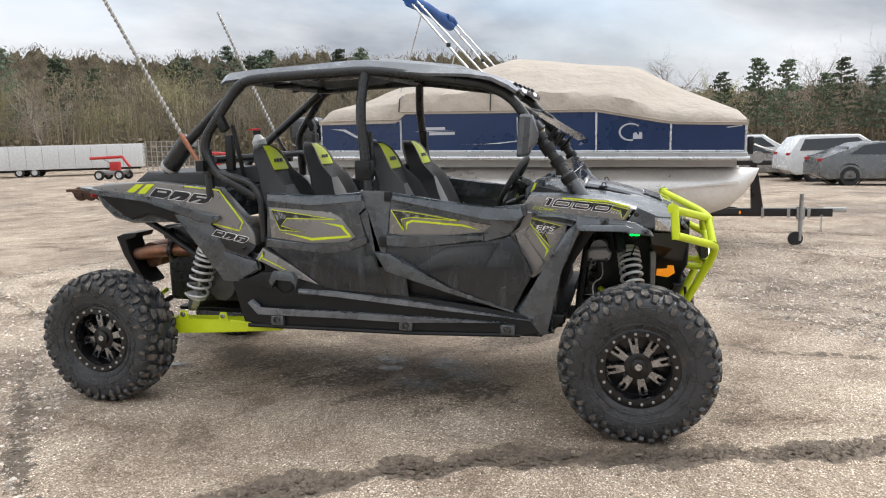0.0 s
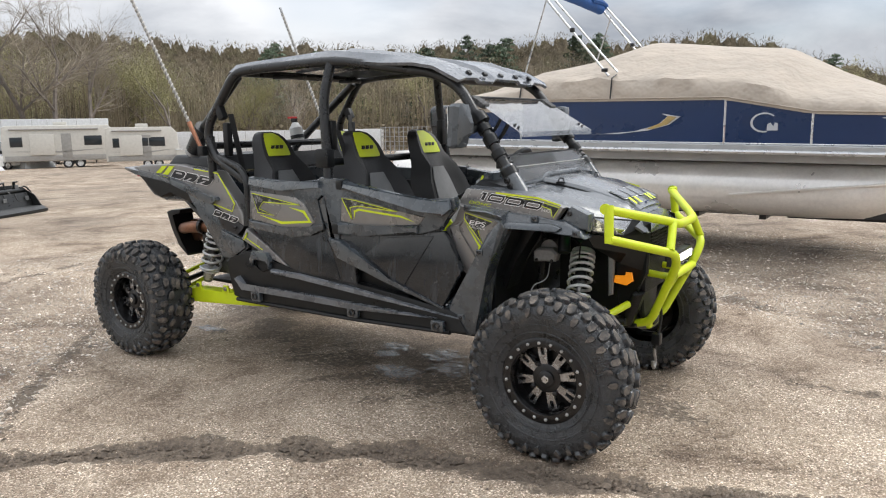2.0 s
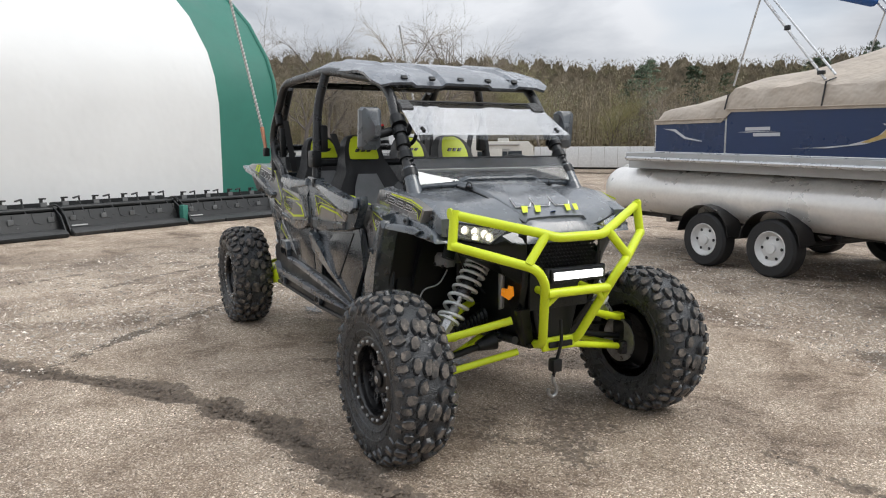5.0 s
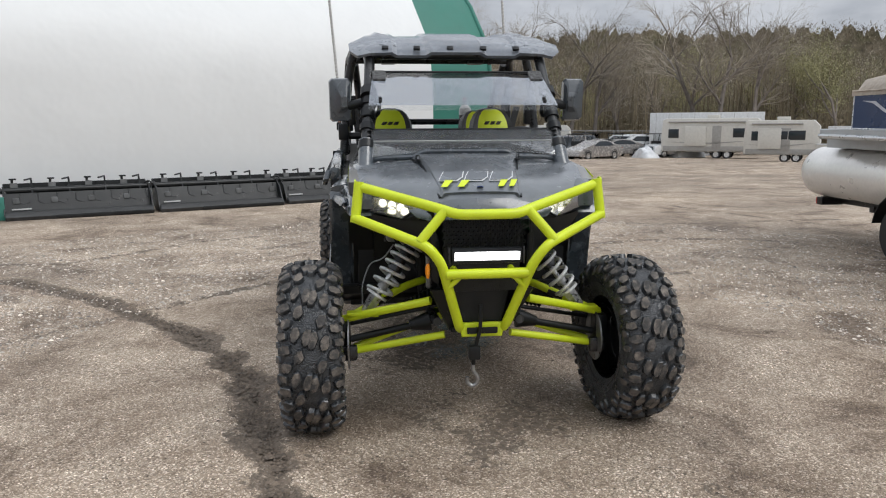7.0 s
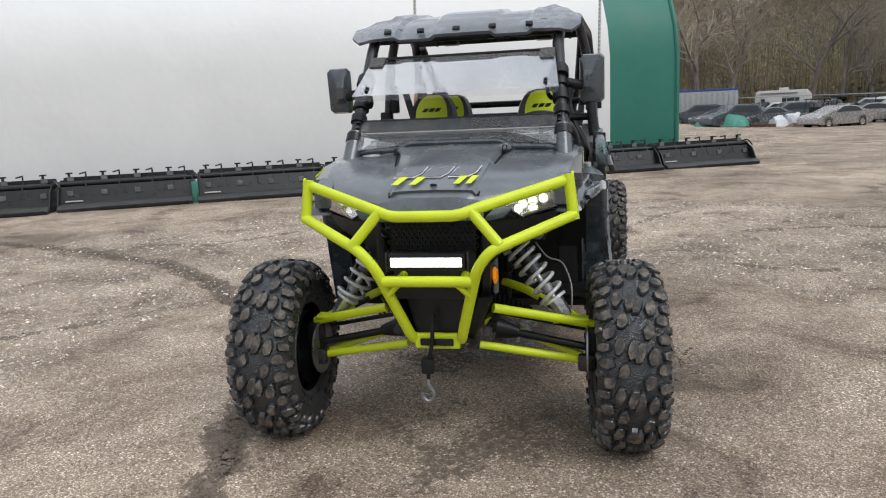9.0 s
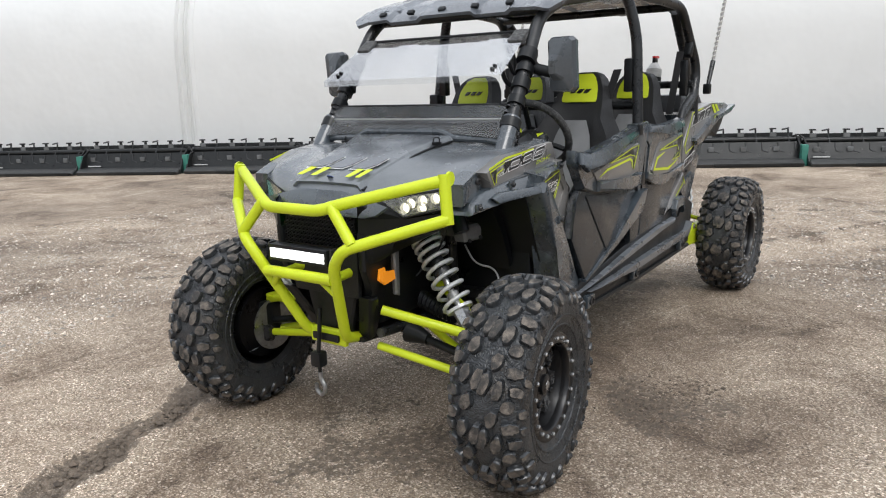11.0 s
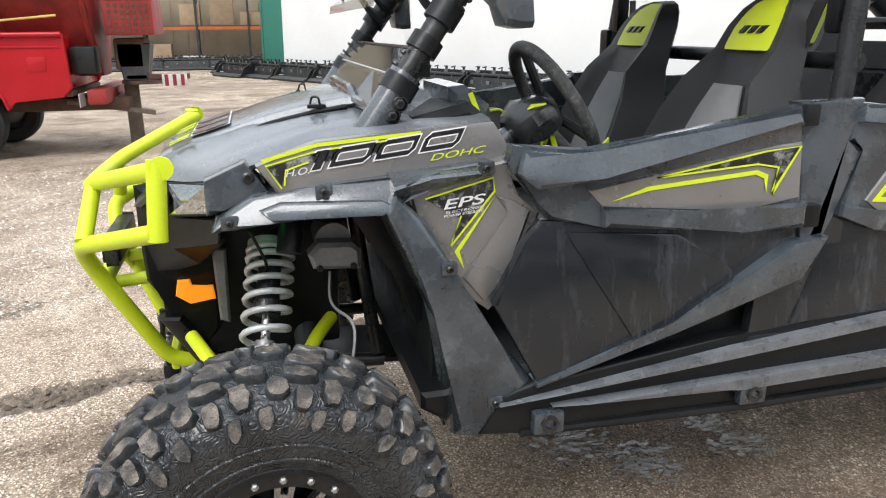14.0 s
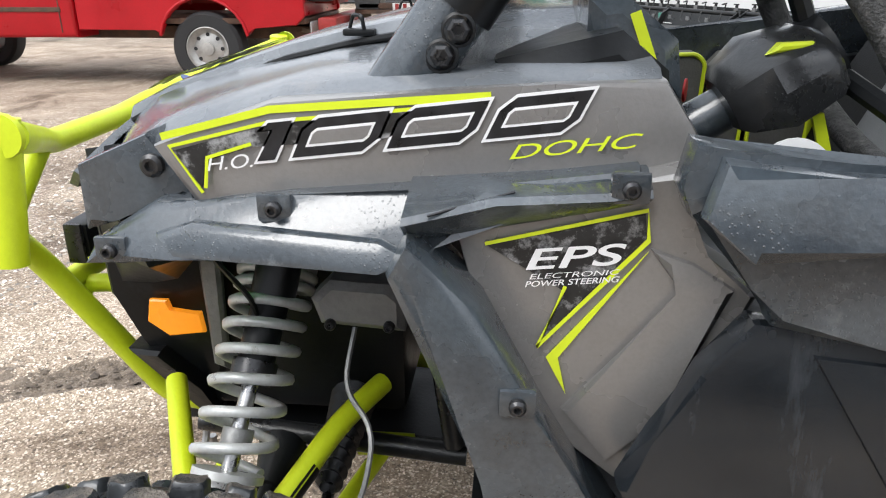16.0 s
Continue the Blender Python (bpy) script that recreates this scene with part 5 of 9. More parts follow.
shield = part("lower_screen", sheet([[(2.640, y, 1.262) for y in (-0.470, -0.2, 0, 0.2, 0.470)], [(2.692, y * 0.95, 1.192 + (0.018 if abs(y) < 0.3 else 0)) for y in (-0.47, -0.24, 0, 0.24, 0.47)]], 0.004), SHIELD, utv, "clear lower half windscreen, rain-spotted", 0)
part("screen_strip", sheet([[(2.590, y, 1.314) for y in (-0.475, -0.2, 0, 0.2, 0.475)], [(2.640, y, 1.264) for y in (-0.470, -0.2, 0, 0.2, 0.470)]], 0.004), STRIP, shield, "folded clear strip with a little white mixed in", 0)
# light caught along the clear fold is put in as white colour
part("screen_fold", tube([(2.641, -0.468, 1.262), (2.641, 0.468, 1.262)], 0.0025, 6), WHITE_TANK, shield, "folded clear edge with its highlight coloured white")
part("screen_top_edge", tube([(2.588, -0.475, 1.317), (2.588, 0.475, 1.317)], 0.004, 6), CAGE, shield)
for s in (-1, 1):
    for bz in (1.305, 1.282):
        part("screen_bolt", lathe([(0.011, 0), (0.011, 0.007), (0.0004, 0.008)], 10, Matrix.Translation((2.606 + (1.318 - bz) * 0.76, s * 0.450, bz)) @ pose(0, 0, 0, 40, 0, 90)), DKBOLT, shield)
    part("screen_bracket", boxm((2.585, s * 0.462, 1.285), (0.05, 0.03, 0.06), 0.006), PLASTIC_DK, shield)

# -- mirrors
for s in (-1, 1):
    bm = bmesh.new()
    rings = []
    for x, cy, hy, z0, z1, cut in ((2.386, 0.590, 0.050, 1.358, 1.562, 0.012), (2.412, 0.590, 0.054, 1.356, 1.566, 0.014), (2.440, 0.588, 0.050, 1.362, 1.560, 0.014), (2.452, 0.580, 0.030, 1.400, 1.535, 0.010), (2.476, 0.568, 0.014, 1.425, 1.475, 0.004)):
        ring = [(-hy, z0 + cut), (-hy + cut, z0), (hy - cut, z0), (hy, z0 + cut), (hy, z1 - cut), (hy - cut, z1), (-hy + cut, z1), (-hy, z1 - cut)]
        rings.append([bm.verts.new((x + 0.018 * (z - 1.36) / 0.2, s * (cy + q), z)) for q, z in ring])
    for p, q in zip(rings, rings[1:]):
        for i in range(8):
            bm.faces.new((p[i], p[(i + 1) % 8], q[(i + 1) % 8], q[i]))
    bm.faces.new(rings[0])
    bm.faces.new(rings[-1])
    mir = part("side_mirror", bm, MIRROR_SHELL, utv, "dark glossy mirror shell on a stubby arm", 18)
    part("mirror_face", prism([(s * 0.545, 1.37), (s * 0.63, 1.37), (s * 0.635, 1.55), (s * 0.55, 1.55)], 2.388, 2.392, "x"), surf("mirror_glass", (0.7, 0.7, 0.7), 0.03, metal=1.0, var=0, bump=0) if s < 0 else bpy.data.materials["mirror_glass"], mir, "mirror glass", 0)
    part("mirror_arm", tube([(2.445, s * 0.455, 1.455), (2.44, s * 0.555, 1.430)], 0.022, 12), PLASTIC_DK, mir)
    part("mirror_clamp", tube([(2.475, s * 0.450, 1.475), (2.445, s * 0.448, 1.51)], 0.040, 14), PLASTIC_DK, mir)

# -- seats
def seat(x, y, group):
    """A bucket seat; x is the top of its back."""
    z0, shells = 0.0, []
    st = [(0.62, 0.30, 0.21, 0.10), (0.80, 0.245, 0.245, 0.13), (1.00, 0.175, 0.255, 0.13), (1.13, 0.125, 0.222, 0.12), (1.22, 0.095, 0.168, 0.11), (1.30, 0.062, 0.142, 0.10), (1.36, 0.038, 0.130, 0.09), (1.405, 0.018, 0.106, 0.075), (1.430, 0.004, 0.080, 0.055), (1.442, -0.01, 0.04, 0.03)]
    rows = []
    for z, dx, w, t in st:
        bol = 0.055 if z < 1.24 else 0.012
        cx = x + dx
        rows.append([(cx - t / 2, y, z), (cx - t / 2, y - w * 0.7, z), (cx - t * 0.2, y - w, z), (cx + t * 0.5 + bol, y - w * 0.90, z), (cx + t * 0.5 + bol * 0.7, y - w * 0.70, z), (cx + t * 0.5, y - w * 0.50, z), (cx + t * 0.5, y, z), (cx + t * 0.5, y + w * 0.50, z), (cx + t * 0.5 + bol * 0.7, y + w * 0.70, z), (cx + t * 0.5 + bol, y + w * 0.90, z), (cx - t * 0.2, y + w, z), (cx - t / 2, y + w * 0.7, z), (cx - t / 2, y, z)])
    bm = sheet(rows)
    bmesh.ops.remove_doubles(bm, verts=bm.verts, dist=0.0005)
    top = [v for v in bm.verts if v.co.z > 1.441]
    bmesh.ops.contextual_create(bm, geom=top)
    back = part("seat", bm, SEAT_BK, utv, "black and grey bucket seat with a lime headrest", 60)

    def front(z0, z1, w0, w1, lift, n=5, shape=None):
        rws = []
        for i in range(n + 1):
            z = z0 + (z1 - z0) * i / n
            for (za, da, wa, ta), (zb, db, wb, tb) in zip(st, st[1:]):
                if za <= z <= zb:
                    f = (z - za) / (zb - za)
                    cx, t = x + da + (db - da) * f, ta + (tb - ta) * f
            w = w0 + (w1 - w0) * i / n
            if shape:
                w *= shape[i]
            rws.append([(cx + t * 0.5 + lift * (0.55 if abs(k) == 1 else 1), y + k * w, z) for k in (-1, -0.5, 0, 0.5, 1)])
        return sheet(rws, 0.006)

    part("headrest_pad", front(1.298, 1.434, 0.108, 0.066, 0.012, 7, (0.82, 0.98, 1.06, 1.12, 1.12, 1.08, 0.92, 0.55)), SEAT_LM, back, "lime headrest pad", 40)
    part("back_insert", front(0.78, 1.21, 0.145, 0.085, 0.014, 6, (1, 1, 1, 1, 1, 0.95, 0.7)), SEAT_GY, back, "grey fabric insert", 40)
    for k in (-1, 0, 1):
        b = front(1.342, 1.360, 0.0165, 0.0165, 0.018, 2)
        for v in b.verts:
            v.co.y += k * 0.036 + (v.co.z - 1.35) * 0.7
        part("headrest_badge", b, DECAL_DK, back, smooth=0)
    for k in (-1, 1):
        part("seam_piping", tube([(x + 0.145, y + k * 0.112, 1.215), (x + 0.20, y + k * 0.140, 1.08), (x + 0.275, y + k * 0.155, 0.86)], 0.004, 6), SEAT_GY, back)
    cushion = bmesh.new()
    boxm((x + 0.45, y, 0.70), (0.46, 0.44, 0.16), 0.05, 3, bm=cushion)
    part("cushion", cushion, SEAT_BK, back, "black seat cushion", 50)
    for k in (-1, 1):
        part("lime_flash", prism([(x + 0.30, 0.84), (x + 0.50, 0.80), (x + 0.30, 1.02)], y + k * 0.232, y + k * 0.246, "y"), LIME_DECAL, back, smooth=0)
    return back


for x, y in ((1.545, -0.315), (1.545, 0.315), (0.855, -0.335), (0.855, 0.335)):
    seat(x, y, "seats")

# -- steering wheel
cz = Vector((2.218, 0.350, 1.172))
nrm = Vector((-0.85, 0.0, 0.52)).normalized()
u, w = Vector((0, 1, 0)), nrm.cross(Vector((0, 1, 0)))
ring = [cz + (u * math.cos(a) + w * math.sin(a)) * 0.165 for a in [k * 6.28318 / 48 for k in range(48)]]
steer = part("steering_wheel", tube(ring, 0.0165, 12, closed=True), WHEEL_GRIP, utv, "worn dark padded steering wheel")
part("wheel_hub", tube([cz - nrm * 0.045, cz - nrm * 0.005], 0.050, 18), PLASTIC_DK, steer)
part("steering_column", tube([cz - nrm * 0.05, cz - nrm * 0.26], 0.027, 14), PLASTIC, steer)
for a in (0.5, 2.64, 4.71):
    part("wheel_spoke", tube([cz - nrm * 0.02, cz + (u * math.cos(a) + w * math.sin(a)) * 0.155], 0.012, 8), PLASTIC_DK, steer)
# faceted hood over the column, widening towards the wheel
hood_rings, bm = [], bmesh.new()
for f, hw, up, lo in ((-0.135, 0.052, 0.040, -0.020), (-0.125, 0.062, 0.052, -0.030), (-0.085, 0.080, 0.064, -0.046), (-0.030, 0.070, 0.050, -0.040), (-0.018, 0.060, 0.040, -0.030)):
    c = cz + nrm * f + Vector((0, 0.02, 0))
    hood_rings.append([bm.verts.new(c + u * q - w * v) for q, v in ((-hw, lo * 0.4), (-hw, up * 0.55), (-hw * 0.55, up), (hw * 0.30, up * 1.02), (hw * 0.88, up * 0.62), (hw, up * 0.15), (hw * 0.85, lo * 0.7), (0, lo), (-hw * 0.8, lo))])
for p, q in zip(hood_rings, hood_rings[1:]):
    for i in range(9):
        bm.faces.new((p[i], p[(i + 1) % 9], q[(i + 1) % 9], q[i]))
bm.faces.new(hood_rings[0])
bm.faces.new(hood_rings[-1])
part("column_shroud", bm, SHROUD, utv, "black faceted column shroud with rain drops", 34)
part("lime_shroud_trim", prism([(2.315, 1.172), (2.262, 1.180), (2.268, 1.187), (2.30, 1.184)], 0.385, 0.425, "y", 0.003), LIME_DECAL, utv)
part("lime_switch_trim", prism([(2.252, 1.108), (2.240, 1.110), (2.218, 1.050), (2.232, 1.050)], 0.405, 0.412, "y"), LIME_DECAL, utv, smooth=0)
part("round_plate", lathe([(0.040, 0), (0.040, 0.003), (0.034, 0.004), (0.0004, 0.004)], 24, pose(2.285, 0.470, 1.055, 0, 0, 0)), WHITE, utv, "round white sticker")
BAG = surf("grey_bag_cloth", (0.115, 0.110, 0.100), 0.85, var=0.15, bump=0.12, bscale=300)
for x0, x1, z1 in ((2.262, 2.142, 1.071), (2.132, 2.040, 1.072), (2.030, 1.890, 1.098)):
    bag = part("door_bag", prism([(x0, 0.80), (x0 - 0.004, z1 - 0.030), (x0 - 0.030, z1), (x1 + 0.022, z1 + 0.002), (x1, z1 - 0.020), (x1 + 0.01, 0.80)], -0.600, -0.515, "y", 0.012, 2), BAG, utv, "grey cloth bag on the far door with lime piping")
    part("piping", tube(bend([(x0, -0.512, 0.80), (x0 - 0.004, -0.512, z1 - 0.026), (x0 - 0.028, -0.512, z1 - 0.002), (x1 + 0.022, -0.512, z1), (x1 + 0.002, -0.512, z1 - 0.020), (x1 + 0.011, -0.512, 0.80)], 0.012), 0.0050, 6), LIME_DECAL, bag)
part("grab_bar", tube(bend([(2.36, -0.44, 1.12), (2.30, -0.40, 1.10), (2.30, -0.22, 1.10), (2.36, -0.18, 1.12)], 0.03), 0.014, 10), PLASTIC_DK, utv)
part("ignition_tag", lathe([(0.016, 0), (0.016, 0.003), (0.0004, 0.003)], 14, pose(2.345, 0.20, 1.10, 0, 0, 70)), RED, utv, "red key tag")

# -- suspension
def coil(a, b, radius, turns, wire, n=16, close=0.0):
    """A wire wound from a to b; close gathers the turns towards a."""
    a, b = Vector(a), Vector(b)
    d = (b - a).normalized()
    u = d.orthogonal().normalized()
    w = d.cross(u)
    k = int(turns * n)
    return tube([a + (b - a) * ((i / k) ** (1 + close)) + (u * math.cos(6.28318 * i / n) + w * math.sin(6.28318 * i / n)) * radius for i in range(k + 1)], wire, 8)


def shock(a, b, radius, turns):
    a, b = Vector(a), Vector(b)
    body = part("shock_absorber", tube([a + (a - b) * 0.10, a.lerp(b, 0.45)], radius * 0.52, 14), PLASTIC_DK, utv, "black coil-over shock with a grey spring")
    part("shock_shaft", tube([a.lerp(b, 0.4), b], radius * 0.22, 10), BOLT, body, "chrome shaft")
    part("spring", coil(a.lerp(b, 0.0), a.lerp(b, 0.78), radius, turns, 0.0082, close=0.45), SPRING, body, "grey coil spring", 60)
    part("spring_collar", tube([a.lerp(b, -0.05), a.lerp(b, 0.0)], radius * 1.06, 24), SPRING, body)
    part("bump_stop", tube([a.lerp(b, 0.62), a.lerp(b, 0.70)], radius * 0.42, 14), ALU, body)
    part("spring_perch", tube([a.lerp(b, 0.78), a.lerp(b, 0.81)], radius * 0.95, 18), SPRING, body)
    part("crossover_ring", tube([a.lerp(b, 0.36), a.lerp(b, 0.44)], radius * 0.62, 16), DKBOLT, body)
    part("shock_fork", tube([a.lerp(b, 0.81), a.lerp(b, 0.99)], radius * 0.62, 6, r1=radius * 0.50), BOLT, body, "silver lower fork")
    part("shock_eye", tube([b + Vector((0.018, 0, 0)), b - Vector((0.018, 0, 0))], 0.022, 12), STEEL, body)


for s in (-1, 1):
    shock((2.925, s * 0.26, 0.83), (2.975, s * 0.48, 0.53), 0.054, 8.0)
    part("shock_reservoir", tube([(2.87, s * 0.36, 0.95), (2.885, s * 0.40, 0.86)], 0.030, 16), PLASTIC_DK, utv, "black shock reservoir")
    cast = part("control_box", prism([(2.715, 0.800), (2.83, 0.808), (2.842, 0.845), (2.815, 0.872), (2.735, 0.868), (2.715, 0.850)], s * 0.325, s * 0.385, "y", 0.010), ALU, utv, "grey steering motor casting")
    for bx in (2.735, 2.815):
        bolt_head(bx, 0.385, 0.812, s, cast, 0.008)
    part("motor_can", lathe([(0.0005, s * 0.20), (0.045, s * 0.20), (0.045, s * 0.325), (0.0005, s * 0.325)], 20, pose(2.775, 0, 0.86)), ALU, cast)
    fold = [Vector((2.84, s * 0.17, 0.56)).lerp(Vector((2.85, s * 0.34, 0.50)), k / 18) for k in range(19)]
    bm = bmesh.new()
    loops = []
    for k, c in enumerate(fold):
        rad = (0.042 if k % 2 else 0.033) - 0.0011 * k
        loops.append([(c.x + rad * math.cos(j * 6.28318 / 14), c.y, c.z + rad * math.sin(j * 6.28318 / 14)) for j in range(15)])
    part("rubber_boot", sheet(loops, 0.0, bm), PLASTIC_DK, utv, "black ribbed steering boot", 60)
    part("frame_tube", tube([(2.66, s * 0.21, 0.50), (2.72, s * 0.24, 0.98)], 0.019, 10), CAGE, utv)
    part("frame_tube", tube([(2.64, s * 0.20, 0.47), (3.12, s * 0.18, 0.50)], 0.019, 10), CAGE, utv)
    part("wire_loom", tube(bend([(2.70, s * 0.30, 0.96), (2.76, s * 0.31, 0.90), (2.86, s * 0.30, 0.93), (2.92, s * 0.27, 0.88)], 0.03), 0.006, 6), PLASTIC_DK, utv)
    arm = part("upper_arm", tube(bend([(3.14, s * 0.21, 0.60), (2.99, s * 0.52, 0.505), (2.965, s * 0.585, 0.485)], 0.04), 0.018, 12), LIME, utv, "lime tubular upper suspension arm")
    part("arm_leg", tube(bend([(2.78, s * 0.21, 0.615), (2.83, s * 0.30, 0.60), (2.955, s * 0.56, 0.49)], 0.06), 0.018, 12), LIME, arm)
    part("arm_gusset", prism([(2.93, s * 0.44), (3.03, s * 0.43), (3.0, s * 0.57), (2.95, s * 0.57)], 0.505, 0.520, "z", 0.003), LIME, arm)
    part("arm_wrap", tube([(2.865, s * 0.373, 0.566), (2.895, s * 0.435, 0.540)], 0.0195, 12), PLASTIC_DK, arm)
    lo = part("lower_arm", tube([(3.09, s * 0.145, 0.435), (3.0, s * 0.56, 0.345)], 0.016, 12), LIME, utv, "lime tubular lower suspension arm")
    part("arm_leg", tube([(2.79, s * 0.15, 0.445), (2.95, s * 0.54, 0.35)], 0.016, 12), LIME, lo)
    part("arm_bush", tube([(2.74, s * 0.15, 0.447), (2.84, s * 0.15, 0.447)], 0.022, 12), LIME, lo)
    part("drive_shaft", tube([(2.965, s * 0.16, 0.47), (2.972, s * 0.60, 0.385)], 0.016, 10), PLASTIC_DK, utv)
    part("cv_boot", tube([(2.966, s * 0.20, 0.465), (2.968, s * 0.29, 0.448)], 0.045, 14, r1=0.022), PLASTIC_DK, utv)
    part("tie_rod", tube([(2.85, s * 0.18, 0.50), (2.86, s * 0.58, 0.43)], 0.010, 8), PLASTIC_DK, utv)
    part("knuckle", boxm((2.972, s * 0.585, 0.395), (0.09, 0.06, 0.17), 0.02), PLASTIC_DK, utv)
    part("knuckle_guard", boxm((3.02, s * 0.56, 0.345), (0.04, 0.07, 0.07), 0.015), DKBOLT, utv)
    part("brake_disc", lathe([(0.0005, s * 0.56), (0.115, s * 0.56), (0.115, s * 0.567), (0.0005, s * 0.567)], 32, pose(2.972, 0, 0.374)), STEEL, utv, "steel brake disc")
    part("brake_hose", tube(bend([(2.79, s * 0.35, 0.79), (2.80, s * 0.40, 0.72), (2.745, s * 0.46, 0.70), (2.76, s * 0.50, 0.60), (2.84, s * 0.50, 0.52)], 0.05), 0.0038, 6), ALU, utv)
    part("under_light_wire", tube(bend([(2.97, s * 0.40, 0.92), (2.93, s * 0.33, 0.80), (2.99, s * 0.26, 0.70)], 0.05), 0.004, 6), PLASTIC_DK, utv)
    # trailing arm and rear shock
    tr = part("trailing_arm", side_prism([(0.24, 0.43), (0.36, 0.440), (0.62, 0.435), (0.70, 0.450), (1.02, 0.425), (1.02, 0.395), (0.68, 0.372), (0.36, 0.352), (0.24, 0.36)], 0.46, 0.555, s, 0.010), LIME, utv, "lime rear trailing arm")
    for tx in (0.40, 0.66):
        part("arm_tab", side_prism([(tx - 0.04, 0.43), (tx - 0.018, 0.49), (tx + 0.018, 0.49), (tx + 0.04, 0.43)], 0.545, 0.557, s, 0.003), LIME, tr)
        bolt_head(tx, 0.557, 0.468, s, tr, 0.014, STEEL)
    part("radius_rod", tube([(0.02, s * 0.16, 0.52), (0.04, s * 0.58, 0.44)], 0.014, 10), LIME, tr)
    part("radius_rod", tube([(0.02, s * 0.16, 0.42), (0.04, s * 0.58, 0.32)], 0.014, 10), LIME, tr)
    part("rear_knuckle", boxm((0.12, s * 0.53, 0.39), (0.30, 0.06, 0.14), 0.02), LIME, tr)
    part("rear_shaft", tube([(0.02, s * 0.12, 0.46), (0.0, s * 0.60, 0.38)], 0.018, 10), PLASTIC_DK, utv)
    shock((0.565, s * 0.50, 0.835), (0.43, s * 0.50, 0.50), 0.062, 7.0)
    part("rear_frame_tube", tube([(0.82, s * 0.40, 0.52), (0.20, s * 0.36, 0.92), (0.0, s * 0.30, 1.0)], 0.022, 10), CAGE, utv)

# -- extinguisher, whips
ext = part("fire_extinguisher", tube([(0.52, 0.30, 1.36), (0.50, 0.30, 1.46)], 0.047, 20), WHITE_TANK, utv, "white fire extinguisher on the harness bar")
part("extinguisher_dome", tube([(0.50, 0.30, 1.46), (0.492, 0.30, 1.50)], 0.047, 20, r1=0.018), WHITE_TANK, ext)
part("extinguisher_band", tube([(0.515, 0.30, 1.385), (0.51, 0.30, 1.41)], 0.0485, 20), PLASTIC_DK, ext)
part("extinguisher_valve", boxm((0.488, 0.30, 1.515), (0.05, 0.02, 0.03), 0.005), PLASTIC_DK, ext)
part("extinguisher_handle", boxm((0.472, 0.30, 1.535), (0.08, 0.02, 0.014), 0.004), RED, ext, "red handle")
for s, foot, mid, tip in ((-1, (0.655, -0.655, 1.335), (0.545, -0.650, 1.505), (-0.055, -0.760, 2.72)), (1, (0.545, 0.640, 1.335), (0.452, 0.642, 1.496), (0.061, 0.665, 2.331))):
    whip = part("whip_light", tube([foot, mid], 0.011, 10, r1=0.015), BRASS if s < 0 else CAGE, utv, "tall spiral whip light on a spring base")
    f, m2, tp = Vector(foot), Vector(mid), Vector(tip)
    part("whip_tube", tube([m2, m2.lerp(tp, 0.5), tp], 0.0085, 8), surf("whip_core", (0.30, 0.29, 0.27), 0.5) if s < 0 else bpy.data.materials["whip_core"], whip)
    part("whip_spiral", coil(m2, tp, 0.0085, (tp - m2).length / 0.032, 0.0045, 8), WHIP, whip, "pale spiral wrap", 60)
    part("whip_tip", tube([tp, tp + (tp - m2).normalized() * 0.05], 0.009, 8), STEEL, whip)
    part("whip_mount", boxm(f, (0.05, 0.04, 0.06), 0.008), PLASTIC_DK, whip)

# ---- ground ----
def step(a, b, x):
    t = np.clip((x - a) / (b - a), 0, 1)
    return t * t * (3 - 2 * t)


def ground_z(x, y):
    """The lot lies level round the vehicle and falls away gently beyond."""
    d = np.hypot(np.asarray(x) - 1.5, np.asarray(y))
    return -0.72 * step(9, 30, d) * (0.2 + 0.8 * step(-6, 6, np.asarray(y))) - 0.55 * step(34, 60, d) * step(2, 14, np.asarray(y))


def on_ground(x, y, rz=0.0, dz=0.0):
    return pose(x, y, float(ground_z(x, y)) + dz, 0, 0, rz)


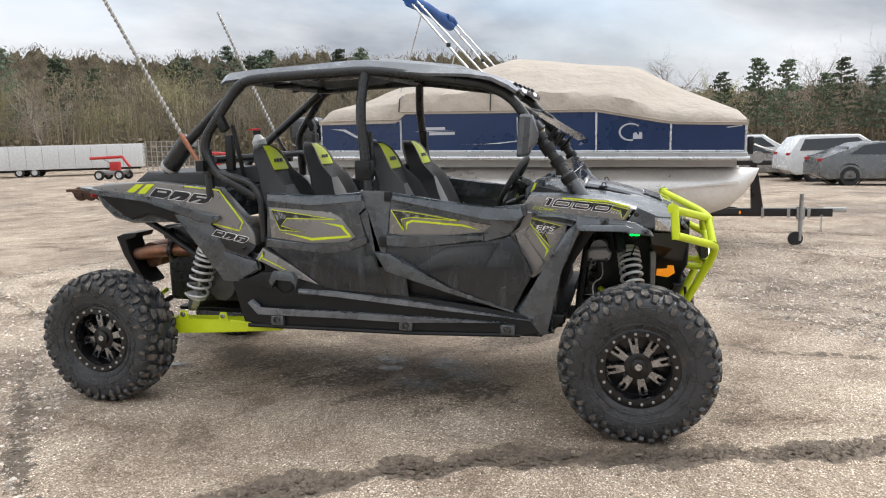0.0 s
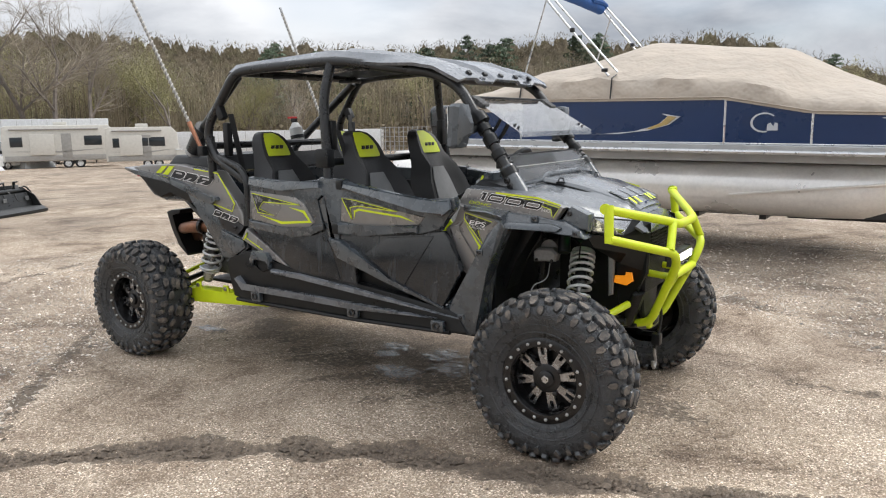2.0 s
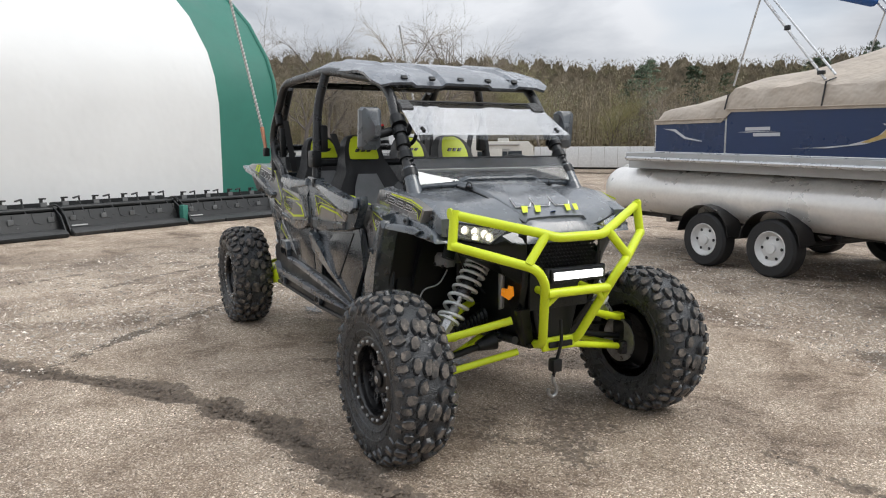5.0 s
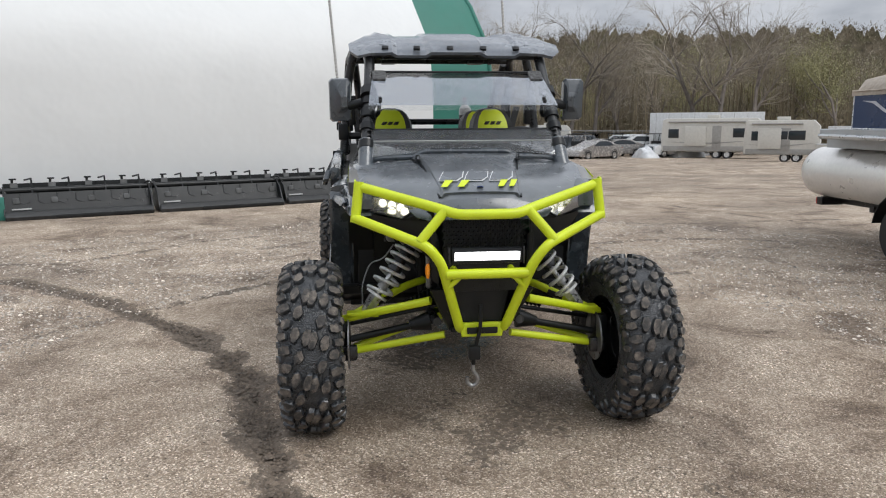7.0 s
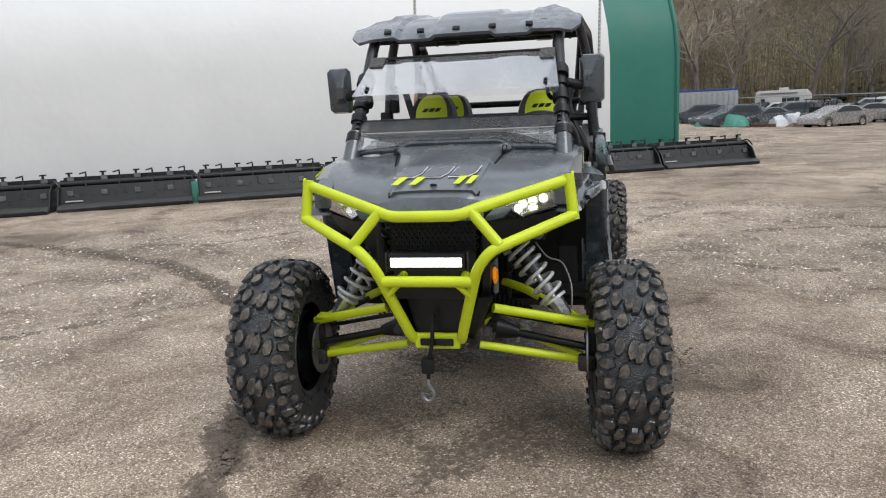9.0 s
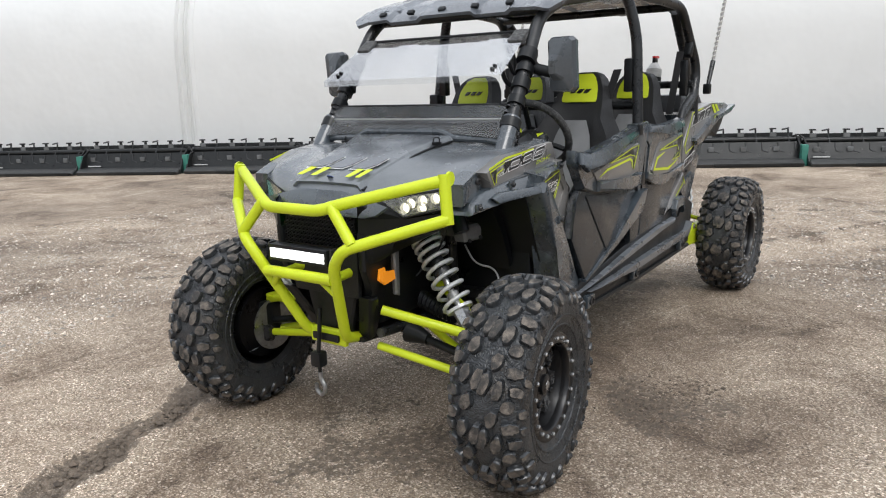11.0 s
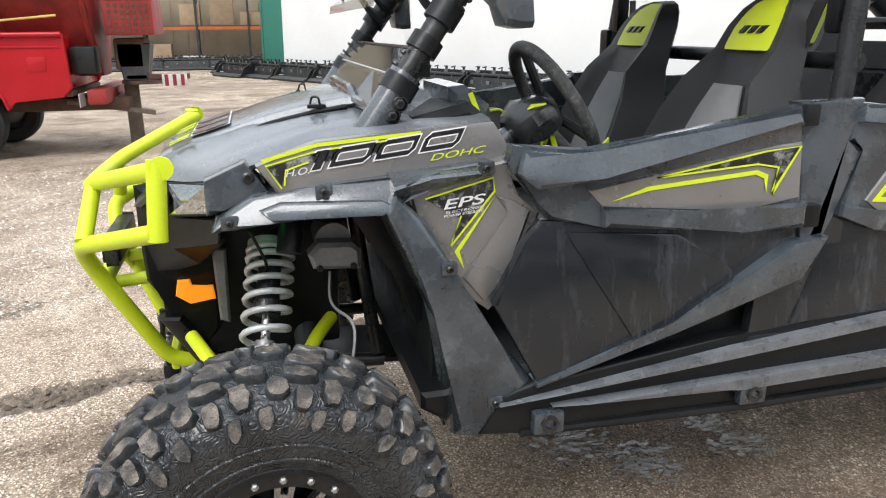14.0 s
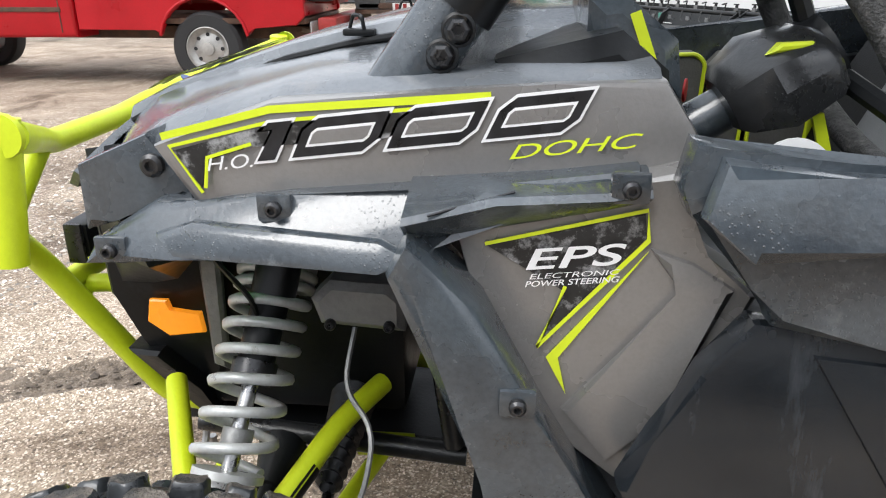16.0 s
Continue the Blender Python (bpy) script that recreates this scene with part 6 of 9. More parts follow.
def gravel_material():
    m = bpy.data.materials.new("gravel")
    m.use_nodes = True
    nt = m.node_tree
    b, link = nt.nodes["Principled BSDF"], nt.links.new

    def nd(kind, **kw):
        n = nt.nodes.new(kind)
        for k, v in kw.items():
            n.inputs[k].default_value = v
        return n

    def ramp(stops):
        r = nd("ShaderNodeValToRGB")
        while len(r.color_ramp.elements) < len(stops):
            r.color_ramp.elements.new(0.5)
        for e, (p, c) in zip(r.color_ramp.elements, stops):
            e.position, e.color = p, (*c, 1)
        return r

    def mixc(kind, fac, a, c):
        x = nd("ShaderNodeMix")
        x.data_type, x.blend_type = "RGBA", kind
        if isinstance(fac, float):
            x.inputs["Factor"].default_value = fac
        else:
            link(fac, x.inputs["Factor"])
        link(a, x.inputs[6])
        link(c, x.inputs[7])
        return x.outputs[2]

    t = nd("ShaderNodeTexCoord")
    vs = []
    for sc in (74.0, 190.0):
        v = nd("ShaderNodeTexVoronoi", Scale=sc, Randomness=1.0)
        v.voronoi_dimensions = "3D"
        link(t.outputs["Object"], v.inputs["Vector"])
        vs.append(v)
    large = nd("ShaderNodeTexNoise", Scale=0.35, Detail=5.0, Roughness=0.6)
    mid = nd("ShaderNodeTexNoise", Scale=2.6, Detail=7.0, Roughness=0.65)
    fine = nd("ShaderNodeTexNoise", Scale=38.0, Detail=5.0, Roughness=0.7)
    for n in (large, mid, fine):
        link(t.outputs["Object"], n.inputs["Vector"])
    sep = nd("ShaderNodeSeparateColor")
    link(vs[0].outputs["Color"], sep.inputs["Color"])
    soil = ramp([(0.25, (0.15, 0.120, 0.092)), (0.5, (0.30, 0.252, 0.203)), (0.75, (0.46, 0.395, 0.325))])
    link(fine.outputs["Fac"], soil.inputs["Fac"])
    sep2 = nd("ShaderNodeSeparateColor")
    link(vs[1].outputs["Color"], sep2.inputs["Color"])
    grit = ramp([(0.0, (0.06, 0.048, 0.037)), (0.4, (0.25, 0.210, 0.168)), (0.80, (0.46, 0.410, 0.350)), (0.93, (0.95, 0.91, 0.85))])
    link(sep2.outputs["Green"], grit.inputs["Fac"])
    col = mixc("MIX", 0.55, soil.outputs["Color"], grit.outputs["Color"])
    stones = ramp([(0.0, (0.10, 0.085, 0.070)), (0.25, (0.30, 0.262, 0.222)), (0.6, (0.52, 0.475, 0.420)), (1.0, (0.92, 0.89, 0.85))])
    link(sep.outputs["Red"], stones.inputs["Fac"])
    # about a third of the cells hold a pebble, more where the lot is stony
    inside, chosen, stony, pebble = ramp([(0.34, (1, 1, 1)), (0.46, (0, 0, 0))]), nd("ShaderNodeMath"), nd("ShaderNodeMapRange"), nd("ShaderNodeMath")
    link(vs[0].outputs["Distance"], inside.inputs["Fac"])
    stony.inputs["From Min"].default_value, stony.inputs["From Max"].default_value = 0.35, 0.65
    stony.inputs["To Min"].default_value, stony.inputs["To Max"].default_value = 0.10, 0.62
    link(mid.outputs["Fac"], stony.inputs["Value"])
    chosen.operation = "LESS_THAN"
    link(sep.outputs["Blue"], chosen.inputs[0])
    link(stony.outputs["Result"], chosen.inputs[1])
    pebble.operation = "MULTIPLY"
    link(inside.outputs["Color"], pebble.inputs[0])
    link(chosen.outputs["Value"], pebble.inputs[1])
    col = mixc("MIX", pebble.outputs["Value"], col, stones.outputs["Color"])
    damp = ramp([(0.36, (0.72, 0.69, 0.66)), (0.50, (1.10, 1.09, 1.08)), (0.66, (1.34, 1.34, 1.34))])
    link(large.outputs["Fac"], damp.inputs["Fac"])
    col = mixc("MULTIPLY", 1.0, col, damp.outputs["Color"])
    blotch = nd("ShaderNodeTexNoise", Scale=1.3, Detail=8.0, Roughness=0.7, Distortion=0.6)
    link(t.outputs["Object"], blotch.inputs["Vector"])
    stain = ramp([(0.36, (0.42, 0.355, 0.300)), (0.46, (0.84, 0.755, 0.670)), (0.64, (1.22, 1.145, 1.05))])
    link(blotch.outputs["Fac"], stain.inputs["Fac"])
    col = mixc("MULTIPLY", 1.0, col, stain.outputs["Color"])
    cov = nd("ShaderNodeAttribute")
    cov.attribute_name = "soil_cover"
    ragged, edge = nd("ShaderNodeMath"), ramp([(0.42, (0, 0, 0)), (0.62, (1, 1, 1))])
    ragged.operation = "MULTIPLY_ADD"
    breakup = nd("ShaderNodeTexNoise", Scale=26.0, Detail=6.0, Roughness=0.75)
    link(t.outputs["Object"], breakup.inputs["Vector"])
    lower = nd("ShaderNodeMath")
    lower.operation = "SUBTRACT"
    lower.inputs[1].default_value = 0.5
    link(breakup.outputs["Fac"], lower.inputs[0])
    ragged.inputs[1].default_value = 2.6
    link(lower.outputs["Value"], ragged.inputs[0])
    link(cov.outputs["Fac"], ragged.inputs[2])
    link(ragged.outputs["Value"], edge.inputs["Fac"])
    dark = ramp([(0.3, (0.060, 0.046, 0.034)), (0.7, (0.20, 0.158, 0.120))])
    link(fine.outputs["Fac"], dark.inputs["Fac"])
    part_cover = nd("ShaderNodeMath")
    part_cover.operation = "MULTIPLY"
    part_cover.inputs[1].default_value = 0.85
    link(edge.outputs["Color"], part_cover.inputs[0])
    col = mixc("MIX", part_cover.outputs["Value"], col, dark.outputs["Color"])
    link(col, b.inputs["Base Color"])
    rough = nd("ShaderNodeMapRange")
    rough.inputs["From Min"].default_value, rough.inputs["From Max"].default_value = 0.3, 0.6
    rough.inputs["To Min"].default_value, rough.inputs["To Max"].default_value = 0.62, 0.95
    link(large.outputs["Fac"], rough.inputs["Value"])
    link(rough.outputs["Result"], b.inputs["Roughness"])
    h1, h2 = nd("ShaderNodeBump", Strength=1.0, Distance=0.008), nd("ShaderNodeBump", Strength=1.0, Distance=0.014)
    link(pebble.outputs["Value"], h1.inputs["Height"])
    link(fine.outputs["Fac"], h2.inputs["Height"])
    link(h1.outputs["Normal"], h2.inputs["Normal"])
    link(h2.outputs["Normal"], b.inputs["Normal"])
    return m


GRAVEL = gravel_material()
RUT = [(-1.6, -6.6), (-0.95, -4.8), (-0.38, -3.5), (0.52, -2.40), (1.40, -1.66), (2.0, -1.29), (2.5, -1.10), (2.95, -0.985), (3.4, -0.84), (4.0, -0.71), (4.9, -0.62), (6.2, -0.70)]


def along(points, gap):
    """Even steps along a polyline: place and direction."""
    res, left = [], 0.0
    for (x0, y0), (x1, y1) in zip(points, points[1:]):
        ln = math.hypot(x1 - x0, y1 - y0)
        d = left
        while d < ln:
            res.append((x0 + (x1 - x0) * d / ln, y0 + (y1 - y0) * d / ln, (x1 - x0) / ln, (y1 - y0) / ln))
            d += gap
        left = d - ln
    return res


def spread(lo, hi, fine_lo, fine_hi, fine):
    """Coordinates, close together in the middle and wider outside."""
    mid = list(np.arange(fine_lo, fine_hi, fine))
    a, st, left = fine_lo, fine, []
    while a > lo:
        st *= 1.16
        a -= st
        left.append(max(a, lo))
    b, st, right = mid[-1], fine, []
    while b < hi:
        st *= 1.16
        b += st
        right.append(min(b, hi))
    return np.array(left[::-1] + mid + right)


MARKS = [[(-0.6, -5.0), (-1.34, -4.08), (-1.31, -3.47), (-1.8, -3.05), (-2.55, -2.5), (-3.07, -1.62), (-3.6, 0.2)], [(1.9, -3.3), (1.47, -2.75), (1.14, -2.44), (0.24, -1.67), (-0.65, -0.72), (-1.6, 0.6), (-3.2, 1.6)],
         [(-3.95, 2.23), (-3.39, 3.17), (-3.22, 4.09), (-3.52, 5.54), (-3.2, 7.5)], [(-1.79, 1.98), (-2.11, 3.06), (-1.93, 3.97), (-1.25, 4.6), (0.6, 4.9)], [(-0.3, 1.75), (-0.12, 2.1), (-0.1, 2.45)],
         [(2.2, 4.15), (3.5, 3.55), (3.96, 3.13), (4.44, 2.59), (4.79, 2.04), (5.0, 1.0)], [(1.2, 5.5), (3.59, 5.78), (4.63, 5.56), (5.45, 4.81), (6.6, 3.4)], [(3.75, 0.79), (3.97, 0.80), (4.24, 0.81), (4.6, 0.74)],
         [(-1.83, -1.78), (-2.41, -1.13), (-3.22, 0.01), (-3.8, 1.9), (-3.46, 3.28)], [(-5.5, 4.6), (-3.0, 5.6), (0.0, 6.6), (3.0, 7.2), (7.0, 6.2)]]
gx, gy = spread(-420, 420, -2.6, 6.6, 0.034), spread(-420, 420, -4.6, 5.2, 0.034)
X, Y = np.meshgrid(gx, gy, indexing="ij")
rs = np.random.RandomState(4)


def reach(points, gap):
    best = np.full(X.shape, 9.0)
    for p in along(points, gap):
        best = np.minimum(best, np.hypot(X - p[0], Y - p[1]))
    return best


wob = 0.03 * np.sin(X * 9.0 + 3 * np.sin(Y * 5.0)) + 0.025 * np.sin(Y * 13.0 + 2 * np.sin(X * 7.0)) + 0.02 * np.sin(X * 23.0 - Y * 19.0)
rut = reach(RUT, 0.10) + wob
thin = np.minimum.reduce([reach(mk, 0.10) for mk in MARKS]) + wob * 0.6
gaps = 0.5 + 0.5 * np.sin(X * 3.1 + np.sin(Y * 2.3) * 2) * np.sin(Y * 2.7 + X)
soil = np.clip(step(0.170, 0.04, rut) * (0.80 + 0.25 * gaps) + step(0.085, 0.020, thin) * (0.52 + 0.42 * gaps), 0, 1)
for px, py, pr in ((2.15, 0.9, 0.42), (1.9, -0.25, 0.55), (1.2, -0.2, 0.5), (4.7, 1.6, 0.35), (4.4, -1.9, 0.30), (-1.0, 1.6, 0.5), (3.2, 2.6, 0.3), (0.4, 0.1, 0.5), (3.1, 0.1, 0.5), (5.0, 3.2, 0.4), (0.2, -3.4, 0.3)):
    soil = np.maximum(soil, 0.62 * step(pr, pr * 0.15, np.hypot((X - px) * 0.8, Y - py) + wob * 3))
near = step(12, 5, np.hypot(X - 2, Y))


def roll(x, y):
    """Slow unevenness of the lot."""
    return 0.006 * np.sin(x * 2.1 + np.sin(y * 1.3)) * np.sin(y * 1.7 + x * 0.4)


def lie(x, y):
    return ground_z(x, y) + step(12, 5, np.hypot(x - 2, y)) * roll(x, y)


Z = lie(X, Y) + near * rs.normal(0, 0.0020, X.shape)
Z = Z + np.exp(-(((rut - 0.12) / 0.05) ** 2)) * (0.006 + rs.uniform(0, 0.012, Z.shape)) - np.exp(-((rut / 0.07) ** 2)) * 0.012 + step(0.16, 0.05, rut) * rs.uniform(-0.004, 0.010, Z.shape) + step(0.06, 0.02, thin) * rs.uniform(-0.004, 0.006, Z.shape)
nx, ny = X.shape
verts = np.stack([X, Y, Z], -1).reshape(-1, 3)
idx = np.arange(nx * ny).reshape(nx, ny)
quads = np.stack([idx[:-1, :-1], idx[1:, :-1], idx[1:, 1:], idx[:-1, 1:]], -1).reshape(-1, 4)
me = bpy.data.meshes.new("ground")
me.from_pydata(verts.tolist(), [], quads.tolist())
me.materials.append(GRAVEL)
me.shade_smooth()
layer = me.attributes.new("soil_cover", "FLOAT", "POINT")
layer.data.foreach_set("value", soil.reshape(-1).astype(np.float32))
tagged(new("ground", me), "wide lot of damp brown gravel with tyre tracks", "gravel lot", kind="structure")


def lumps(name, spots, material, label, category, flat_k=0.55):
    """Small uneven stones or clods as one heap: (x, y, size)."""
    base = np.array([(1, 0, 0), (0.3, 0.95, 0), (-0.8, 0.6, 0), (-0.8, -0.6, 0), (0.3, -0.95, 0), (0.1, 0.05, 1), (0, 0, -0.6)])
    tri = np.array([(0, 1, 5), (1, 2, 5), (2, 3, 5), (3, 4, 5), (4, 0, 5), (1, 0, 6), (2, 1, 6), (3, 2, 6), (4, 3, 6), (0, 4, 6)])
    r = np.random.RandomState(11)
    sp = np.array(spots)
    n = len(sp)
    p = base[None] * r.uniform(0.65, 1.25, (n, 7, 3)) * sp[:, 2][:, None, None]
    p[:, :, 1] *= r.uniform(0.6, 1, (n, 1))
    p[:, :, 2] *= flat_k
    a = r.uniform(0, 6.28, (n, 1))
    q = np.stack([p[:, :, 0] * np.cos(a) - p[:, :, 1] * np.sin(a) + sp[:, 0:1], p[:, :, 0] * np.sin(a) + p[:, :, 1] * np.cos(a) + sp[:, 1:2], p[:, :, 2] + (lie(sp[:, 0], sp[:, 1]) + sp[:, 2] * 0.12)[:, None]], -1)
    faces = (tri[None] + 7 * np.arange(n)[:, None, None]).reshape(-1, 3)
    mesh = bpy.data.meshes.new(name)
    mesh.from_pydata(q.reshape(-1, 3).tolist(), [], faces.tolist())
    mesh.materials.append(material)
    mesh.shade_flat()
    return tagged(new(name, mesh), label, category, kind="stuff")


STONE = surf("loose_stone", (0.58, 0.525, 0.46), 0.85, var=0.2, scale=30, bump=0.1, bscale=160, island=0.70)
MUD = surf("damp_soil", (0.150, 0.117, 0.088), 0.80, var=0.3, scale=20, bump=0.3, bscale=110, island=0.35)
r = np.random.RandomState(7)
spots = []
for k in range(105000):
    a, d = r.uniform(0, 6.28318), r.uniform(0.3, 1.0) ** 0.8 * 6.6
    x, y = 2.2 + d * math.cos(a), d * math.sin(a)
    spots.append((x, y, min(0.020, 0.0030 + r.exponential(0.0034))))
lumps("loose_gravel", spots, STONE, "loose pale stones strewn over the gravel lot", "gravel")
spots = []
for x, y, dx, dy in along(RUT, 0.012):
    for k in range(13):
        o = r.normal(0, 0.066)
        if r.rand() < 0.35 + 0.3 * math.sin(x * 4.1 + y * 3.7):
            continue
        spots.append((x - dy * o + r.normal(0, 0.02), y + dx * o + r.normal(0, 0.02), min(0.026, 0.0035 + r.exponential(0.0040))))
for mk in MARKS:
    for x, y, dx, dy in along(mk, 0.02):
        if math.sin(x * 5.1 + y * 3.3) + math.sin(y * 7.7) < -0.5:
            continue
        for k in range(3):
            o = r.normal(0, 0.035)
            spots.append((x - dy * o, y + dx * o, min(0.014, 0.0035 + r.exponential(0.0030))))
for cx, cy, n, sp in ((2.1, 0.85, 260, 0.16), (1.95, 1.0, 160, 0.12), (3.1, 2.6, 140, 0.2), (4.6, 1.6, 120, 0.25), (-1.0, 1.6, 120, 0.3), (4.4, -1.9, 90, 0.3), (-1.6, -1.4, 120, 0.3)):
    for k in range(n):
        spots.append((cx + r.normal(0, sp), cy + r.normal(0, sp * 0.7), min(0.016, 0.003 + r.exponential(0.0035))))
lumps("churned_mud", spots, MUD, "dark damp soil churned up along tyre tracks", "mud", 0.5)

# wet patches under the vehicle
WATER = bpy.data.materials.new("pale_glint_water")
WATER.use_nodes = True
wb = WATER.node_tree.nodes["Principled BSDF"]
# the pale base puts part of the wet glints into the colour
wb.inputs["Base Color"].default_value, wb.inputs["Roughness"].default_value, wb.inputs["Specular IOR Level"].default_value = (0.30, 0.29, 0.28, 1), 0.10, 1.0
wn, wbp = WATER.node_tree.nodes.new("ShaderNodeTexNoise"), WATER.node_tree.nodes.new("ShaderNodeBump")
wn.inputs["Scale"].default_value, wn.inputs["Detail"].default_value = 45.0, 6.0
wbp.inputs["Strength"].default_value, wbp.inputs["Distance"].default_value = 0.35, 0.004
WATER.node_tree.links.new(wn.outputs["Fac"], wbp.inputs["Height"])
WATER.node_tree.links.new(wbp.outputs["Normal"], wb.inputs["Normal"])
for cx, cy, rx, ry in ((1.42, 0.20, 0.10, 0.07), (1.80, 0.20, 0.13, 0.11), (1.72, -0.21, 0.17, 0.10), (1.98, 0.02, 0.12, 0.13), (1.46, 0.05, 0.08, 0.06), (-0.06, -0.13, 0.14, 0.06)):
    # a wet patch as many small flakes, tilted to stand in for its glints
    bm = bmesh.new()
    for k in range(int(11000 * rx * ry) + 40):
        g, d = r.uniform(0, 6.28), r.uniform(0, 1) ** 0.55 * (1 + 0.3 * math.sin(3 * cx * 40 + 2 * r.uniform(0, 3)))
        ox, oy, sz = cx + rx * d * math.cos(g), cy + ry * d * math.sin(g), min(0.020, 0.005 + r.exponential(0.006))
        tx, ty, ph = r.normal(0, 0.10), r.normal(0, 0.10), r.uniform(0, 6.28)
        low = float(lie(ox, oy)) + 0.0075
        ring = [(sz * r.uniform(0.6, 1.2) * math.cos(j * 1.047 + ph), sz * 0.6 * r.uniform(0.6, 1.2) * math.sin(j * 1.047 + ph)) for j in range(6)]
        bm.faces.new([bm.verts.new((ox + px, oy + py, low + px * tx + py * ty)) for px, py in ring])
    ob = finish("puddle", bm, WATER, smooth=0)
    tagged(ob, "shallow puddle of pale tilted glint flakes on the gravel", "puddle", "puddles under the vehicle", "stuff")

# ---- fabric hall ----
HD, HN, H0 = Vector((-0.43, 0.903, 0)), Vector((0.903, 0.43, 0)), Vector((-9.41, 0.98, 0))
FABRIC = surf("white_fabric", (0.76, 0.765, 0.75), 0.55, var=0.02, scale=0.7, bump=0.10, bscale=1.1, bdist=0.06)
TEAL = surf("green_fabric", (0.028, 0.17, 0.125), 0.5, var=0.06, scale=0.8, bump=0.02, bscale=4.0)
ARCH = [(0.0, -0.6), (0.0, 1.2), (0.02, 2.2), (0.10, 2.75), (0.30, 3.25), (0.85, 4.0), (1.8, 4.85), (3.2, 5.6), (5.0, 6.15), (7.0, 6.3)]
ARCH = ARCH + [(14.0 - a, b) for a, b in ARCH[::-1][1:]]
hall = thing("fabric_storage_hall", "long white fabric storage hall with green end bands", "fabric hall")


def hall_skin(u0, u1, n, wrinkle):
    rr = random.Random(int(u0 * 10) + 77)
    rows = []
    for i in range(n + 1):
        u = u0 + (u1 - u0) * i / n
        row = []
        for a, b in ARCH:
            w = wrinkle * (noise.noise((u * 0.35, b * 2.3, 1.7)) + 0.5 * noise.noise((u * 1.1, b * 5.0, 9.1)))
            p = H0 + HD * u - HN * (a + w)
            row.append((p.x, p.y, b))
        rows.append(row)
    return sheet(rows, 0.01)


SEAMS = [-26.26, -19.4, -12.45, 0.0]
for k, (a, b) in enumerate(zip(SEAMS, SEAMS[1:])):
    part("fabric_bay", hall_skin(a, b, 26, 0.035), FABRIC, hall, "white fabric bay")
for a, b in ((-27.65, -26.26), (0.0, 1.50)):
    part("end_band", hall_skin(a, b, 6, 0.012), TEAL, hall, "green fabric end band")
for u0 in SEAMS[1:-1]:
    bm = bmesh.new()
    for off, w in ((0.0, 0.06), (-0.10, 0.03), (-0.19, 0.045), (-0.30, 0.035)):
        rows = []
        for a, b in ARCH[:10]:
            p = H0 + HD * (u0 + off) - HN * (a - 0.055)
            q = H0 + HD * (u0 + off + w) - HN * (a - 0.004)
            rows.append([(p.x, p.y, b), (q.x, q.y, b)])
        sheet(rows, 0.006, bm)
    part("lap_seam", bm, FABRIC, hall, "gathered lap seam")
for u0 in (1.50, -27.65):
    bm = bmesh.new()
    vs = [bm.verts.new(tuple((H0 + HD * u0 - HN * a).to_tuple()[:2]) + (b,)) for a, b in ARCH]
    bm.faces.new(vs)
    part("end_wall", bm, TEAL, hall, "green end wall", 0)
    bm = bmesh.new()
    tube([tuple((H0 + HD * u0 - HN * a).to_tuple()[:2]) + (b,) for a, b in ARCH], 0.05, 8, bm)
    part("end_hoop", bm, TEAL, hall)

# ---- row of soil tillers in front of it ----
IRON = surf("black_implement_steel", (0.016, 0.017, 0.017), 0.38, metal=0.2, var=0.25, scale=10, bump=0.08)
IRON2 = surf("greyed_implement_steel", (0.055, 0.056, 0.056), 0.45, metal=0.3, var=0.25, scale=10, bump=0.08)
TEAL_STEEL = surf("teal_painted_steel", (0.05, 0.22, 0.17), 0.5, var=0.1)
GREY_TAB = surf("grey_painted_tab", (0.16, 0.165, 0.165), 0.5, metal=0.2, var=0.2)
LABEL_W = surf("label_white", (0.6, 0.6, 0.58), 0.5)


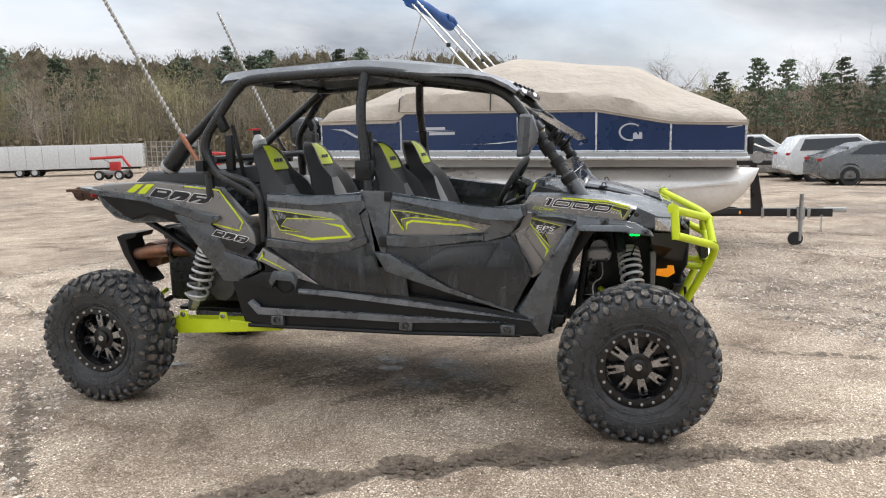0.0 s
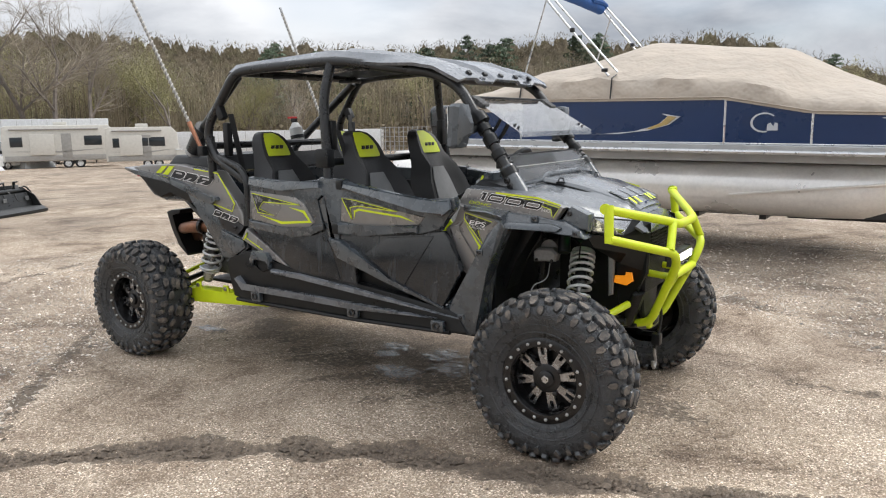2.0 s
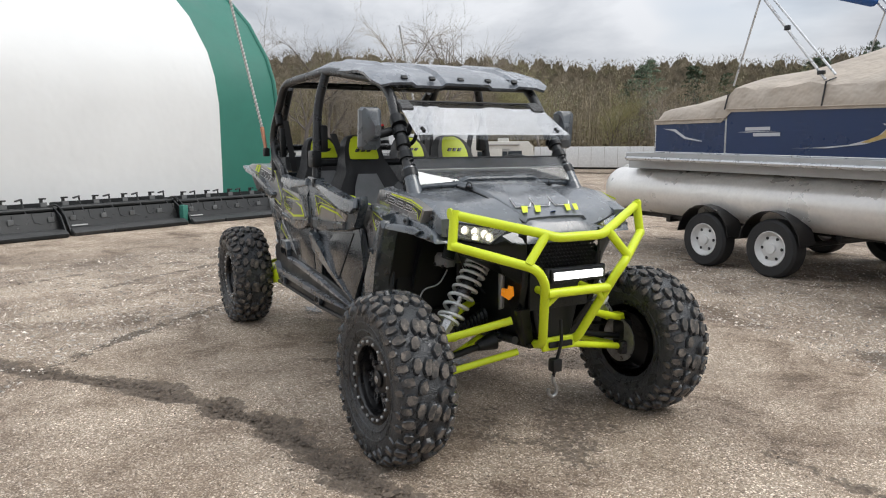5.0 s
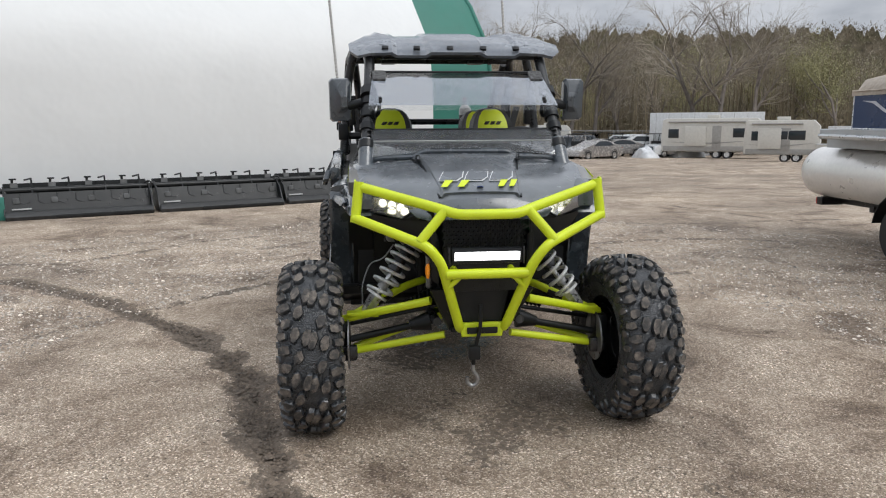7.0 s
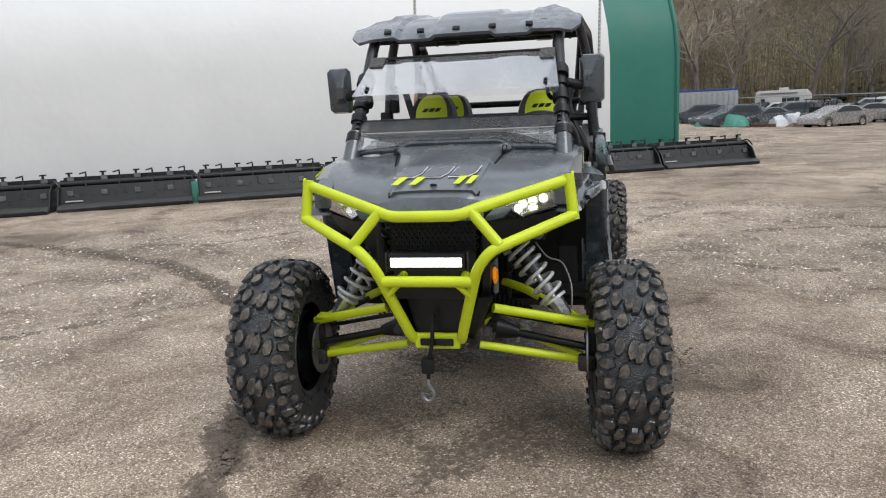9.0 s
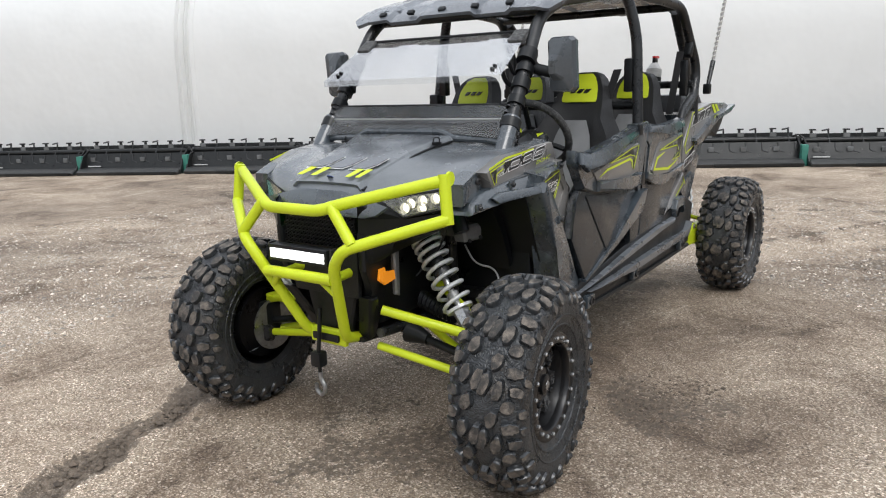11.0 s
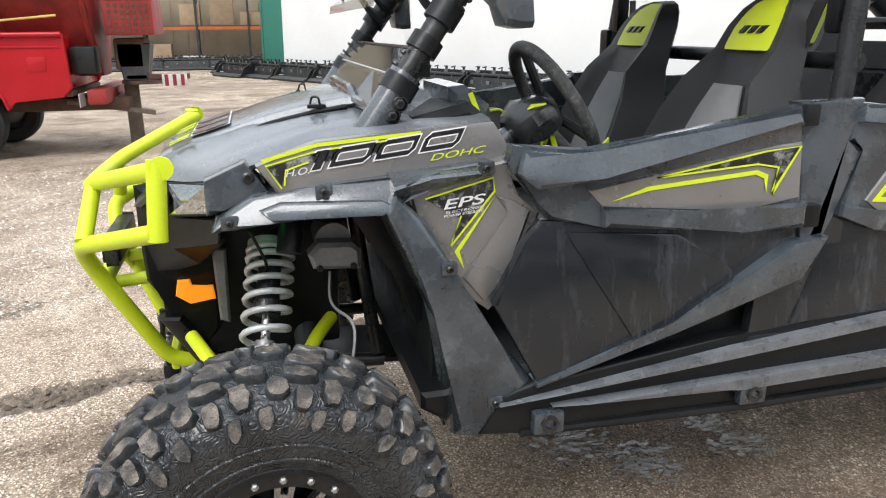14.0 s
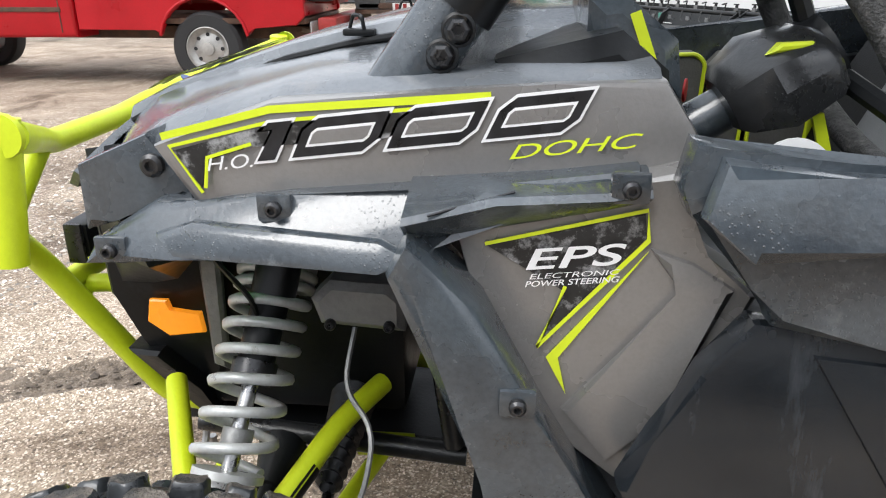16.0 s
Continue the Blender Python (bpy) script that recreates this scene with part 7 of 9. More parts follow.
def tiller(n_hooks):
    t = thing("tiller_attachment", "black steel tiller attachment resting on the gravel", "attachment", "attachments in front of the hall")
    ln = 2.04
    part("skid_plate", prism([(-0.58, 0.0), (-0.06, 0.0), (-0.02, 0.05), (-0.10, 0.11), (-0.50, 0.10), (-0.60, 0.05)], -ln / 2, ln / 2, "x", 0.012), IRON2, t)
    part("skid_edge", boxm((0.30, -0.60, 0.035), (ln * 0.66, 0.05, 0.05), 0.01), IRON, t)
    part("front_board", prism([(-0.30, 0.10), (-0.26, 0.10), (-0.16, 0.335), (-0.20, 0.345)], -ln / 2, ln / 2, "x", 0.006), IRON, t)
    part("back_board", prism([(0.05, 0.05), (0.11, 0.05), (0.15, 0.455), (0.10, 0.465)], -ln / 2, ln / 2, "x", 0.006), IRON, t)
    part("main_beam", tube([(-ln / 2 - 0.04, -0.10, 0.375), (ln / 2 + 0.04, -0.10, 0.375)], 0.042, 10), IRON, t)
    part("warning_strip", boxm((-ln / 2 + 0.22, -0.335, 0.135), (0.26, 0.02, 0.018), 0.003), LABEL_W, t, "pale strip")
    for e in (-1, 1):
        part("end_plate", prism([(-0.50, 0.05), (0.12, 0.05), (0.15, 0.42), (-0.08, 0.44), (-0.34, 0.30)], e * ln / 2 - 0.012, e * ln / 2 + 0.012, "x", 0.004), IRON, t)
    part("hydraulic_hose", tube(bend([(ln / 2 - 0.10, -0.10, 0.40), (ln / 2 + 0.02, -0.14, 0.46), (ln / 2 + 0.12, -0.18, 0.34)], 0.06), 0.014, 6), IRON, t)
    for k in range(n_hooks):
        x = -ln / 2 + (k + 0.5) * ln / n_hooks
        if k % 2:
            stem = part("stem", tube(bend([(x, -0.20, 0.20), (x, -0.19, 0.32), (x, -0.08, 0.43), (x, -0.06, 0.525)], 0.03, 3), 0.014, 6), IRON, t)
            part("flag", boxm((x - 0.045, -0.06, 0.53), (0.11, 0.045, 0.022), 0.006, rot=Matrix.Rotation(radians(-12), 3, "Y")), IRON2, stem)
        else:
            stem = part("stem", boxm((x, -0.05, 0.43), (0.035, 0.05, 0.20), 0.008), IRON, t)
            part("flag", boxm((x + 0.02, -0.085, 0.44), (0.10, 0.012, 0.085), 0.004), GREY_TAB, stem)
            part("top_hook", boxm((x + 0.01, -0.075, 0.535), (0.10, 0.05, 0.022), 0.006), IRON, stem)
            part("paddle", boxm((x + 0.03, -0.265, 0.245), (0.09, 0.016, 0.075), 0.006), GREY_TAB, stem)
        part("hinge_rod", tube(bend([(x + 0.07, -0.21, 0.34), (x + 0.07, -0.25, 0.22), (x + 0.17, -0.26, 0.19)], 0.03, 3), 0.009, 6), IRON2, t)
    return t


unit, unit2 = tiller(8), tiller(7)
r = random.Random(21)
face = math.degrees(math.atan2(HN.y, HN.x)) + 90


def row_pose(u, off):
    p = H0 + HD * u + HN * off
    return on_ground(p.x, p.y, face + r.uniform(-1.5, 1.5)) @ Matrix.Diagonal((1, 1, 1.04, 1))


first = True
for k in range(14):
    u = 1.62 - k * 2.13
    m = row_pose(u, 0.62 + r.uniform(-0.06, 0.06))
    src = unit if k % 3 else unit2
    if k == 0:
        unit2.matrix_basis = m
    elif k == 1:
        unit.matrix_basis = m
    else:
        copy_thing(src, m)
for k in range(2):
    copy_thing(unit, row_pose(-27.6 - k * 1.8, 0.9 - 0.7 * k))
for u in (-14.36, -12.23, -7.97, -1.58, -18.62, -20.75):
    p = H0 + HD * u + HN * 0.98
    b = finish("skid_post", boxm((0, 0, 0.17), (0.10, 0.12, 0.34), 0.012), TEAL_STEEL)
    b.matrix_basis = on_ground(p.x, p.y, face)
    tagged(b, "short teal steel post between the attachments", "post", "teal posts")

# ---- pontoon boat on its trailer ----
NAVY = surf("navy_panel", (0.010, 0.032, 0.105), 0.33, var=0.06, scale=3, bump=0.0)
RAIL = surf("silver_rail", (0.62, 0.63, 0.64), 0.3, metal=0.7, var=0.05, bump=0.0)
PONTOON = surf("brushed_aluminium", (0.82, 0.80, 0.77), 0.32, metal=0.45, var=0.08, scale=2.0, bump=0.02, bscale=30)
DECK = surf("grey_deck_edge", (0.45, 0.46, 0.47), 0.4, metal=0.4, var=0.06)
CANVAS = surf("beige_canvas", (0.46, 0.40, 0.335), 0.85, var=0.07, scale=3, bump=0.22, bscale=3.6, bdist=0.07)
BLUE_CANVAS = surf("blue_canvas", (0.015, 0.085, 0.30), 0.75, var=0.12, scale=8, bump=0.1, bscale=60)
TRAILER = surf("black_trailer_paint", (0.012, 0.012, 0.013), 0.35, var=0.15, bump=0.02)
GALV = surf("galvanised", (0.42, 0.43, 0.43), 0.42, metal=0.75, var=0.15, scale=25)
GOLD = surf("gold_vinyl", (0.42, 0.31, 0.12), 0.4, var=0.2, scale=6)
TYRE2 = surf("road_tyre", (0.020, 0.020, 0.021), 0.7, var=0.15, bump=0.05)
RIMW = surf("white_rim", (0.66, 0.66, 0.65), 0.4, var=0.06)

boat = thing("pontoon_boat", "navy and silver pontoon boat under a beige cover", "boat")
FB = lambda x: 1.262 - 0.016 * x


def curve_at(pts, x):
    return float(np.interp(x, [p[0] for p in pts], [p[1] for p in pts]))


FT = [(-0.85, 1.640), (0.20, 1.640), (0.201, 1.745), (2.55, 1.705), (3.37, 1.545), (4.16, 1.515)]
for side, yy in ((-1, 4.45), (1, 6.75)):
    # fence panels with their posts and rails
    for a, b in ((-0.85, 0.20), (0.20, 2.55), (2.55, 3.37), (3.37, 4.16)):
        hi0, hi1 = curve_at(FT, a + 0.002), curve_at(FT, b - 0.002)
        pan = part("fence_panel", prism([(a + 0.012, FB(a) + 0.02), (b - 0.012, FB(b) + 0.02), (b - 0.012, hi1 - 0.012), (a + 0.012, hi0 - 0.012)], yy - 0.012, yy + 0.012, "y"), NAVY, boat, "navy ribbed fence panel", 0)
        n = 10
        for k in range(1, n):
            f = k / n
            part("panel_rib", tube([(a + 0.02, yy + side * 0.0125, FB(a) + 0.02 + (hi0 - FB(a) - 0.03) * f), (b - 0.02, yy + side * 0.0125, FB(b) + 0.02 + (hi1 - FB(b) - 0.03) * f)], 0.0035, 4), NAVY, pan)
        part("top_rail", tube([(a, yy, hi0), (b, yy, hi1)], 0.014, 8), RAIL, boat)
        part("bottom_rail", tube([(a, yy, FB(a) + 0.012), (b, yy, FB(b) + 0.012)], 0.014, 8), RAIL, boat)
        part("fence_post", tube([(b, yy + side * 0.006, FB(b)), (b, yy + side * 0.006, hi1)], 0.014, 8), RAIL, boat)
    part("fence_post", tube([(-0.85, yy, FB(-0.85)), (-0.85, yy, 1.64)], 0.014, 8), RAIL, boat)
for x in (-0.85, 4.16):
    part("fence_panel", prism([(4.45, FB(x) + 0.02), (6.75, FB(x) + 0.02), (6.75, curve_at(FT, x) - 0.01), (4.45, curve_at(FT, x) - 0.01)], x - 0.012, x + 0.012, "x"), NAVY, boat, "navy fence panel", 0)
part("deck", prism([(-1.32, 1.284), (-0.9, 1.28), (4.18, 1.195), (4.20, 1.10), (-1.32, 1.177)], 4.40, 6.80, "y", 0.01), DECK, boat, "grey deck edge")
part("rub_rail", tube([(-1.30, 4.395, 1.212), (4.20, 4.395, 1.125)], 0.022, 8), RAIL, boat)
part("under_deck", prism([(-1.5, 1.18), (4.1, 1.10), (4.1, 1.02), (-1.5, 1.08)], 4.62, 6.58, "y"), DECK, boat)
for yc in (4.86, 6.34):
    rows = []
    st = [(-1.98, 0.0), (-1.965, 0.18), (-1.93, 0.245), (-1.86, 0.280), (-1.78, 0.285), (1.2, 0.285), (2.6, 0.285), (3.4, 0.285), (3.85, 0.275), (4.05, 0.235), (4.20, 0.165), (4.32, 0.075), (4.37, 0.012)]
    for x, rad in st:
        zc = 0.775 - 0.012 * x + (0.0 if x < 3.5 else (0.285 - rad) * 0.95)
        rows.append([(x, yc + rad * math.cos(a), zc + rad * math.sin(a)) for a in [k * 6.28318 / 32 for k in range(33)]])
    log = part("pontoon_tube", sheet(rows), PONTOON, boat, "brushed aluminium pontoon tube", 60)
    for x in (0.1, 1.9):
        part("weld_band", tube([(x, yc, 0.775 - 0.012 * x), (x + 0.008, yc, 0.775 - 0.012 * x)], 0.288, 32, cap=False), PONTOON, log)
    part("spray_strake", prism([(2.6, 0.70), (4.12, 0.86), (4.14, 0.84), (2.6, 0.68)], yc - 0.31, yc - 0.20, "y", 0.002), PONTOON, log)
pod = part("engine_pod", boxm((-1.85, 5.6, 0.92), (1.0, 0.62, 0.34), 0.03), PONTOON, boat, "aluminium engine pod at the stern")
part("pod_plate", boxm((-2.356, 5.6, 0.86), (0.012, 0.54, 0.20), 0.004), TRAILER, pod)
# cover
EDGE = [(-0.85, 1.70), (-0.79, 1.78), (0.15, 1.88), (0.25, 2.0), (1.3, 1.985), (2.5, 1.93), (2.76, 1.89), (3.19, 1.73), (4.14, 1.62), (4.2, 1.55)]
RIDGE = [(-0.85, 1.78), (-0.2, 2.10), (0.7, 2.23), (1.45, 2.42), (1.9, 2.37), (2.33, 2.31), (2.99, 2.25), (3.54, 1.96), (4.18, 1.69)]
rows = []
for k in range(41):
    x = -0.87 + 5.05 * k / 40
    e, q, ft = curve_at(EDGE, x), curve_at(RIDGE, x), curve_at(FT, x)
    sag = 0.02 * math.sin(x * 7.0) + 0.012 * math.sin(x * 17.0 + 1.0)
    half = [(4.425, ft - 0.03), (4.425, ft + 0.03), (4.47, e - 0.05 + sag), (4.60, e + sag * 0.4), (4.90, e + (q - e) * 0.42 + sag), (5.25, e + (q - e) * 0.76), (5.6, q)]
    rows.append(half and [(x, y, z) for y, z in half] + [(x, 11.2 - y, z) for y, z in half[::-1][1:]])
cover = part("boat_cover", sheet(rows, 0.006), CANVAS, boat, "beige canvas boat cover", 50)
for x in (0.19, 1.32):
    part("cover_strap", tube([(x, 4.415, curve_at(FT, x + 0.02)), (x, 4.46, curve_at(EDGE, x) - 0.03), (x, 4.60, curve_at(EDGE, x) + 0.012)], 0.008, 6), TRAILER, cover)
part("cover_hem", tube([(-0.85, 4.42, 1.655), (0.19, 4.42, 1.655)], 0.007, 6), CANVAS, cover)
part("cover_hem", tube([(0.2, 4.42, 1.745), (2.55, 4.42, 1.705), (3.37, 4.42, 1.545), (4.16, 4.42, 1.515)], 0.007, 6), CANVAS, cover)
# plain shapes for the maker's marks
mk = surf("pale_mark", (0.52, 0.54, 0.58), 0.4, var=0.05)


def boat_mark(pts, mt, nm="mark"):
    part(nm, prism(pts, 4.430, 4.434, "y"), mt, boat, smooth=0)


boat_mark([(0.95, 1.335), (1.25, 1.338), (1.60, 1.365), (1.86, 1.43), (1.96, 1.52), (1.90, 1.55), (2.10, 1.515), (1.98, 1.43), (1.75, 1.37), (1.40, 1.335)], mk, "swoosh")
part("swoosh_gold", prism([(1.72, 1.385), (1.90, 1.455), (1.965, 1.525), (2.06, 1.51), (1.965, 1.435), (1.80, 1.385)], 4.427, 4.4295, "y"), GOLD, boat, smooth=0)
boat_mark([(-0.72, 1.56), (-0.55, 1.53), (-0.38, 1.44), (-0.12, 1.405), (-0.12, 1.415), (-0.36, 1.46), (-0.52, 1.55)], mk, "swoosh")
for k, (x0, z0, w) in enumerate(((0.46, 1.515, 0.30), (0.56, 1.455, 0.32))):
    boat_mark([(x0, z0), (x0 + w, z0), (x0 + w, z0 + 0.035), (x0, z0 + 0.035)], mk, "name_bar")
boat_mark([(0.36, 1.500), (0.50, 1.507), (0.90, 1.505), (0.50, 1.497)], mk, "name_line")
g = [(2.93 + 0.13 * math.cos(a), 1.44 + 0.10 * math.sin(a)) for a in [0.75 + k * 0.30 for k in range(15)]]
gi = [(2.935 + 0.112 * math.cos(a), 1.44 + 0.085 * math.sin(a)) for a in [0.75 + k * 0.30 for k in range(15)]]
bm = bmesh.new()
for (a, b), (c, d) in zip(zip(g, g[1:]), zip(gi, gi[1:])):
    bm.faces.new([bm.verts.new((p[0], 4.432, p[1])) for p in (a, b, d, c)])
part("round_mark", bm, mk, boat, smooth=0)
boat_mark([(2.96, 1.36), (3.06, 1.36), (3.06, 1.43), (3.03, 1.44), (3.02, 1.40), (2.99, 1.44), (2.96, 1.42)], mk, "round_mark_tail")
boat_mark([(3.95, 1.47), (4.12, 1.49), (4.12, 1.478), (3.97, 1.462)], mk, "swoosh")
# outboard, nav bracket and bimini
motor = part("outboard_motor", boxm((-1.50, 5.45, 1.54), (0.46, 0.36, 0.40), 0.12, 4), surf("black_gloss", (0.012, 0.013, 0.016), 0.2, coat=0.5, var=0.1), boat, "glossy black outboard motor", 60)
part("motor_leg", boxm((-1.60, 5.45, 1.08), (0.20, 0.14, 0.6), 0.04), TRAILER, motor)
part("bow_bumper", boxm((4.235, 4.60, 1.26), (0.06, 0.10, 0.20), 0.02), TRAILER, boat)
bim = part("bimini_canvas", tube([(0.33, 4.55, 3.06), (0.34, 5.2, 3.08), (0.33, 5.9, 3.07), (0.33, 6.62, 3.04)], 0.075, 12), BLUE_CANVAS, boat, "folded blue bimini canvas")
for k in range(5):
    part("canvas_fold", tube([(0.27 + 0.03 * k, 4.56 + 0.4 * k, 3.10 - 0.02 * (k % 2)), (0.30 + 0.02 * k, 4.95 + 0.4 * k, 3.11), (0.26 + 0.03 * k, 5.1 + 0.4 * k, 3.08)], 0.045, 8), BLUE_CANVAS, bim)
for yy in (4.55, 6.65):
    part("bimini_pole", tube([(1.25, yy, 1.98), (0.36, yy, 3.02)], 0.014, 8), RAIL, bim)
    part("bimini_pole", tube([(1.35, yy, 2.02), (0.42, yy, 3.05)], 0.012, 8), RAIL, bim)
    part("bimini_strut", tube([(0.18, yy, 2.00), (0.48, yy, 2.92)], 0.010, 8), RAIL, bim)
    part("pole_joint", boxm((0.80, yy, 2.52), (0.05, 0.04, 0.05), 0.008), TRAILER, bim)
    part("pole_joint", boxm((1.20, yy, 2.05), (0.07, 0.04, 0.04), 0.008), TRAILER, bim)

trailer = thing("boat_trailer", "black tandem-axle boat trailer with white rims", "trailer")
part("side_rail", boxm((0.70, 4.92, 0.50), (4.8, 0.06, 0.11), 0.006), TRAILER, trailer)
part("side_rail", boxm((0.70, 6.28, 0.50), (4.8, 0.06, 0.11), 0.006), TRAILER, trailer)
for yy in (4.92, 6.28):
    part("rail_front", tube([(3.05, yy, 0.48), (4.25, 5.6 + (yy - 5.6) * 0.10, 0.42)], 0.05, 4), TRAILER, trailer)
    part("bunk", boxm((1.2, 4.86 if yy < 5.6 else 6.34, 0.535), (4.6, 0.16, 0.05), 0.01), TRAILER, trailer)
    part("bunk_end", boxm((-1.42, 4.86 if yy < 5.6 else 6.34, 0.530), (0.66, 0.14, 0.045), 0.008), TRAILER, trailer)
    tl = part("tail_lamp_bracket", boxm((-1.66, yy - 0.10 if yy < 5.6 else yy + 0.10, 0.47), (0.10, 0.26, 0.09), 0.01), TRAILER, trailer)
    part("tail_lamp", boxm((-1.72, yy - 0.14 if yy < 5.6 else yy + 0.14, 0.47), (0.04, 0.16, 0.08), 0.01), RED, tl, "red trailer tail lamp")
for x in (-1.0, -0.2, 0.5, 1.3, 2.2, 2.9):
    part("cross_member", boxm((x, 5.6, 0.44), (0.07, 1.5, 0.07), 0.006), TRAILER, trailer)
part("tongue", boxm((4.2, 5.6, 0.40), (2.3, 0.08, 0.10), 0.006), TRAILER, trailer)
# unlit reflector; the lamp lens material adds a faint glow to it
part("side_reflector", boxm((4.26, 5.555, 0.40), (0.07, 0.012, 0.035), 0.003), ORANGE, trailer, "amber reflector with an added faint glow")
part("side_lamp", boxm((4.02, 5.552, 0.405), (0.09, 0.012, 0.045), 0.004), surf("red_orange_lens", (0.7, 0.10, 0.02), 0.3), trailer, "orange side lamp")
for k in range(9):
    part("name_bar", boxm((3.05 + k * 0.075, 4.885, 0.505), (0.05, 0.004, 0.045)), mk, trailer, smooth=0)
part("winch_post", prism([(4.42, 0.44), (4.56, 0.44), (4.46, 1.02), (4.38, 1.02)], 5.56, 5.64, "y", 0.006), TRAILER, trailer)
part("winch_arm", boxm((4.42, 5.6, 1.02), (0.42, 0.09, 0.06), 0.008), TRAILER, trailer)
part("winch_drum", tube([(4.46, 5.50, 1.09), (4.46, 5.56, 1.09)], 0.075, 20), GALV, trailer, "galvanised hand winch")
part("coupler", boxm((5.38, 5.6, 0.43), (0.26, 0.07, 0.06), 0.02), GALV, trailer)
jack = part("tongue_jack", tube([(4.98, 5.50, 0.06), (4.98, 5.50, 0.64)], 0.026, 12), GALV, trailer, "galvanised jack with a wheel")
part("jack_wheel", lathe([(0.0005, -0.02), (0.085, -0.02), (0.09, 0), (0.085, 0.02), (0.0005, 0.02)], 20, pose(4.93, 5.50, 0.085)), TYRE2, jack)
part("jack_clamp", boxm((4.98, 5.53, 0.40), (0.09, 0.06, 0.16), 0.006), GALV, jack)
for x in (4.55, 4.85, 5.08):
    part("bolt_plate", boxm((x, 5.553, 0.40), (0.035, 0.012, 0.13), 0.003), GALV, trailer)
for k in range(7):
    part("chain_link", lathe([(0.014, -0.003), (0.018, 0), (0.014, 0.003), (0.010, 0), (0.014, -0.003)], 8, pose(5.22 + 0.004 * (k % 2), 5.54, 0.36 - k * 0.03, 0, 0, 90 * (k % 2))), GALV, trailer)


def road_wheel(name, x, y, z, rad, width, s, parent, rim, holes=6):
    h = width / 2
    w = part(name, lathe([(rad * 0.58, -h * 0.8), (rad * 0.62, -h), (rad * 0.9, -h), (rad * 0.985, -h * 0.75), (rad, -h * 0.4), (rad, h * 0.4), (rad * 0.985, h * 0.75), (rad * 0.9, h), (rad * 0.62, h), (rad * 0.58, h * 0.8)], 40), TYRE2, parent, "black road tyre")
    w.location = (x, y, z)
    part("rim", lathe([(rad * 0.60, s * h * 0.95), (rad * 0.57, s * h * 0.98), (rad * 0.53, s * h * 0.7), (rad * 0.42, s * h * 0.45), (rad * 0.30, s * h * 0.62), (rad * 0.18, s * h * 0.66), (rad * 0.17, s * h * 0.9), (0.0005, s * h * 0.92)], 32), rim, w)
    for k in range(holes):
        a = k * 6.28318 / holes
        part("rim_hole", lathe([(rad * 0.055, 0), (rad * 0.055, s * 0.006), (0.0004, s * 0.006)], 8, pose(rad * 0.38 * math.cos(a), s * h * 0.53, rad * 0.38 * math.sin(a))), TYRE2, w)
    return w


for x in (-0.08, 0.80):
    for yy, s in ((4.57, -1), (6.63, 1)):
        road_wheel("wheel", x, yy, 0.305, 0.308, 0.19, s, trailer, RIMW)
        arc = [(x + 0.37 * math.cos(a), 0.34 + 0.36 * math.sin(a)) for a in [0.1 + k * 0.2943 for k in range(11)]]
        bm = sheet([[(px, yy - 0.12, pz), (px, yy + 0.12, pz)] for px, pz in arc], 0.008)
        part("mudguard", bm, TRAILER, trailer, "black mudguard", 50)
    part("axle", tube([(x, 4.6, 0.305), (x, 6.6, 0.305)], 0.03, 8), TRAILER, trailer)
part("boarding_ladder", boxm((2.45, 4.88, 0.60), (0.50, 0.05, 0.03), 0.005), GALV, trailer)

# ---- red pickup with a salt spreader ----
REDP = surf("red_truck_paint", (0.40, 0.004, 0.010), 0.34, var=0.10, scale=2, bump=0.0, coat=0.2, spec=0.35)
REDF = surf("faded_red_steel", (0.28, 0.022, 0.018), 0.5, var=0.25, scale=4, bump=0.05, dirt=(0.10, 0.03, 0.02), dirt_at=0.62, dirt_scale=5)
RUST = surf("rusty_steel", (0.10, 0.055, 0.035), 0.8, var=0.35, scale=7, bump=0.15)
TIMBER = surf("weathered_timber", (0.16, 0.125, 0.095), 0.85, var=0.25, scale=9, bump=0.15)
STEELW = surf("dull_alloy", (0.45, 0.44, 0.42), 0.45, metal=0.6, var=0.15)
truck = thing("pickup_truck", "bright red pickup truck with a loaded bed", "pickup truck")
arch = [(5.98 + 0.50 * math.cos(a), 0.48 + 0.47 * math.sin(a)) for a in [0.15 + k * 0.2842 for k in range(11)]]
bed_poly = [(4.86, 1.34), (4.84, 0.76), (4.94, 0.66), (5.42, 0.64)] + arch[::-1] + [(6.52, 0.62), (7.42, 0.60), (7.42, 1.33)]
for yy in (-6.76, -8.46):
    part("bed_side", prism(bed_poly, yy, yy - 0.07 if yy > -7 else yy + 0.07, "y", 0.012), REDP, truck, "red bed side", 40)
part("bed_side_roll", tube([(4.87, -6.75, 1.325), (7.40, -6.75, 1.315)], 0.03, 10), REDP, truck)
part("swage_line", boxm((6.15, -6.755, 1.20), (2.5, 0.012, 0.02), 0.004), REDP, truck)
part("fuel_flap", boxm((5.15, -6.757, 1.02), (0.18, 0.008, 0.15), 0.006), REDP, truck)
part("arch_lip", tube([(p[0], -6.752, p[1]) for p in arch], 0.018, 8), REDP, truck)
part("tailgate", boxm((4.90, -7.61, 1.02), (0.06, 1.65, 0.55), 0.015), REDP, truck)
part("bed_floor", boxm((6.1, -7.61, 0.70), (2.5, 1.6, 0.06), 0.01), RUST, truck)
part("chassis", boxm((6.6, -7.61, 0.55), (4.5, 0.8, 0.14), 0.02), RUST, truck)
part("bumper", boxm((4.60, -7.61, 0.66), (0.20, 1.7, 0.16), 0.02), REDF, truck, "worn red step bumper")
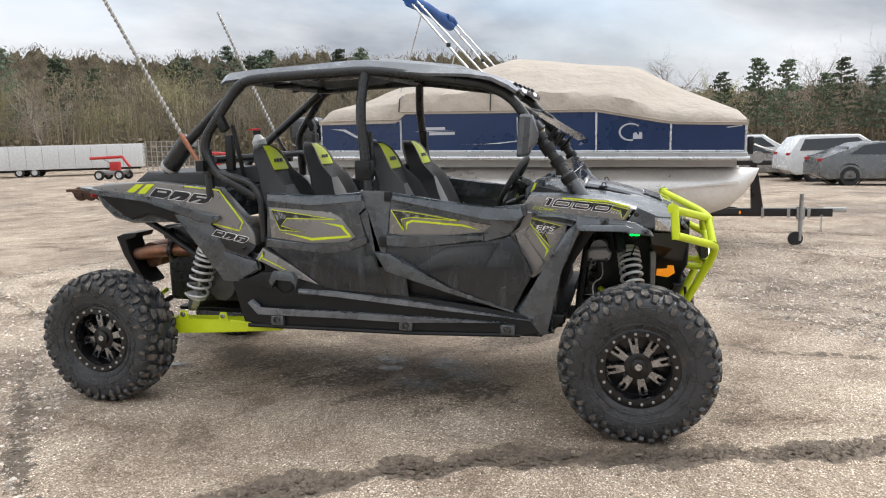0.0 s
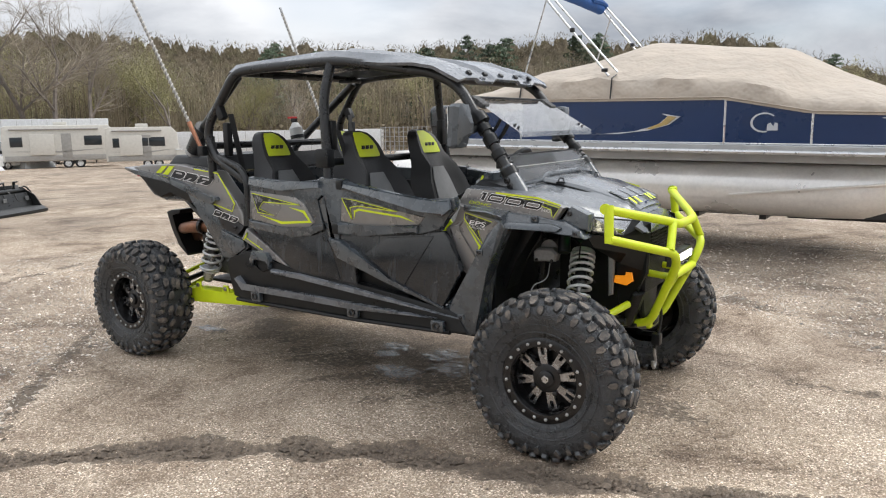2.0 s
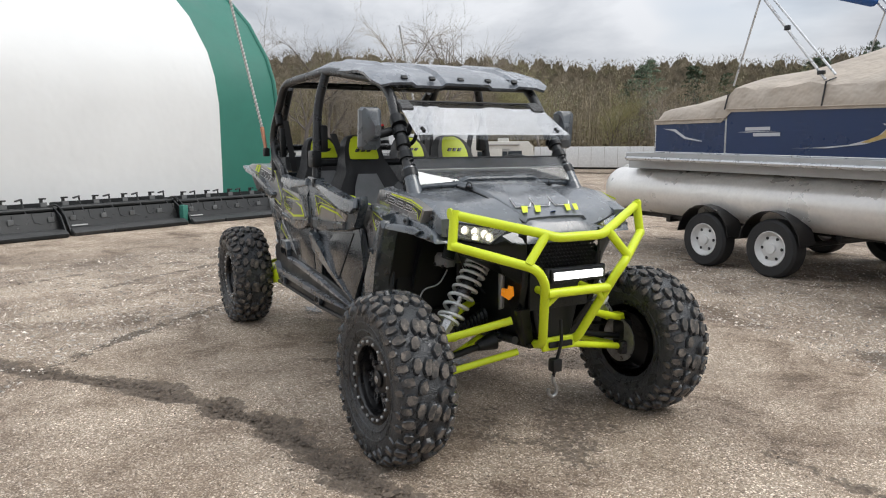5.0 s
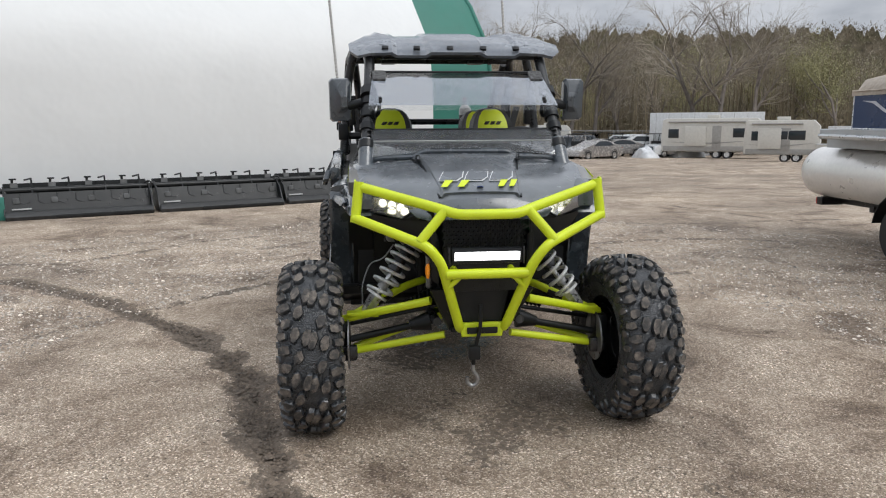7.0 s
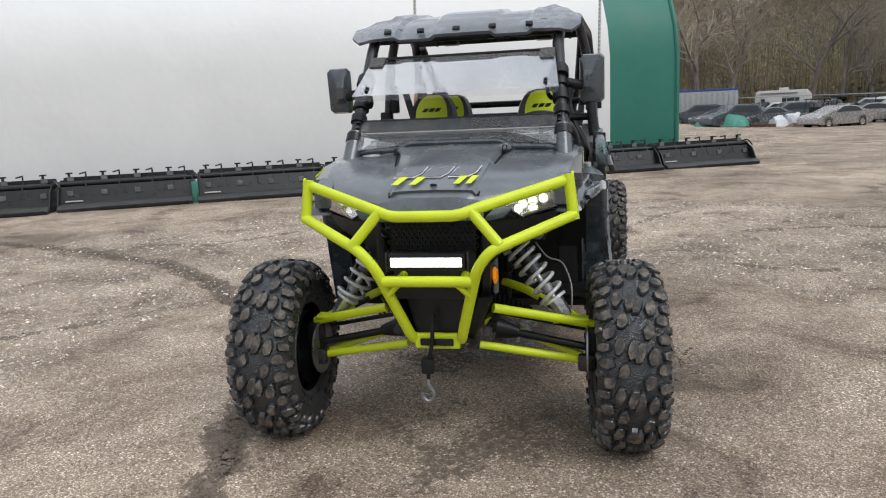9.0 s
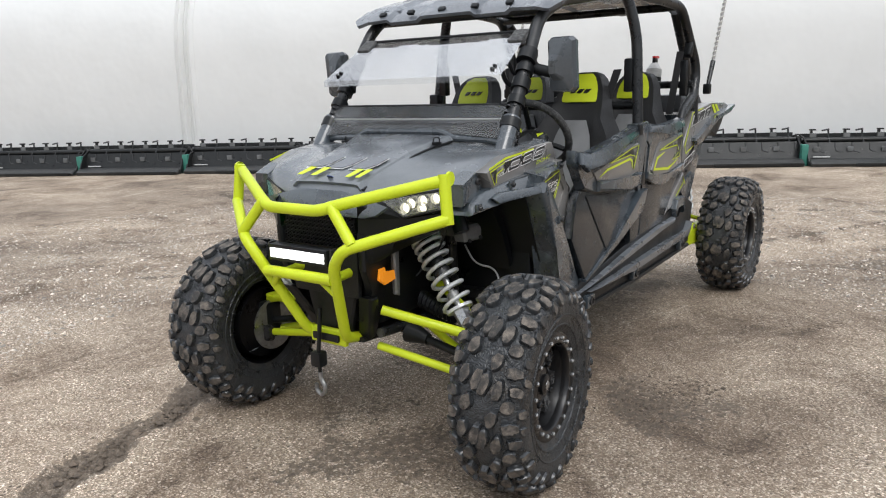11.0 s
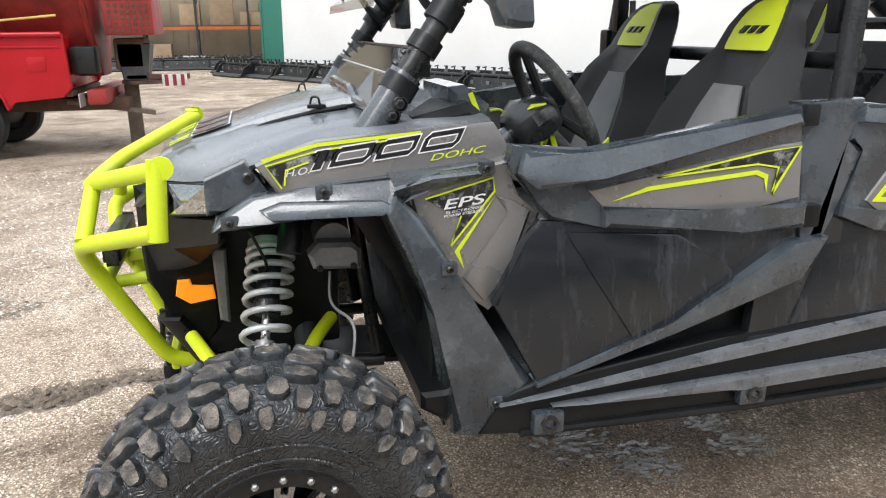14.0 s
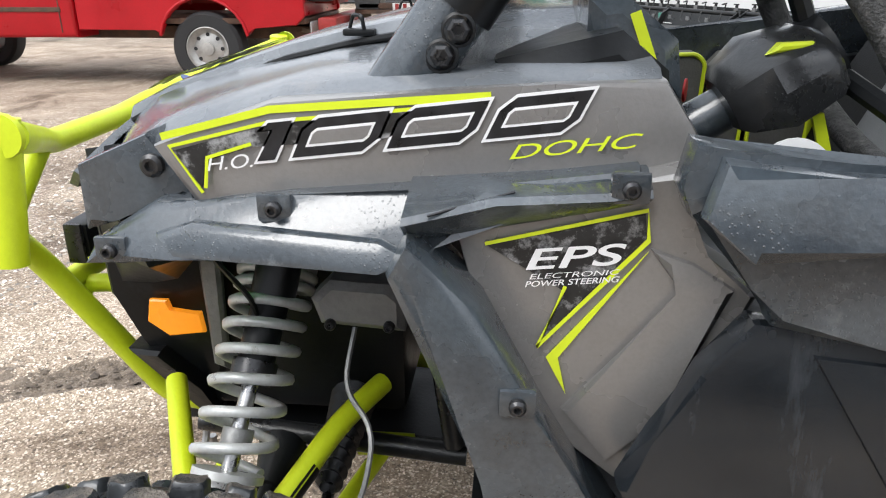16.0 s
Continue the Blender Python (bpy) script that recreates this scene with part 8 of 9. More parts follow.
part("number_plate", boxm((4.80, -6.98, 0.62), (0.012, 0.28, 0.15), 0.004), LABEL_W, truck, "blank pale plate")
cab = part("cab", prism([(7.45, 0.52), (7.45, 1.28), (7.62, 1.92), (8.9, 1.95), (9.35, 1.38), (10.5, 1.28), (10.6, 0.60), (10.3, 0.50)], -8.45, -6.77, "y", 0.05, 3), REDP, truck, "red cab", 40)
part("door_line", boxm((7.62, -6.768, 1.0), (0.012, 0.006, 0.85)), RUST, cab)
part("door_line", boxm((8.55, -6.768, 0.95), (0.012, 0.006, 0.75)), RUST, cab)
part("side_trim", boxm((8.9, -6.765, 0.82), (2.6, 0.012, 0.05), 0.004), RUST, cab)
part("side_window", prism([(7.75, 1.32), (7.85, 1.80), (8.75, 1.82), (9.1, 1.35)], -6.772, -6.764, "y"), surf("dark_glass", (0.02, 0.022, 0.025), 0.06, var=0.0, bump=0.0), cab, "dark side window", 0)
for x in (5.98, 9.65):
    for yy, s in ((-6.92, 1), (-8.40, -1)):
        road_wheel("wheel", x, yy, 0.402, 0.405, 0.25, s, truck, STEELW, 8)
spreader = thing("salt_spreader", "faded red steel salt spreader in the truck bed", "spreader")
part("hopper", sheet([[(x, -6.85, 1.72), (x, -7.35, 0.86), (x, -7.85, 0.86), (x, -8.35, 1.72)] for x in (4.62, 5.6, 6.6, 7.3)], 0.03), REDF, spreader, "faded red hopper", 0)
part("hopper_end", prism([(-6.85, 1.72), (-7.35, 0.86), (-7.85, 0.86), (-8.35, 1.72)], 4.60, 4.64, "x"), REDF, spreader, smooth=0)
for x in (4.65, 5.5, 6.35, 7.2):
    part("hopper_rib", tube([(x, -6.83, 1.73), (x, -7.33, 0.86)], 0.03, 6), REDF, spreader)
part("hopper_rim", tube([(4.6, -6.85, 1.73), (7.32, -6.85, 1.73)], 0.035, 6), REDF, spreader)
part("ratchet_strap", tube([(7.0, -6.80, 1.32), (4.9, -6.80, 1.52)], 0.014, 6), surf("yellow_strap", (0.55, 0.42, 0.10), 0.7), spreader, "yellow ratchet strap")
guard = part("engine_guard", boxm((4.22, -7.5, 1.62), (0.52, 0.95, 0.62), 0.02), REDF, spreader, "red perforated engine guard")
for i in range(7):
    for j in range(8):
        part("guard_hole", boxm((4.02 + i * 0.065, -7.022, 1.36 + j * 0.068), (0.036, 0.008, 0.036)), RUST, guard, smooth=0)
part("decal_plate", boxm((4.40, -7.02, 1.74), (0.16, 0.006, 0.09)), LABEL_W, spreader)
part("gear_box", boxm((4.28, -7.5, 1.10), (0.34, 0.5, 0.36), 0.04), RUST, spreader)
part("chute", prism([(4.45, 1.22), (4.05, 1.22), (4.12, 0.80), (4.38, 0.80)], -7.65, -7.25, "y", 0.01), IRON2, spreader)
part("spinner", tube([(4.15, -7.45, 0.76), (4.15, -7.45, 0.80)], 0.28, 20), RUST, spreader)
part("drawbar", boxm((4.0, -7.3, 0.84), (0.7, 0.10, 0.06), 0.01), RUST, spreader)
part("hazard_board", boxm((3.82, -7.25, 0.80), (0.28, 0.03, 0.14), 0.005), LABEL_W, spreader, "red and white hazard board")
for k in range(3):
    part("hazard_stripe", boxm((3.73 + k * 0.09, -7.232, 0.80), (0.04, 0.006, 0.13)), REDF, spreader)
part("toolbox", boxm((4.72, -7.05, 1.05), (0.26, 0.3, 0.30), 0.03), IRON, spreader)
post = finish("wooden_post", boxm((0, 0, 0.36), (0.16, 0.16, 0.76), 0.01), TIMBER)
post.matrix_basis = on_ground(4.36, -7.62, 12)
tagged(post, "weathered wooden post propping the spreader", "post")
plank = finish("timber_plank", boxm((0, 0, 0), (0.95, 0.10, 0.05), 0.006), TIMBER)
plank.matrix_basis = pose(4.55, -7.30, 0.50, 0, -10, 8)
tagged(plank, "weathered plank leaning on the truck", "plank")

# ---- warehouse with pallet racks ----
CLAD = surf("tan_cladding", (0.42, 0.35, 0.25), 0.6, var=0.08, scale=1.2, bump=0.02)
ORANGE_BEAM = surf("orange_beam", (0.50, 0.13, 0.035), 0.5, var=0.12)
CARTON = surf("carton", (0.34, 0.24, 0.15), 0.8, var=0.12, obrand=0.25)
wh = thing("warehouse", "tan metal-clad warehouse with open pallet racks", "warehouse")
part("wall", boxm((9.0, -33.2, 3.4), (30, 0.2, 8.2)), CLAD, wh, "tan clad wall", 0)
for k in range(48):
    part("cladding_rib", boxm((-5.6 + k * 0.62, -33.08, 3.4), (0.06, 0.05, 8.2)), CLAD, wh, smooth=0)
part("roof", boxm((9.0, -37.0, 7.6), (31, 8.5, 0.25)), IRON2, wh)
rack = thing("pallet_rack", "orange and green pallet rack with cartons", "pallet rack")
for k in range(9):
    x = 0.8 + k * 2.1
    for dy in (0, 0.9):
        part("upright", boxm((x, -31.2 - dy, 2.2), (0.09, 0.09, 5.2)), IRON2, rack, smooth=0)
    for j in range(5):
        part("brace", tube([(x, -31.2, -0.2 + j * 0.9), (x, -32.1, 0.6 + j * 0.9)], 0.025, 4), IRON2, rack)
for z in (1.45, 3.3):
    part("beam", boxm((9.0, -31.2, z), (16.8, 0.06, 0.13)), ORANGE_BEAM, rack, smooth=0)
    part("beam", boxm((9.0, -32.1, z), (16.8, 0.06, 0.13)), ORANGE_BEAM, rack, smooth=0)
    part("shelf_deck", boxm((9.0, -31.65, z + 0.08), (16.8, 0.9, 0.03)), IRON2, rack, smooth=0)
rr = random.Random(5)
for k in range(26):
    x, z = 1.4 + (k % 13) * 1.28, (1.56 if k < 13 else 0.02)
    if rr.random() < 0.2:
        continue
    w, h = rr.uniform(0.7, 1.1), rr.uniform(0.5, 1.1)
    c = finish("carton", boxm((0, 0, h / 2), (w, 0.8, h), 0.02), CARTON if rr.random() < 0.6 else surf("shrink_wrap", (0.5, 0.5, 0.5), 0.4, obrand=0.2) if "shrink_wrap" not in bpy.data.materials else (bpy.data.materials["shrink_wrap"]))
    c.matrix_basis = pose(x, -31.65, z - (0.2 if k >= 13 else 0), 0, 0, 0)
    tagged(c, "wrapped carton load on the pallet rack", "cartons", "cartons on the rack")
for k in range(8):
    copy_thing(unit, on_ground(1.6 + k * 1.9, -29.3 + 0.15 * (k % 2), 180 + rr.uniform(-3, 3)))

# ---- parked vehicles and clutter at the lot's edge ----
GLASS_DK = surf("tinted_glass", (0.025, 0.03, 0.035), 0.06, var=0.0, bump=0.0)


def car(name, label, paint, length, height, profile, glass, group="cars along the lot"):
    """profile and glass are side outlines (x, z); x runs from tail to nose."""
    t = thing(name, label, "car", group)
    w = 0.90
    bm = prism(profile, -w, w, "y", 0.06, 3)
    for v in bm.verts:
        k = max(0.0, (v.co.z - height * 0.55) / (height * 0.45))
        v.co.y *= 1 - 0.20 * k
    part("body", bm, paint, t, smooth=50)
    for s in (-1, 1):
        g = prism(glass, s * (w - 0.10), s * (w - 0.045), "y")
        for v in g.verts:
            k = max(0.0, (v.co.z - height * 0.55) / (height * 0.45))
            v.co.y = v.co.y * (1 - 0.20 * k) + s * 0.058
        part("side_window", g, GLASS_DK, t, "dark side window", 0)
        part("door_handle", boxm((length * 0.47, s * (w + 0.005), height * 0.56), (0.18, 0.02, 0.03), 0.006), paint, t)
        part("tail_lamp", boxm((0.10, s * (w - 0.20), height * 0.60), (0.16, 0.34, 0.11), 0.03), bpy.data.materials["tail_lens"], t, "red tail lamp")
        part("head_lamp", boxm((length - 0.12, s * (w - 0.22), height * 0.48), (0.2, 0.34, 0.12), 0.03), LABEL_W, t)
        for x in (length * 0.20, length * 0.80):
            road_wheel("wheel", x, s * (w - 0.10), 0.33, 0.335, 0.22, s, t, STEELW if paint is not GREYC else IRON, 5)
            part("wheel_arch", lathe([(0.36, s * (w - 0.02)), (0.39, s * (w + 0.004)), (0.41, s * (w - 0.02))], 28, pose(x, 0, 0.35)), PLASTIC_DK, t)
    gx0, gx1 = min(p[0] for p in glass), max(p[0] for p in glass)
    part("rear_window", boxm((gx0 - 0.05, 0, height * 0.80), (0.04, 1.2, height * 0.20), 0.01, rot=Matrix.Rotation(radians(35), 3, "Y")), GLASS_DK, t)
    part("rear_bumper", boxm((0.06, 0, height * 0.30), (0.16, 1.7, 0.16), 0.05), paint, t)
    return t


GREYC = surf("grey_car_paint", (0.16, 0.17, 0.175), 0.25, metal=0.5, var=0.04, bump=0.0, coat=0.6)
WHITEC = surf("white_car_paint", (0.68, 0.69, 0.69), 0.25, var=0.03, bump=0.0, coat=0.6)
BEIGEC = surf("taupe_car_paint", (0.34, 0.32, 0.30), 0.25, metal=0.4, var=0.04, bump=0.0, coat=0.6)
BLACKC = surf("dark_car_paint", (0.055, 0.062, 0.072), 0.22, var=0.04, bump=0.0, coat=0.6)
REDC = surf("red_machine_paint", (0.50, 0.03, 0.025), 0.4, var=0.1)
SEDAN = [(0.02, 0.35), (0.0, 0.70), (0.10, 0.98), (0.55, 1.03), (1.30, 1.40), (1.9, 1.46), (2.6, 1.43), (3.45, 1.02), (4.5, 0.86), (4.82, 0.62), (4.84, 0.30), (4.5, 0.22), (0.3, 0.22)]
SEDAN_G = [(0.95, 1.05), (1.40, 1.34), (1.95, 1.40), (2.55, 1.37), (3.25, 1.03)]
SUVP = [(0.02, 0.45), (0.0, 0.95), (0.12, 1.15), (0.45, 1.66), (0.9, 1.75), (2.6, 1.75), (3.35, 1.18), (4.5, 1.05), (4.78, 0.80), (4.80, 0.40), (4.5, 0.28), (0.3, 0.28)]
SUV_G = [(0.42, 1.18), (0.62, 1.60), (2.5, 1.64), (3.1, 1.20)]


def far_spot(x, y, rz=0.0):
    """Stored things stand in a far row at the foot of the wood."""
    return on_ground(6 + (x - 6) * 1.17, y * 1.17, rz)


sedan = car("sedan_car", "metallic grey sedan parked at the lot's edge", GREYC, 4.84, 1.46, SEDAN, SEDAN_G)
sedan.matrix_basis = on_ground(9.0, 23.4, 4)
suv = car("suv_car", "white estate-style SUV parked at the lot's edge", WHITEC, 4.80, 1.75, SUVP, SUV_G)
suv.matrix_basis = on_ground(8.6, 26.6, 8)
sed2 = car("sedan_car", "taupe sedan parked behind other cars", BEIGEC, 4.84, 1.46, SEDAN, SEDAN_G)
sed2.matrix_basis = on_ground(5.4, 29.3, 6)
blk = car("suv_car", "dark SUV among stored vehicles", BLACKC, 4.80, 1.75, SUVP, SUV_G)
blk.matrix_basis = far_spot(-47.5, 15.5, -80)
copy_thing(suv, far_spot(-49.5, 22.8, -95))
copy_thing(sedan, far_spot(-45.5, 24.8, -150))
copy_thing(sedan, far_spot(-50.0, 11.5, -70))
copy_thing(sed2, far_spot(-46.0, 20.2, -100))
copy_thing(suv, on_ground(6.5, 33.5, -10))
copy_thing(blk, far_spot(-52.0, 18.6, -110))
copy_thing(suv, far_spot(-53.0, 9.0, -90))
copy_thing(sedan, far_spot(-47.0, 28.0, -120))
copy_thing(sed2, far_spot(-41.5, 16.2, -60))

RVW = surf("rv_fibreglass", (0.60, 0.58, 0.53), 0.4, var=0.05)
RVG = surf("rv_grey_band", (0.33, 0.32, 0.30), 0.45, var=0.08)


def camper(length, label):
    t = thing("travel_trailer", label, "travel trailer", "stored campers")
    part("body", prism([(0.0, 0.55), (-0.05, 1.6), (0.05, 3.0), (0.3, 3.12), (length - 0.5, 3.12), (length - 0.1, 2.7), (length, 1.5), (length - 0.2, 0.55)], -1.2, 1.2, "y", 0.08, 2), RVW, t, smooth=40)
    part("lower_band", boxm((length / 2, 0, 0.78), (length - 0.25, 2.42, 0.40), 0.02), RVG, t)
    for s in (-1, 1):
        for x, w, z, h in ((0.9, 0.7, 1.95, 0.6), (2.6, 0.8, 2.0, 0.6), (length - 1.6, 1.1, 2.0, 0.6)):
            win = part("window", boxm((x, s * 1.21, z), (w, 0.02, h), 0.02), GLASS_DK, t, "dark window")
            part("window_frame", boxm((x, s * 1.204, z), (w + 0.10, 0.016, h + 0.10), 0.02), IRON2, win)
        part("door", boxm((length * 0.55, s * 1.208, 1.65), (0.66, 0.016, 1.75), 0.02), RVG, t)
        part("slide_out", boxm((length * 0.34, s * 1.25, 1.75), (1.6, 0.12, 1.5), 0.03), RVW, t)
        part("awning", tube([(0.5, s * 1.26, 2.85), (length - 1.2, s * 1.26, 2.85)], 0.06, 8), RVG, t)
        part("stripe", prism([(0.1, 1.3), (length * 0.5, 1.15), (length - 0.2, 1.45), (length * 0.5, 1.25)], s * 1.212, s * 1.216, "y"), RVG, t, smooth=0)
        for x in (length * 0.55, length * 0.55 + 0.8):
            road_wheel("wheel", x, s * 1.08, 0.34, 0.34, 0.2, s, t, RIMW)
    part("roof_unit", boxm((length * 0.5, 0, 3.24), (0.9, 0.7, 0.28), 0.06), RVW, t)
    part("hitch", tube([(length, 0, 0.6), (length + 1.0, 0, 0.55)], 0.06, 6), IRON, t)
    return t


rv = camper(7.5, "beige travel trailer stored at the lot's edge")
rv.matrix_basis = on_ground(-51.5, 23.8, 58)
rv2 = camper(5.2, "short cream travel trailer stored at the lot's edge")
rv2.matrix_basis = on_ground(-40.6, 24.9, 55) @ Matrix.Diagonal((0.86, 0.86, 0.86, 1))
util = thing("box_cart", "small white boxed cart beside the stored campers", "cart")
part("box", boxm((0, 0, 0.72), (1.15, 0.8, 0.75), 0.04), RVW, util)
part("lid", boxm((0, 0, 1.13), (1.22, 0.86, 0.06), 0.02), WHITEC, util)
part("drawbar", tube([(0.5, 0, 0.42), (1.3, 0, 0.38)], 0.035, 6), IRON, util)
for s in (-1, 1):
    road_wheel("wheel", -0.1, s * 0.46, 0.24, 0.24, 0.14, s, util, RIMW)
util.matrix_basis = on_ground(-37.0, 28.4, 35)
copy_thing(rv2, on_ground(-66.0, 15.5, 70))


def box_van_body(length, label):
    t = thing("semi_trailer", label, "semi trailer", "white trailers")
    part("box", boxm((length / 2, 0, 1.52), (length, 2.3, 1.9), 0.04), WHITEC, t)
    part("chassis", boxm((length / 2, 0, 0.48), (length - 0.6, 1.0, 0.2), 0.02), IRON, t)
    for k in range(int(length / 1.2)):
        part("panel_joint", boxm((0.6 + k * 1.2, -1.156, 1.52), (0.03, 0.012, 1.8)), RVG, t, smooth=0)
    for x in (1.2, 2.3):
        for s in (-1, 1):
            road_wheel("wheel", x, s * 1.0, 0.36, 0.36, 0.22, s, t, RIMW)
    part("landing_leg", boxm((length - 1.2, 0, 0.28), (0.10, 0.3, 0.56)), IRON, t)
    return t


semi = box_van_body(10.5, "long white enclosed trailer parked by the woods")
semi.matrix_basis = on_ground(-46.0, 44.5, 30)
copy_thing(semi, on_ground(-52.5, 39.0, 40))
copy_thing(semi, on_ground(-20.0, 62.0, 12))
tall = copy_thing(semi, on_ground(-58.7, 25.5, 64))
tall.scale = (0.9, 1.0, 1.5)

# another side-by-side, far off
cart = thing("utility_cart", "dark utility side-by-side with a roof parked far off", "utility vehicle")
part("body", prism([(0.0, 0.45), (0.0, 0.95), (1.15, 0.95), (1.2, 0.55), (2.0, 0.55), (2.15, 1.0), (2.85, 0.92), (3.0, 0.55), (2.6, 0.40)], -0.7, 0.7, "y", 0.04), PLASTIC, cart)
part("cargo_box", boxm((0.55, 0, 0.98), (1.1, 1.4, 0.28), 0.03), PLASTIC_DK, cart)
part("roof", boxm((1.55, 0, 1.93), (1.4, 1.4, 0.07), 0.03), PLASTIC_DK, cart)
part("seat", boxm((1.35, 0, 1.1), (0.25, 1.2, 0.5), 0.05), SEAT_BK, cart)
part("rear_screen", boxm((1.18, 0, 1.45), (0.02, 1.25, 0.8)), SHIELD, cart)
for s in (-1, 1):
    part("pillar", tube([(2.25, s * 0.62, 1.0), (1.95, s * 0.62, 1.9)], 0.03, 6), IRON, cart)
    part("pillar", tube([(1.1, s * 0.62, 1.0), (1.05, s * 0.62, 1.9)], 0.03, 6), IRON, cart)
    for x in (0.45, 2.45):
        road_wheel("wheel", x, s * 0.62, 0.33, 0.335, 0.26, s, cart, RIMW)
cart.matrix_basis = far_spot(-44.5, 15.0, -35)
copy_thing(cart, far_spot(-46.5, 18.0, 160))
copy_thing(cart, far_spot(-44.0, 21.0, -60))
r = random.Random(64)
for k, (x, y) in enumerate(((-52.0, 13.0), (-51.5, 16.8), (-54.5, 24.0), (-48.0, 26.0), (-52.5, 27.5), (-56.0, 15.0), (-44.0, 23.0))):
    copy_thing((sedan, blk, suv, sed2)[k % 4], far_spot(x, y, r.uniform(-130, -50)))
ROW = [(-54.0, 13.0), (-55.4, 15.6), (-57.0, 17.6), (-57.8, 20.0), (-58.6, 22.8), (-59.8, 25.2), (-61.0, 27.6), (-60.5, 12.0), (-62.5, 16.0), (-64.0, 19.5), (-65.5, 23.5), (-66.5, 27.5)]
for k, (x, y) in enumerate(ROW):
    copy_thing((blk, sedan, suv, cart, sed2, suv, sedan)[k % 7], on_ground(x, y, r.uniform(-140, -40)))
SHEETW = surf("white_cover_sheet", (0.62, 0.63, 0.64), 0.5, var=0.12, scale=3, bump=0.1, bscale=15)
for k, (x, y, sz) in enumerate(((-44.5, 12.2, 0.8), (-45.5, 13.3, 1.0), (-42.0, 18.6, 0.9), (-43.0, 22.0, 1.1), (-46.5, 24.0, 1.0))):
    rows = [[(u * sz, v * sz, 0.02 + (0.85 + 0.2 * math.sin(k + u * 3)) * sz * max(0, 1 - (u / 1.3) ** 4) ** 0.5 * max(0, 1 - (v / 0.7) ** 4) ** 0.5 * (0.9 + 0.3 * noise.noise((u * 2 + k, v * 3, k)))) for v in np.linspace(-0.7, 0.7, 10)] for u in np.linspace(-1.3, 1.3, 14)]
    c = finish("covered_machine", sheet(rows), SHEETW)
    c.matrix_basis = far_spot(x, y, r.uniform(0, 180))
    tagged(c, "small machine under a white cover sheet", "covered machine", "covered machines")
SLAB = surf("beige_slab", (0.45, 0.42, 0.36), 0.8, var=0.12, bump=0.1)
for x, y in ((-41.8, 15.6), (-44.6, 16.6)):
    st = thing("slab_stack", "stack of beige slabs on the gravel", "slab stack", "slab stacks")
    for k in range(4):
        part("slab", boxm((r.uniform(-0.06, 0.06), r.uniform(-0.05, 0.05), 0.14 + k * 0.26), (1.9, 1.2, 0.22), 0.02), SLAB, st)
    st.matrix_basis = far_spot(x, y, r.uniform(0, 60))
for x, y, w in ((-43.2, 13.9, 2.4), (-43.5, 11.0, 2.0)):
    pl = finish("board_pile", boxm((0, 0, 0.12), (w, 0.8, 0.24), 0.02), RUST)
    pl.matrix_basis = far_spot(x, y, r.uniform(50, 90))
    tagged(pl, "low pile of rusty red boards", "board pile", "board piles")

# red crane lift, lattice gate, blocks and heaps
crane = thing("red_boom_lift", "red folding boom machine by the stored trailers", "boom lift")
part("base", boxm((0, 0, 0.62), (2.2, 1.3, 0.35), 0.05), STEEL, crane, "grey chassis")
part("boom", tube([(-2.0, 0, 1.85), (0.9, 0, 1.95)], 0.13, 8), REDC, crane)
part("boom", tube([(0.9, 0, 1.95), (1.5, 0, 1.1)], 0.12, 8), REDC, crane)
part("turret", boxm((0.2, 0, 1.15), (0.7, 0.7, 0.8), 0.06), REDC, crane)
part("ram", tube([(-0.8, 0, 1.75), (0.2, 0, 1.2)], 0.05, 8), STEEL, crane)
for x in (-0.9, 0.9):
    for s in (-1, 1):
        road_wheel("wheel", x, s * 0.75, 0.42, 0.42, 0.25, s, crane, RIMW)
crane.matrix_basis = on_ground(-29.5, 36.5, 10) @ Matrix.Diagonal((0.75, 0.75, 0.75, 1))
copy_thing(crane, on_ground(-22.0, 36.5, 160))
gate = thing("lattice_panels", "stack of galvanised lattice panels on end", "lattice panels")
for k in range(13):
    part("bar", boxm((k * 0.4, 0, 1.4), (0.05, 0.05, 2.2)), GALV, gate, smooth=0)
for k in range(7):
    part("bar", boxm((2.4, 0.03, 0.4 + k * 0.34), (4.9, 0.04, 0.04)), GALV, gate, smooth=0)
gate.matrix_basis = on_ground(-29.5, 40.0, 3)
junk = thing("rusty_harrow", "rusty farm harrow lying on the gravel", "farm implement")
for k in range(7):
    part("tine_bar", tube([(k * 0.35, -0.4, 0.35), (k * 0.35 + 0.1, 0.6, 0.3)], 0.03, 6), RUST, junk)
    part("disc", lathe([(0.0005, 0), (0.24, 0.03), (0.25, 0.0)], 16, pose(k * 0.35, 0.1, 0.26, 0, 0, 15)), RUST, junk)
part("frame", tube([(-0.2, -0.4, 0.42), (2.6, -0.3, 0.42)], 0.05, 6), RUST, junk)
part("frame", tube([(-0.2, 0.5, 0.40), (2.6, 0.6, 0.40)], 0.05, 6), RUST, junk)
junk.matrix_basis = on_ground(-15.6, 17.2, 10)
tarp = finish("tarp_heap", sheet([[(x, y, 0.05 + 1.25 * max(0, 1 - (x / 1.9) ** 2) ** 0.5 * max(0, 1 - (y / 1.2) ** 2) ** 0.5 * (0.85 + 0.25 * noise.noise((x * 1.3, y * 1.9, 3)))) for y in np.linspace(-1.2, 1.2, 12)] for x in np.linspace(-1.9, 1.9, 18)]), surf("green_tarp", (0.06, 0.26, 0.19), 0.5, var=0.2, scale=4, bump=0.1, bscale=20))
tarp.matrix_basis = far_spot(-44.0, 8.8, 70)
tagged(tarp, "heap under a green tarpaulin", "tarpaulin heap")
